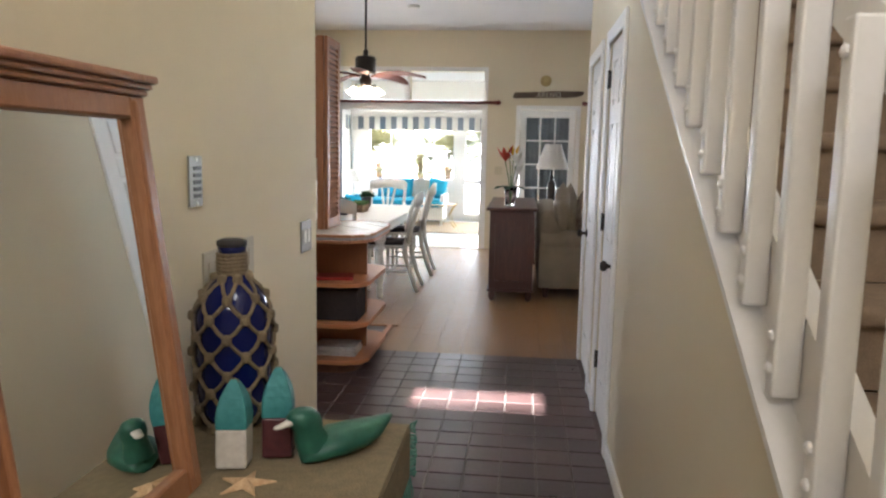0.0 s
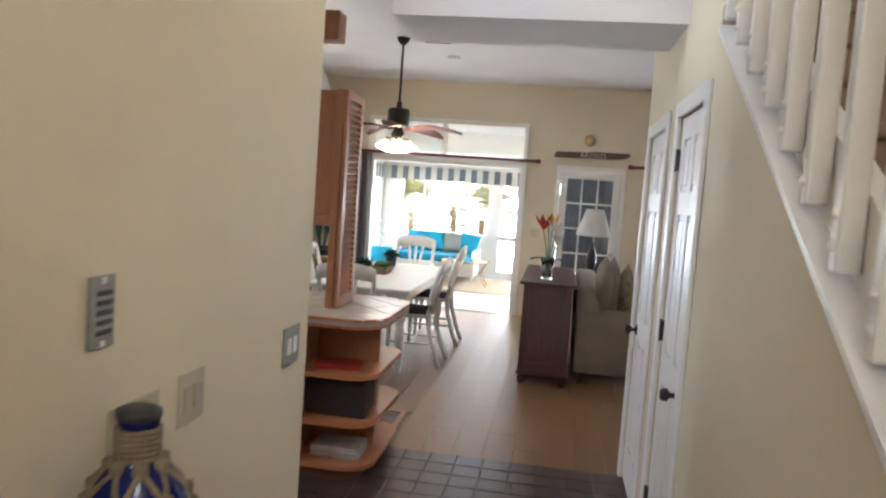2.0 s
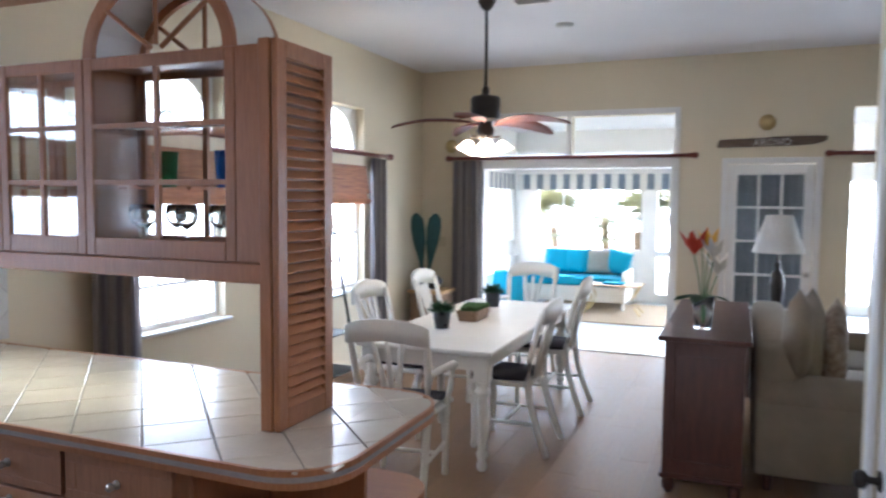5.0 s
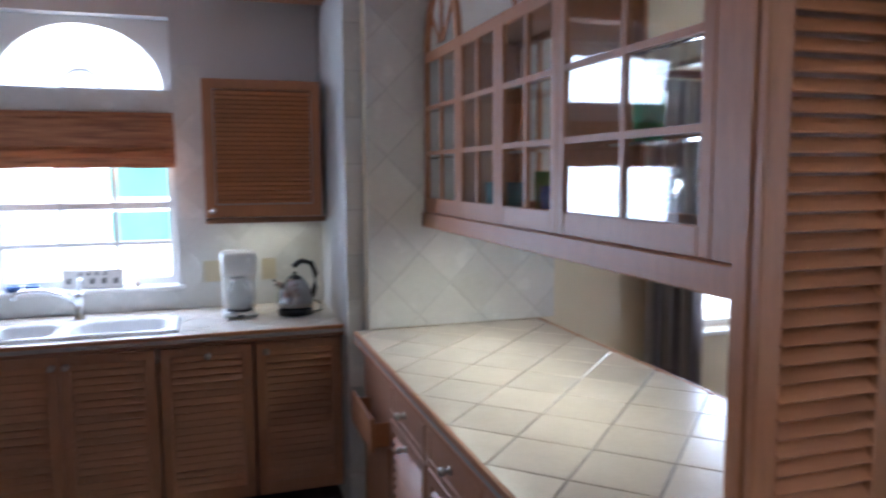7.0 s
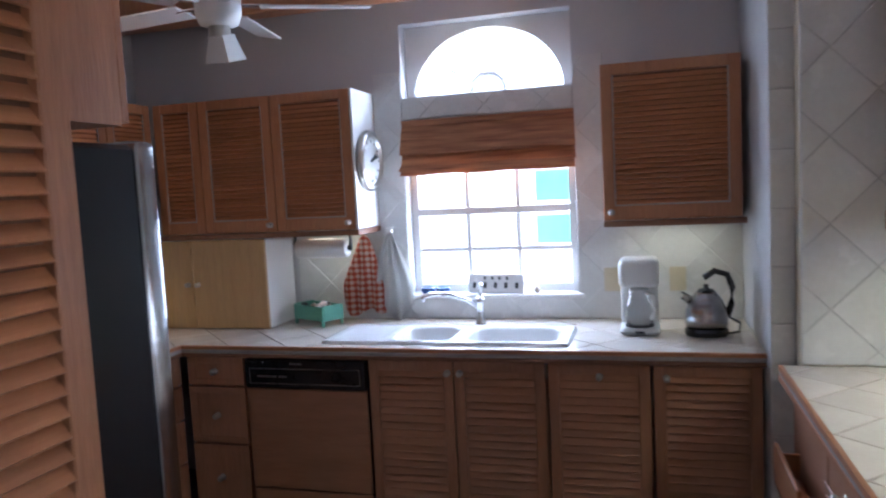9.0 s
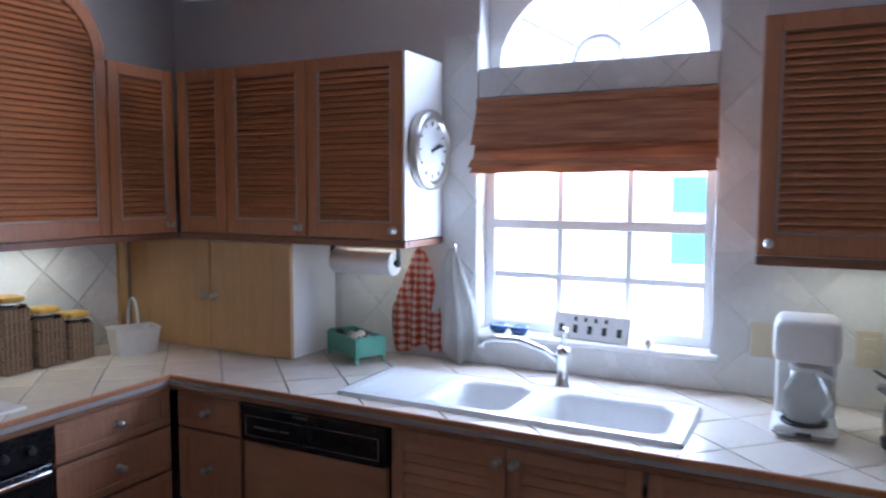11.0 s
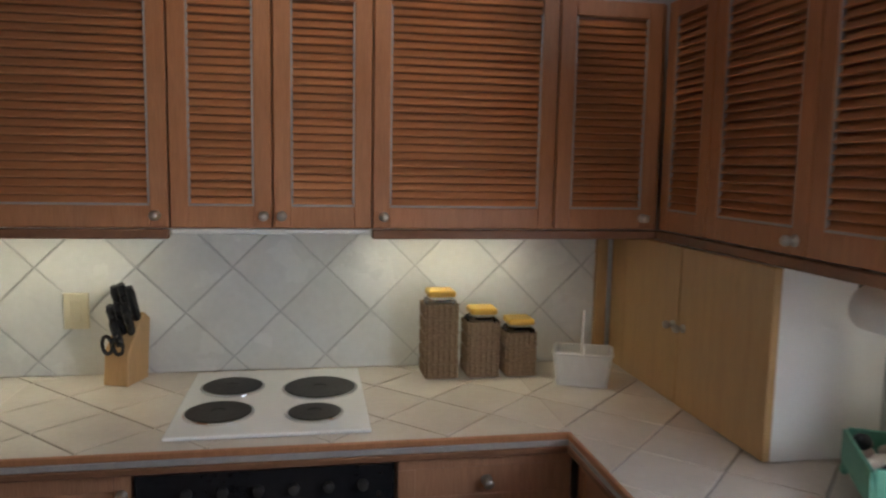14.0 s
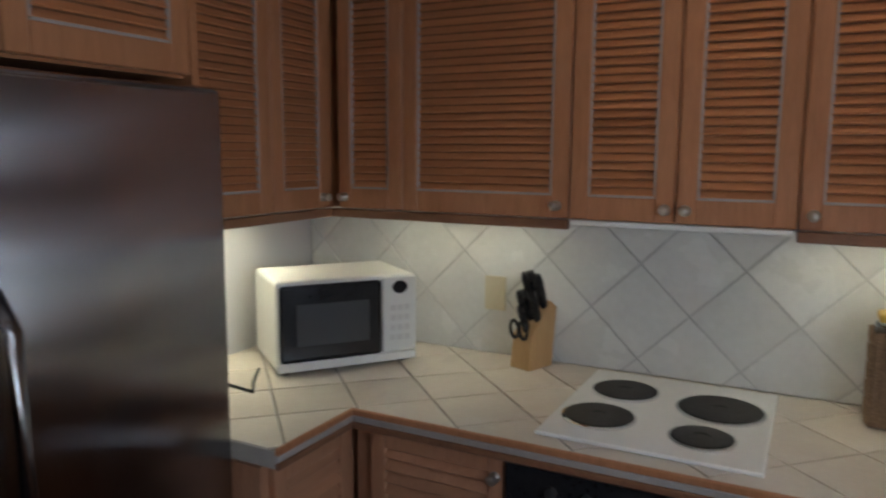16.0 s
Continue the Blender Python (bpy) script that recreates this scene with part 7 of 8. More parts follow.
def dining_chair(label, arms):
    """A chair at the origin, its back towards -y."""
    c = thing("dining_chair", label, "chair", (0, 0, 0), "chairs round the table")
    bm = B()
    prism(bm, [(-0.20, -0.19), (0.20, -0.19), (0.235, 0.22), (-0.235, 0.22)], 0.42, 0.45)
    bmesh.ops.bevel(bm, geom=bm.edges[:], offset=0.008, segments=2, affect="EDGES")
    part("seat", bm, FURN_WHITE, c)
    bm = B()
    prism(bm, [(-0.185, -0.17), (0.185, -0.17), (0.215, 0.20), (-0.215, 0.20)], 0.452, 0.485)
    bmesh.ops.bevel(bm, geom=bm.edges[:], offset=0.014, segments=3, affect="EDGES")
    part("cushion", bm, CUSHION, c, "dark seat cushion", True)
    for s in (-1, 1):
        bm = B()
        lathe(bm, [(0.014, 0), (0.02, 0.02), (0.017, 0.08), (0.023, 0.30), (0.018, 0.34), (0.025, 0.36), (0.025, 0.421)], (s * 0.195, 0.18, -0.006), 12)
        part("front_leg", bm, FURN_WHITE, c, "", True)
        bm = B()
        pts = [(s * 0.205, -0.31, -0.004), (s * 0.20, -0.25, 0.14), (s * 0.195, -0.195, 0.32), (s * 0.195, -0.18, 0.45), (s * 0.205, -0.20, 0.62), (s * 0.215, -0.245, 0.80), (s * 0.215, -0.275, 0.90)]
        tube(bm, pts, 0.021, 8, [0.9, 1, 1.1, 1.15, 1, 0.95, 0.9])
        part("back_leg", bm, FURN_WHITE, c, "", True)
        bm = B()
        tube(bm, [(s * 0.197, 0.17, 0.19), (s * 0.198, -0.23, 0.19)], 0.011, 8)
        part("stretcher", bm, FURN_WHITE, c, "", True)
    bm = B()
    tube(bm, [(-0.19, -0.02, 0.19), (0.19, -0.02, 0.19)], 0.011, 8)
    part("stretcher", bm, FURN_WHITE, c, "", True)
    # crest rail, arched and bowed
    bm = B()
    n = 14
    rows = []
    for i in range(n + 1):
        u = i / n * 2 - 1
        x, y = u * 0.235, -0.285 - 0.03 * (1 - u * u)
        lo, hi = 0.83 + 0.03 * (1 - abs(u)), 0.905 + 0.065 * math.sqrt(max(0, 1 - u * u * 0.92))
        rows.append([bm.verts.new((x, y + d, z)) for d, z in ((-0.012, lo), (0.012, lo), (0.008, hi), (-0.016, hi))])
    for a, b in zip(rows, rows[1:]):
        for k in range(4):
            bm.faces.new((a[k], a[(k + 1) % 4], b[(k + 1) % 4], b[k]))
    bm.faces.new(rows[0])
    bm.faces.new(rows[-1][::-1])
    part("crest_rail", bm, FURN_WHITE, c, "", True)
    for x0, x1 in ((-0.03, -0.085), (0.0, 0.0), (0.03, 0.085)):
        bm = B()
        tube(bm, [(x0, -0.185, 0.45), (x0 * 1.3, -0.21, 0.60), (x1 * 0.8, -0.255, 0.75), (x1, -0.295, 0.85)], 0.017, 6, [0.9, 1.1, 0.9, 0.9])
        part("splat", bm, FURN_WHITE, c, "", True)
    if arms:
        for s in (-1, 1):
            bm = B()
            tube(bm, [(s * 0.21, -0.215, 0.66), (s * 0.245, -0.05, 0.675), (s * 0.262, 0.10, 0.665), (s * 0.25, 0.18, 0.645)], 0.020, 8, [0.8, 1, 1.2, 1.0])
            part("arm", bm, FURN_WHITE, c, "", True)
            bm = B()
            tube(bm, [(s * 0.225, 0.08, 0.44), (s * 0.25, 0.10, 0.55), (s * 0.258, 0.09, 0.66)], 0.015, 8)
            part("arm_support", bm, FURN_WHITE, c, "", True)
    return c


side = dining_chair("white painted dining chair with dark seat cushion", False)
TALL = Matrix.Diagonal((1.03, 1.03, 1.05, 1))
side.matrix_basis = pose(-0.99, 8.70, 0, 0, 0, 90) @ TALL
for x, y, rz in ((-0.98, 9.70, 92), (-1.78, 8.70, -90), (-1.78, 9.70, -88)):
    copy_thing(side, pose(x, y, 0, 0, 0, rz) @ TALL)
carver = dining_chair("white painted armchair with dark seat cushion at the table's end", True)
carver.matrix_basis = pose(-1.35, 7.76, 0, 0, 0, 6) @ TALL
copy_thing(carver, pose(-1.40, 10.48, 0, 0, 0, 180) @ TALL)

# table plants
MOSS = varied("green_moss", (0.03, 0.075, 0.02), (0.08, 0.15, 0.045), 30, rough=0.95, bump=0.9, bump_scale=90)
POT = varied("dark_glazed_pot", (0.015, 0.015, 0.02), (0.03, 0.03, 0.035), 10, rough=0.3, bump=0.0)
LEAF = varied("dark_green_leaf", (0.012, 0.05, 0.018), (0.03, 0.10, 0.03), 12, rough=0.5, bump=0.1)


def leaf_tuft(bm, at, count, length, spread, width, seed):
    rnd = random.Random(seed)
    for i in range(count):
        a, el = rnd.uniform(0, 2 * math.pi), rnd.uniform(0.2, 1.0)
        d = Vector((math.cos(a) * spread * (1 - el * 0.6), math.sin(a) * spread * (1 - el * 0.6), el)).normalized()
        s = d.cross(Vector((0, 0, 1)))
        s = (s.normalized() if s.length > 0.01 else Vector((1, 0, 0))) * width * rnd.uniform(0.7, 1.2)
        p, ln = Vector(at) + Vector((rnd.uniform(-0.02, 0.02), rnd.uniform(-0.02, 0.02), 0)), length * rnd.uniform(0.6, 1.1)
        mid, tip = p + d * ln * 0.55, p + d * ln + Vector((d.x, d.y, -0.5)) * ln * 0.18
        v = [bm.verts.new(q) for q in (p, mid + s, tip, mid - s)]
        bm.faces.new(v)


for x, y, sd in ((-1.50, 8.70, 3), (-1.50, 9.85, 7)):
    p = thing("potted_plant", "small leafy plant in a dark glazed pot", "plant", (x, y, 0.755), "table plants")
    bm = B()
    lathe(bm, [(0.05, 0), (0.06, 0.06), (0.066, 0.13), (0.06, 0.13), (0.05, 0.11)], (x, y, 0.7555), 20)
    part("pot", bm, POT, p, "", True)
    bm = B()
    leaf_tuft(bm, (x, y, 0.865), 160, 0.11, 1.2, 0.012, sd)
    tagged(part("leaves", bm, LEAF, p), kind="stuff")
bx = thing("moss_basket", "oblong woven basket filled with green moss", "basket", (-1.43, 9.15, 0.755))
bm = B()
ring_loft(bm, [round_rect(-1.50 - d, -1.36 + d, 9.02 - d, 9.32 + d, 0.02, z) for z, d in ((0.7555, 0), (0.80, 0.01), (0.835, 0.014), (0.835, 0.004), (0.80, 0.0))])
part("body", bm, WICKER, bx)
bm = B()
rnd = random.Random(11)
for i in range(60):
    x, y = rnd.uniform(-1.49, -1.37), rnd.uniform(9.03, 9.31)
    bmesh.ops.create_icosphere(bm, subdivisions=1, radius=rnd.uniform(0.016, 0.03), matrix=Matrix.Translation((x, y, 0.83 + rnd.uniform(0, 0.025))))
tagged(part("moss", bm, MOSS, bx), kind="stuff")

# ceiling fan of the dining room
cf = thing("ceiling_fan", "dark bronze ceiling fan with palm-leaf blades and lit shades", "ceiling fan", (-1.39, 9.28, 3.18))
FC = (-1.39, 9.28)
bm = B()
lathe(bm, [(0.012, 0), (0.012, 0.60)], (*FC, 2.50), 12)
part("down_rod", bm, BRONZE, cf, "", True)
bm = B()
lathe(bm, [(0.02, 0), (0.05, 0.03), (0.07, 0.075)], (*FC, 3.104), 20)
part("canopy", bm, BRONZE, cf, "", True)
bm = B()
lathe(bm, [(0.05, 0), (0.11, 0.012), (0.115, 0.03), (0.115, 0.17), (0.10, 0.19), (0.03, 0.20), (0.028, 0.25), (0.015, 0.27)], (*FC, 2.27), 28)
part("motor", bm, BRONZE, cf, "", True)
bm = B()
lathe(bm, [(0.04, 0), (0.06, 0.03), (0.07, 0.08), (0.05, 0.12), (0.05, 0.145)], (*FC, 2.125), 20)
part("light_fitter", bm, BRONZE, cf, "", True)
BLADE = varied("mahogany_blade", (0.09, 0.022, 0.012), (0.17, 0.05, 0.025), 6, (2, 12, 2), 0.5, 0.25, 30)
for i in range(5):
    m = Matrix.Translation((*FC, 2.265)) @ pose(0, 0, 0, 0, 0, 72 * i - 14)
    bm = B()
    rows = []
    for r, w, dz in ((0.10, 0.025, 0.0), (0.18, 0.05, 0.012), (0.30, 0.085, 0.022), (0.45, 0.095, 0.02), (0.58, 0.075, 0.0), (0.68, 0.04, -0.025), (0.72, 0.008, -0.04)):
        rows.append([bm.verts.new(m @ Vector((r, s * w, dz - 0.35 * s * w * 0.5 + (0.006 if t else 0) - 0.014 * abs(s)))) for t in (0, 1) for s in ((-1, 0, 1) if t == 0 else (1, 0, -1))])
    for a, b in zip(rows, rows[1:]):
        for k in range(6):
            bm.faces.new((a[k], a[(k + 1) % 6], b[(k + 1) % 6], b[k]))
    bm.faces.new(rows[0])
    bm.faces.new(rows[-1][::-1])
    part("blade", bm, BLADE, cf, "mahogany palm-leaf blade", True)
for i in range(4):
    a = radians(90 * i + 25)
    x, y = FC[0] + 0.115 * math.cos(a), FC[1] + 0.115 * math.sin(a)
    bm = B()
    tube(bm, [(FC[0] + 0.04 * math.cos(a), FC[1] + 0.04 * math.sin(a), 2.15), (x, y, 2.155), (x, y, 2.12)], 0.009, 8)
    arm = part("lamp_arm", bm, BRONZE, cf)
    bm = B()
    m = Matrix.Translation((x, y, 2.12)) @ pose(0, 0, 0, 0, 0, math.degrees(a)) @ pose(0, 0, 0, 0, 155, 0)
    lathe(bm, [(0.022, 0), (0.04, 0.02), (0.055, 0.055), (0.075, 0.09), (0.07, 0.09), (0.05, 0.055), (0.03, 0.02)], (0, 0, 0), 18, m)
    part("lamp_shade", bm, WARM_GLASS, cf, "lit frosted glass shade", True)

lamp = new("ceiling_fan_light", bpy.data.lights.new("ceiling_fan_light", "POINT"))
lamp.data.energy, lamp.data.color, lamp.data.shadow_soft_size = 1.5, (1.0, 0.85, 0.62), 0.06
lamp.matrix_basis = Matrix.Translation((*FC, 2.06))

# etagere between the windows
et = thing("ladder_shelf", "black metal ladder shelf with small ornaments", "shelf", (-2.85, 9.29, 0))
for y in (8.95, 9.53):
    for x0, x1 in ((-2.62, -2.98), (-3.05, -3.04)):
        bm = B()
        tube(bm, [(x0, y, 0.0), (x1, y, 1.92)], 0.013, 8)
        part("upright", bm, BLACK_MATT, et)
for z in (0.18, 0.50, 0.82, 1.12, 1.42, 1.68):
    x0 = -2.62 - 0.36 * z / 1.92
    bm = B()
    box(bm, -3.045, x0 + 0.02, 8.95, 9.53, z, z + 0.012)
    part("shelf", bm, BLACK_MATT, et)
for k, (y, z) in enumerate(((9.07, 0.832), (9.24, 0.832), (9.39, 0.832), (9.14, 0.512), (9.34, 0.512), (9.19, 1.132))):
    bm = B()
    lathe(bm, [(0.02, 0), (0.045, 0.03), (0.05, 0.06), (0.03, 0.09), (0.015, 0.10)], (-2.92, y, z), 14)
    single("ornament", bm, SHELL, "small pale ornament on the ladder shelf", "ornament", "ladder shelf ornaments", True)

# corner table with bowl and teal leaves
co = thing("corner_table", "small wicker table in the dining corner", "table", (-2.85, 11.62, 0))
bm = B()
box(bm, -3.05, -2.62, 11.42, 11.85, 0.60, 0.64, 0.006)
part("tabletop", bm, OAK_PALE, co)
bm = B()
box(bm, -3.03, -2.64, 11.44, 11.83, 0.0, 0.599, 0.01)
part("body", bm, WICKER, co)
bw = thing("leaf_vase", "dark bowl vase holding two tall teal leaves", "vase", (-2.92, 11.6, 0.64))
bm = B()
lathe(bm, [(0.07, 0), (0.15, 0.05), (0.16, 0.10), (0.12, 0.14), (0.11, 0.14)], (-2.86, 11.62, 0.6405), 24)
part("bowl", bm, POT, bw, "", True)
for s in (-1, 1):
    bm = B()
    rows = []
    for h, w in ((0.0, 0.012), (0.2, 0.03), (0.4, 0.075), (0.58, 0.09), (0.70, 0.075), (0.76, 0.02)):
        c = Vector((-2.90 + s * (0.03 + 0.12 * h), 11.6, 0.75 + h))
        rows.append([bm.verts.new(c + Vector((d * w, 0.012 * (1 - abs(d)) * t, 0))) for t in (1, -1) for d in ((-1, 0, 1) if t == 1 else (1, 0, -1))])
    for a, b in zip(rows, rows[1:]):
        for k in range(6):
            bm.faces.new((a[k], a[(k + 1) % 6], b[(k + 1) % 6], b[k]))
    part("leaf", bm, varied("teal_dyed_leaf", (0.01, 0.05, 0.06), (0.02, 0.10, 0.10), 8, rough=0.6, bump=0.3, bump_scale=40), bw, "dark teal leaf", True)

# ---- living room ----
CHERRY = varied("dark_cherry_wood", (0.045, 0.012, 0.008), (0.085, 0.026, 0.016), 5, (10, 10, 1), 0.42, 0.15, 24)
sb = thing("sideboard", "dark cherry console cabinet behind the sofa", "cabinet", (0.29, 9.0, 0))
bm = B()
box(bm, 0.04, 0.53, 8.16, 9.88, 0.885, 0.912, 0.006, 2)
part("top", bm, CHERRY, sb)
bm = B()
box(bm, 0.075, 0.50, 8.21, 9.83, 0.12, 0.884)
part("body", bm, CHERRY, sb)
bm = B()
for a in ((0.075, 0.13, 0.12, 0.884), (0.445, 0.50, 0.12, 0.884), (0.13, 0.445, 0.80, 0.884), (0.13, 0.445, 0.12, 0.20)):
    box(bm, a[0], a[1], 8.196, 8.209, a[2], a[3], 0.002)
part("end_frame", bm, CHERRY, sb)
bm = B()
box(bm, 0.06, 0.515, 8.19, 9.85, 0.09, 0.12, 0.006)
part("base_moulding", bm, CHERRY, sb)
for x in (0.11, 0.465):
    for y in (8.24, 9.80):
        bm = B()
        lathe(bm, [(0.018, 0), (0.034, 0.03), (0.036, 0.06), (0.022, 0.09)], (x, y, -0.004), 14)
        part("bun_foot", bm, CHERRY, sb, "", True)
TAUPE = varied("taupe_upholstery", (0.20, 0.165, 0.12), (0.27, 0.225, 0.17), 8, rough=0.85, bump=0.3, bump_scale=200)
PATTERN = varied("patterned_cushion", (0.16, 0.09, 0.06), (0.44, 0.36, 0.28), 16, rough=0.85, bump=0.3, bump_scale=120, fine=0.15)
so = thing("sofa", "taupe upholstered sofa with rolled arms", "sofa", (1.0, 9.4, 0))
bm = B()
box(bm, 0.56, 1.50, 8.44, 10.36, 0.10, 0.42, 0.02, 2)
part("base", bm, TAUPE, so, "", True)
bm = B()
box(bm, 0.55, 0.80, 8.46, 10.34, 0.40, 0.88, 0.07, 4)
part("back", bm, TAUPE, so, "", True)
for y in (8.42, 10.14):
    bm = B()
    box(bm, 0.56, 1.48, y, y + 0.24, 0.10, 0.56, 0.02, 2)
    lathe(bm, [(0.10, 0), (0.125, 0.02), (0.125, 0.90), (0.10, 0.92)], (0, 0, 0), 20, Matrix.Translation((0.565, y + 0.12, 0.555)) @ pose(0, 0, 0, 0, 90, 0))
    part("arm", bm, TAUPE, so, "", True)
for y in (8.68, 9.41):
    bm = B()
    box(bm, 0.80, 1.50, y, y + 0.71, 0.42, 0.57, 0.05, 3)
    part("seat_cushion", bm, TAUPE, so, "", True)
for x in (0.64, 1.42):
    for y in (8.50, 10.28):
        bm = B()
        lathe(bm, [(0.025, 0), (0.035, 0.105)], (x, y, -0.003), 10)
        part("foot", bm, CHERRY, so)


def pillow(m, w, h, t, material, label):
    bm = B()
    n = 10
    top = {}
    for i in range(n + 1):
        for j in range(n + 1):
            u, v = i / n * 2 - 1, j / n * 2 - 1
            e = (1 - u ** 4) * (1 - v ** 4)
            pinch = 1 - 0.06 * (u * u + v * v) / 2 * (abs(u * v) < 0.9)
            for s in (0, 1):
                top[i, j, s] = bm.verts.new(m @ Vector((u * w / 2 * pinch, (1 if s else -1) * t / 2 * e ** 0.6, v * h / 2 * pinch)))
    for i in range(n):
        for j in range(n):
            for s in (0, 1):
                bm.faces.new([top[a, b, s] for a, b in ((i, j), (i + 1, j), (i + 1, j + 1), (i, j + 1))])
    bmesh.ops.remove_doubles(bm, verts=bm.verts, dist=1e-4)
    return single("cushion", bm, material, label, "cushion", "", True)


pillow(pose(0.86, 8.90, 0.80, 0, -22, 80), 0.55, 0.50, 0.18, TAUPE, "taupe back cushion leaning on the sofa")
pillow(pose(0.78, 8.62, 0.88, 0, -24, 84), 0.46, 0.40, 0.16, TAUPE, "taupe cushion on the sofa's back")
pillow(pose(1.02, 9.05, 0.76, 0, -24, 82), 0.48, 0.46, 0.15, PATTERN, "brown patterned cushion on the sofa")
# vase of flowers
vs = thing("flower_vase", "clear glass vase with red and yellow tropical flowers", "vase", (0.26, 8.52, 0.912))
bm = B()
lathe(bm, [(0.045, 0), (0.05, 0.01), (0.055, 0.10), (0.065, 0.19), (0.061, 0.19), (0.05, 0.10), (0.043, 0.012)], (0.26, 8.52, 0.9125), 20)
part("vase", bm, GLASS, vs, "clear glass vase", True)
STEM = varied("green_stem", (0.03, 0.10, 0.02), (0.06, 0.16, 0.04), 10, rough=0.5, bump=0.0)
for i, (dx, dy, h, col, lab, sc) in enumerate(((-0.06, 0.0, 0.42, (0.45, 0.045, 0.02), "red flower", 0.13), (0.02, 0.02, 0.46, (0.65, 0.36, 0.03), "yellow flower", 0.10), (0.05, -0.02, 0.40, (0.62, 0.60, 0.55), "white flower", 0.11), (0.07, 0.03, 0.30, (0.62, 0.60, 0.55), "white flower", 0.12), (-0.02, 0.03, 0.50, (0.55, 0.25, 0.03), "orange flower", 0.04))):
    base = Vector((0.26, 8.52, 0.93))
    tip = base + Vector((dx, dy, h))
    bm = B()
    tube(bm, [base, base + Vector((dx * 0.4, dy * 0.4, h * 0.6)), tip], 0.005, 6)
    part("stem", bm, STEM, vs)
    bm = B()
    rnd = random.Random(i)
    for k in range(7):
        a = 2 * math.pi * k / 7
        d = Vector((math.cos(a) * 0.6, math.sin(a) * 0.6, 0.9)).normalized()
        s = Vector((-math.sin(a), math.cos(a), 0)) * sc * 0.28
        p = [tip, tip + d * sc * 0.6 + s, tip + d * sc * 1.4 * rnd.uniform(0.8, 1.2), tip + d * sc * 0.6 - s]
        bm.faces.new([bm.verts.new(q) for q in p])
    part("flower", bm, varied(lab.replace(" ", "_") + "_petal", col, tuple(min(1, c * 1.25) for c in col), 20, rough=0.5, bump=0.0), vs, lab)
for a, r in ((200, 0.18), (160, 0.16), (250, 0.15), (20, 0.15)):
    bm = B()
    d = Vector((math.cos(radians(a)), math.sin(radians(a)), 0.15))
    p = Vector((0.26, 8.52, 1.10))
    s = Vector((-d.y, d.x, 0)) * 0.05
    q = [p, p + d * r * 0.4 + s, p + d * r * 0.8 + s * 0.7 + Vector((0, 0, -0.02)), p + d * r + Vector((0, 0, -0.05)), p + d * r * 0.8 - s * 0.7 + Vector((0, 0, -0.02)), p + d * r * 0.4 - s]
    bm.faces.new([bm.verts.new(c) for c in q])
    bmesh.ops.solidify(bm, geom=bm.faces[:], thickness=0.002)
    part("leaf", bm, LEAF, vs)
# table lamp
en = thing("end_table", "dark wooden end table behind the sofa", "table", (0.80, 10.85, 0))
bm = B()
box(bm, 0.52, 1.08, 10.57, 11.13, 0.60, 0.63, 0.005)
part("tabletop", bm, CHERRY, en)
for x in (0.56, 1.04):
    for y in (10.61, 11.09):
        bm = B()
        box(bm, x - 0.02, x + 0.02, y - 0.02, y + 0.02, 0, 0.599)
        part("leg", bm, CHERRY, en)
tl = thing("table_lamp", "dark turned table lamp with cream shade", "lamp", (0.76, 10.85, 0.63))
bm = B()
lathe(bm, [(0.09, 0), (0.09, 0.02), (0.03, 0.04), (0.025, 0.10), (0.05, 0.22), (0.065, 0.32), (0.05, 0.42), (0.02, 0.46), (0.03, 0.50), (0.012, 0.53), (0.012, 0.70)], (0.76, 10.85, 0.6305), 24)
part("base", bm, BRONZE, tl, "", True)
bm = B()
ring_loft(bm, [[(0.76 + r * math.cos(2 * math.pi * i / 28), 10.85 + r * math.sin(2 * math.pi * i / 28), z) for i in range(28)] for r, z in ((0.215, 1.235), (0.105, 1.56), (0.102, 1.56), (0.211, 1.236))], False)
part("shade", bm, LINEN, tl, "cream cloth shade", True)

# ---- sunroom ----
SUNFLOOR = varied("pale_grey_sunroom_floor", (0.34, 0.36, 0.37), (0.42, 0.44, 0.45), 4, rough=0.35, bump=0.05)
bm = B()
box(bm, -3.3, 6.0, NW + 0.14, 16.3, -0.12, -0.004)
structure("floor_sunroom", bm, SUNFLOOR, "pale grey sunroom floor", "floor")
bm = B()
box(bm, -3.3, 6.0, NW + 0.14, 16.4, 2.85, 2.95)
structure("ceiling_sunroom", bm, CEILING, "white sunroom ceiling", "ceiling")
wall_y("wall_sunroom_north", -3.3, 6.0, 16.2, 16.3, 0, 2.85, [(-2.80, -1.92, 0.86, 1.98), (-1.86, -1.05, 0.86, 1.98), (-0.80, 0.10, 0.15, 0.76), (-0.80, 0.10, 0.86, 1.98), (0.3, 1.4, 0.15, 1.98), (1.6, 2.8, 0.15, 1.98), (3.0, 5.0, 0.15, 1.98)], WHITE, "white sunroom window wall")
wall_x("wall_sunroom_west", -3.3, -3.2, NW + 0.14, 16.2, 0, 2.85, [(12.5, 13.2, 0.5, 1.98), (13.35, 14.4, 0.5, 1.98), (14.55, 15.8, 0.5, 1.98)], WHITE, "white sunroom window wall")
bm = B()
for x in (-2.36, -1.455, -0.35):
    box(bm, x - 0.012, x + 0.012, 16.23, 16.26, 0.862, 1.978)
structure("trim_sunroom_bars", bm, WHITE, "white sunroom window bars", "trim")
GREY_CLOTH = varied("slate_blue_cloth", (0.13, 0.16, 0.20), (0.18, 0.21, 0.26), 12, rough=0.9, bump=0.2)
vl = thing("valance", "grey and white striped cloth valance in the sunroom", "valance", (-1.4, 16.1, 1.9))
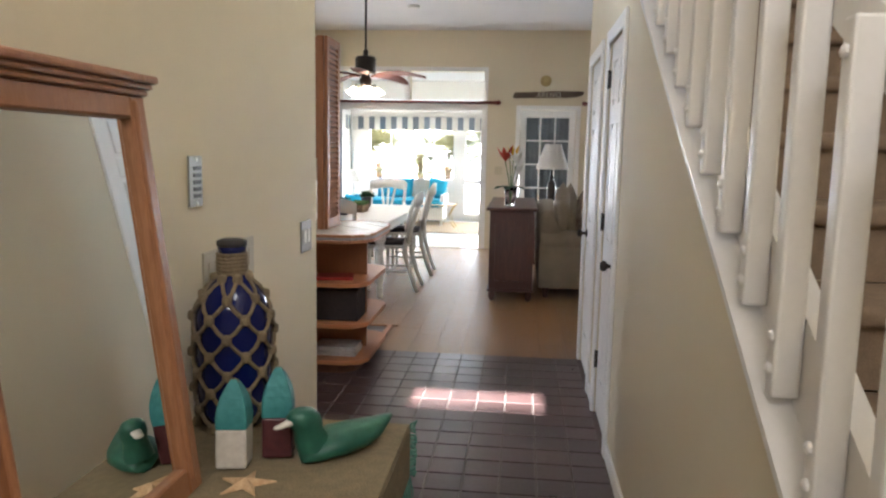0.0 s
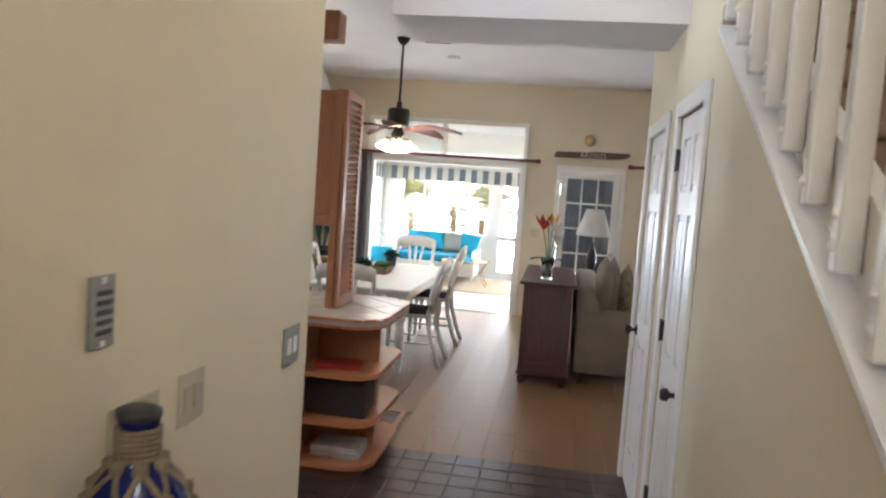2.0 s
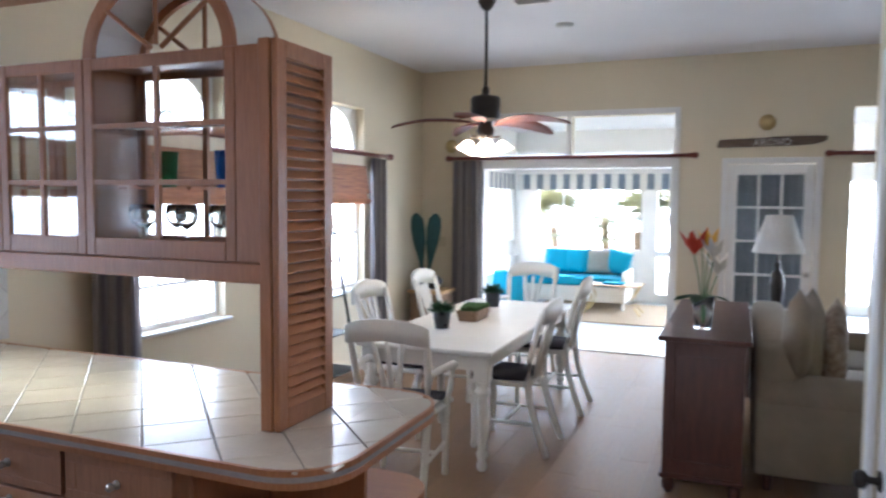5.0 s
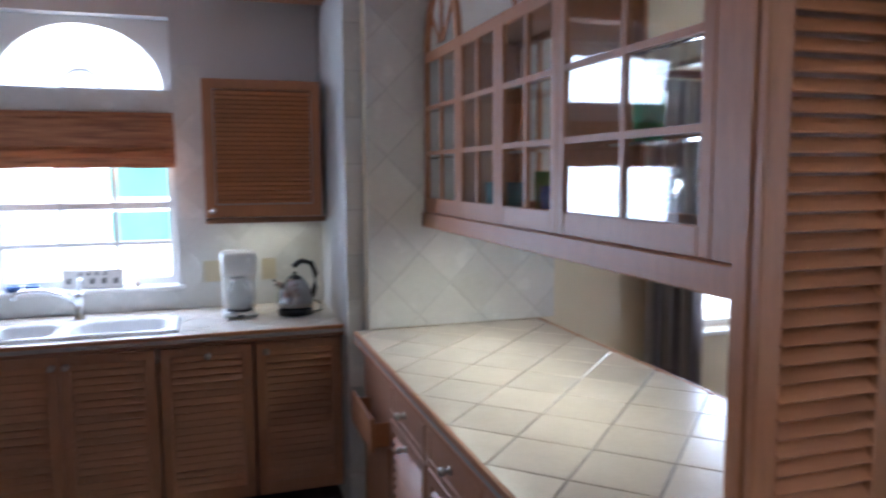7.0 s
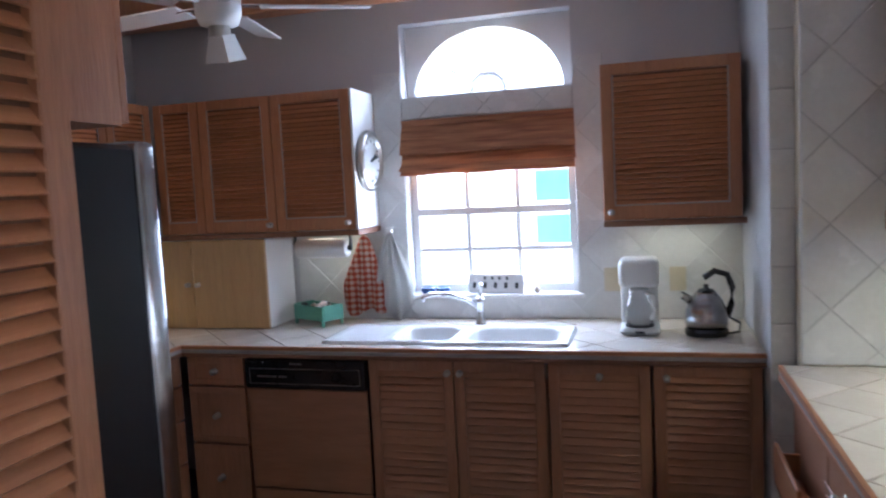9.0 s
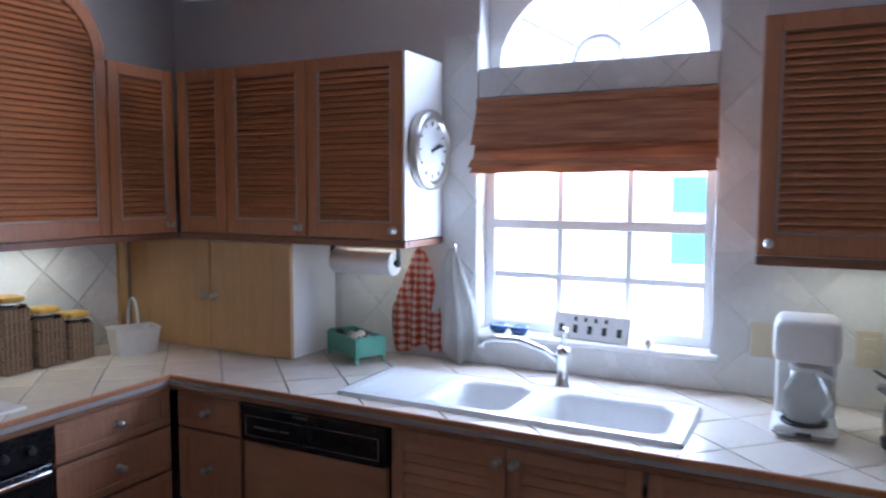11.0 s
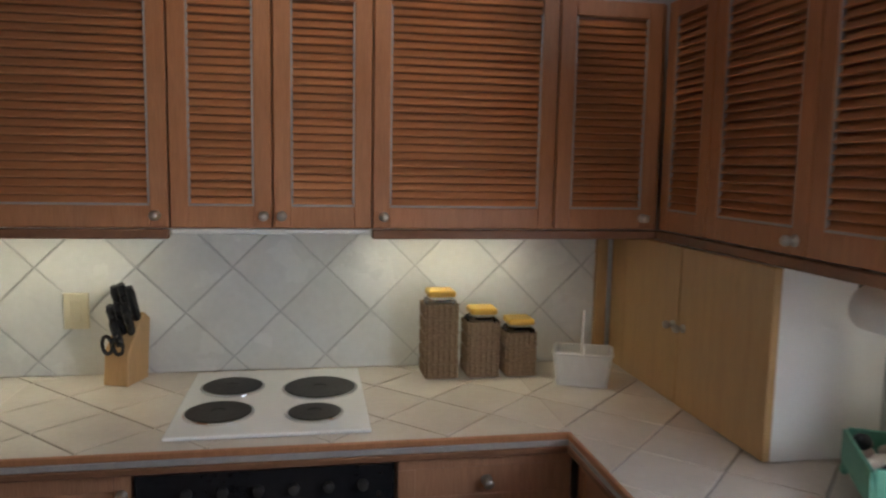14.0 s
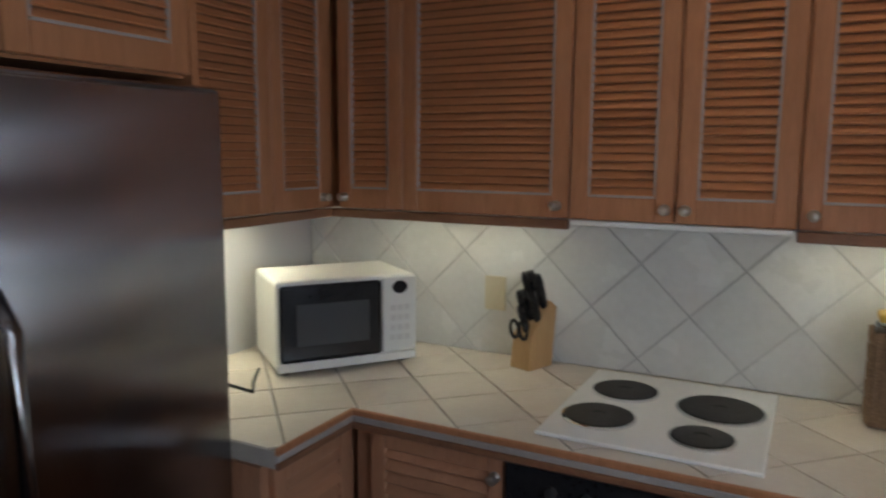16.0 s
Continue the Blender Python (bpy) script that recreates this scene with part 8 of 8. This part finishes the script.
for i in range(30):
    bm = B()
    x = -3.15 + i * 0.115
    box(bm, x, x + 0.1145, 16.12, 16.13, 1.84 + 0.02 * (i % 2), 2.12, 0.002)
    part("stripe", bm, GREY_CLOTH if i % 2 else LINEN, vl)
vl = thing("valance", "grey and white striped cloth valance on the sunroom side", "valance", (-3.1, 14, 1.9))
for i in range(30):
    bm = B()
    y = 12.5 + i * 0.115
    box(bm, -3.17, -3.16, y, y + 0.1145, 1.84 + 0.02 * (i % 2), 2.12, 0.002)
    part("stripe", bm, GREY_CLOTH if i % 2 else LINEN, vl)
JUTE = varied("jute_rug", (0.36, 0.27, 0.17), (0.46, 0.36, 0.24), 20, rough=0.95, bump=0.7, bump_scale=120)
bm = B()
box(bm, -2.5, 0.2, 13.9, 15.9, -0.004, 0.010, 0.004)
single("rug", bm, JUTE, "tan jute rug on the sunroom floor", "rug")
AQUA = varied("turquoise_cushion_cloth", (0.008, 0.26, 0.40), (0.015, 0.34, 0.50), 8, rough=0.8, bump=0.2, bump_scale=120)
ws = thing("wicker_sofa", "white wicker sofa with turquoise seat cushion", "sofa", (-1.95, 15.5, 0))
bm = B()
box(bm, -2.72, -1.12, 15.05, 15.85, 0.12, 0.36, 0.02, 2)
part("base", bm, FURN_WHITE, ws)
bm = B()
n = 16
rows = []
for i in range(n + 1):
    u = i / n * 2 - 1
    z = 0.70 + 0.16 * math.cos(u * math.pi / 2)
    rows.append([bm.verts.new((-1.92 + u * 0.80, y, zz)) for y, zz in ((15.78, 0.36), (15.86, 0.36), (15.90, z), (15.84, z))])
for a, b in zip(rows, rows[1:]):
    for k in range(4):
        bm.faces.new((a[k], a[(k + 1) % 4], b[(k + 1) % 4], b[k]))
bm.faces.new(rows[0])
bm.faces.new(rows[-1][::-1])
part("back", bm, FURN_WHITE, ws)
for x in (-2.74, -1.18):
    bm = B()
    box(bm, x, x + 0.08, 15.05, 15.85, 0.36, 0.60, 0.03, 3)
    part("arm", bm, FURN_WHITE, ws, "", True)
for x in (-2.66, -1.16):
    for y in (15.1, 15.8):
        bm = B()
        lathe(bm, [(0.02, 0), (0.025, 0.122)], (x, y, -0.003), 8)
        part("leg", bm, FURN_WHITE, ws)
bm = B()
box(bm, -2.65, -1.19, 15.03, 15.76, 0.361, 0.50, 0.04, 3)
part("seat_cushion", bm, AQUA, ws, "turquoise seat cushion", True)
GREIGE = varied("greige_cushion_cloth", (0.26, 0.25, 0.22), (0.33, 0.32, 0.28), 10, rough=0.85, bump=0.2)
for x, rz, ry, mat, lab in ((-2.30, 4, 0, AQUA, "turquoise throw cushion on the wicker sofa"), (-1.98, -3, 0, AQUA, "turquoise throw cushion on the wicker sofa"), (-1.62, 2, 0, GREIGE, "greige throw cushion on the wicker sofa"), (-1.33, -10, 14, AQUA, "turquoise throw cushion on the wicker sofa")):
    pillow(pose(x, 15.64, 0.70, -16, ry, rz), 0.42, 0.40, 0.15, mat, lab)
ct2 = thing("coffee_table", "glass-topped coffee table with curved metal legs", "table", (-1.25, 14.75, 0))
bm = B()
ring_loft(bm, [round_rect(-1.65, -0.85, 14.55, 15.0, 0.08, z) for z in (0.43, 0.445)])
part("tabletop", bm, OAK_PALE, ct2)
for x, s in ((-1.60, 1), (-0.90, -1)):
    for y in (14.6, 14.95):
        bm = B()
        tube(bm, [(x - s * 0.06, y, 0.012), (x + s * 0.02, y, 0.12), (x + s * 0.06, y, 0.26), (x, y, 0.38), (x - s * 0.07, y, 0.46)], 0.013, 8)
        part("leg", bm, BRASS, ct2)
bm = B()
box(bm, -1.40, -1.10, 14.66, 14.90, 0.4465, 0.475, 0.004)
single("book", bm, AQUA, "turquoise book lying on the coffee table", "book")
sd = thing("side_table", "round side table under a turquoise cloth", "table", (-2.95, 14.6, 0))
bm = B()
lathe(bm, [(0.30, 0), (0.27, 0.3), (0.25, 0.56), (0.24, 0.58)], (-2.85, 14.75, 0), 24)
part("cloth", bm, AQUA, sd, "turquoise table cloth", True)
l2 = thing("table_lamp", "white table lamp in the sunroom", "lamp", (-2.85, 14.75, 0.58))
bm = B()
lathe(bm, [(0.07, 0), (0.04, 0.03), (0.06, 0.12), (0.05, 0.2), (0.012, 0.24), (0.012, 0.34)], (-2.85, 14.75, 0.5805), 16)
part("base", bm, WHITE, l2, "", True)
bm = B()
ring_loft(bm, [[(-2.85 + r * math.cos(2 * math.pi * i / 20), 14.75 + r * math.sin(2 * math.pi * i / 20), z) for i in range(20)] for r, z in ((0.15, 0.83), (0.08, 1.05), (0.078, 1.05), (0.148, 0.831))], False)
part("shade", bm, LINEN, l2, "", True)

# ---- outside ----
SAND = varied("pale_sandy_ground", (0.20, 0.18, 0.13), (0.30, 0.27, 0.20), 3, rough=0.95, bump=0.5, bump_scale=20)
bm = B()
box(bm, -900, 900, -900, 900, -0.5, -0.3)
structure("ground", bm, SAND, "pale sandy ground outside", "ground")
# Two added glowing panels in place of the bright outdoors.
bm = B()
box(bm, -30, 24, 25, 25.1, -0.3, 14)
structure("backdrop_north", bm, DAYLIGHT_BACKDROP, "added glowing panel standing for bright daylight beyond the sunroom", "backdrop")
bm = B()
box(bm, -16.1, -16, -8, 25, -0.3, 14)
structure("backdrop_west", bm, DAYLIGHT_BACKDROP, "added glowing panel standing for bright daylight beyond the kitchen window", "backdrop")
PALM = varied("sunlit_palmetto_leaf", (0.17, 0.17, 0.075), (0.32, 0.30, 0.16), 6, rough=0.6, bump=0.1)
rnd = random.Random(21)
for i, (x, y, s) in enumerate(((-4.2, 19.2, 1.2), (-3.1, 18.6, 1.0), (-2.2, 19.4, 1.25), (-1.4, 18.4, 0.95), (-0.5, 19.0, 1.15), (0.4, 18.3, 0.9), (1.6, 19.1, 1.1), (-5.4, 18.2, 1.1))):
    p = thing("palmetto", "sunlit palmetto palm with fanned leaves", "palm", (x, y, -0.3), "palmettos")
    bm = B()
    tube(bm, [(x, y, -0.3), (x + 0.05, y, 0.3), (x, y + 0.05, 1.15 * s)], 0.10, 8, [1.2, 1, 0.8])
    part("trunk", bm, WICKER, p)
    bm = B()
    for k in range(44):
        a, el = rnd.uniform(0, 2 * math.pi), rnd.uniform(-0.2, 1.2)
        d = Vector((math.cos(a) * math.cos(el), math.sin(a) * math.cos(el), math.sin(el)))
        hub = Vector((x, y, 1.15 * s)) + d * rnd.uniform(0.4, 0.8) * s
        side_v = d.cross(Vector((0, 0, 1))).normalized()
        up = side_v.cross(d)
        for j in range(13):
            t = (j - 6) / 6 * 1.25
            dd = (d * math.cos(t) + side_v * math.sin(t) - Vector((0, 0, 0.15 * abs(t)))).normalized()
            ln = 0.65 * s * (1 - 0.25 * abs(t))
            w = up.cross(dd).normalized() * 0.022
            bm.faces.new([bm.verts.new(q) for q in (hub, hub + dd * ln * 0.5 + w, hub + dd * ln - Vector((0, 0, 0.08)), hub + dd * ln * 0.5 - w)])
    tagged(part("crown", bm, PALM, p), kind="stuff")
# Boards stand for a neighbour's turquoise shutters; the posts are added to carry them.
nb = thing("garden_screen", "turquoise boards on added posts, standing for the neighbour's shutters", "screen", (-8.0, 4.2, -0.3))
TEALP = varied("turquoise_outdoor_paint", (0.16, 0.44, 0.40), (0.20, 0.50, 0.46), 6, rough=0.5, bump=0.1)
for z0, z1 in ((1.40, 1.72), (0.95, 1.25)):
    bm = B()
    box(bm, -8.02, -8.0, 4.02, 4.75, z0, z1, 0.003)
    part("board", bm, TEALP, nb)
for y in (4.3, 4.7):
    bm = B()
    box(bm, -8.07, -8.022, y, y + 0.05, -0.3, 1.75)
    part("post", bm, WHITE, nb)

# entrance end, unseen: bar added in the high slot to split the sun patch, and front door
bm = B()
box(bm, -0.235, 0.53, -1.515, -1.50, 3.878, 3.890)
structure("trim_foyer_bar", bm, WHITE, "unseen white bar added in the high foyer slot to split the sun patch", "trim")
bm = B()
box(bm, -0.45, 0.45, -1.499, -1.46, 0.0, 2.05, 0.004)
structure("door_4", bm, WHITE, "white entrance door, closed", "door")

# ---- pieces of the floors ----
FT = 0.163
flo = bpy.data.objects["floor"]


def tile_mesh(size, thick, material, name="tile"):
    bm = B()
    h = size / 2
    ring_loft(bm, [[(sx * h * s, sy * h * s, z) for sx, sy in ((1, 1), (-1, 1), (-1, -1), (1, -1))] for z, s in ((0, 1), (thick - 0.002, 1), (thick, 0.975))])
    return mesh_of(name, bm, material)


tile_me = tile_mesh(FT - 0.009, 0.006, FLOOR_TILE)
rest = B()
for i in range(-22, 9):
    for j in range(0, 48):
        x, y = 0.15 - FT / 2 + i * FT, 6.28 - FT / 2 - j * FT
        if not -4.0 < x < 0.80 + 0.06 or y < -1.45:
            continue
        if -0.68 < x < -0.5 and y < 4.36:
            continue
        if x > -0.52 and 2.95 < y:
            t = new("tile", tile_me)
            t.parent = flo
            t.location = (x, y, -0.006)
        elif not (x < -0.7 and y < 2.9):
            h = FT / 2 - 0.0045
            ring_loft(rest, [[(x + sx * h * s, y + sy * h * s, z) for sx, sy in ((1, 1), (-1, 1), (-1, -1), (1, -1))] for z, s in ((-0.006, 1), (-0.002, 1), (0.0, 0.975))])
tagged(part("tile_field", rest, FLOOR_TILE, flo), kind="stuff")
# tile tongue beside the end shelf
bm = B()
box(bm, -1.3, -0.70, 6.285, 7.0, -0.012, -0.004)
structure("floor_tile_inset", bm, FLOOR_GROUT, "dark tile inset beside the end shelf", "floor")
ins = bpy.data.objects["floor_tile_inset"]
for i in range(4):
    for j in range(5):
        x, y = -0.70 - FT / 2 - i * FT * 0.92, 6.285 + FT / 2 + j * FT * 0.9
        if x > -1.3 and y < 6.95:
            t = new("tile", tile_me)
            t.parent = ins
            t.location = (x, y, -0.0055)
bm = B()
box(bm, -0.70, -0.66, 6.29, 7.04, -0.012, 0.004, 0.002)
box(bm, -1.3, -0.70, 7.0, 7.04, -0.012, 0.004, 0.002)
structure("trim_floor_inset", bm, OAK, "oak border of the tile inset", "trim")
bm = B()
box(bm, -2.33, -0.25, NW - 0.01, NW + 0.15, -0.004, 0.008, 0.003)
structure("trim_threshold", bm, NICKEL, "metal sunroom threshold", "trim")
dfl = bpy.data.objects["floor_dining"]
PW = 0.192
rnd = random.Random(3)
plank_me = {}
for i in range(32):
    x = -3.11 + PW / 2 + i * PW
    y = 6.285 - rnd.uniform(0, 1.2)
    while y < NW - 0.005:
        y1 = min(y + 1.28, NW - 0.002)
        a = max(y, 6.286)
        if y1 - a > 0.04:
            if -1.36 < x < -0.60:
                a = max(a, 7.045)
            if y1 - a > 0.04:
                key = round(y1 - a, 3)
                if key not in plank_me:
                    bm = B()
                    ring_loft(bm, [[(sx * (PW / 2 - d), sy * (key / 2 - d), z) for sx, sy in ((1, 1), (-1, 1), (-1, -1), (1, -1))] for z, d in ((0, 0.0004), (0.0055, 0.0004), (0.0065, 0.0015))])
                    plank_me[key] = mesh_of("plank", bm, LAMINATE)
                t = new("plank", plank_me[key])
                t.parent = dfl
                t.location = (x, (a + y1) / 2, -0.012)
        y += 1.28
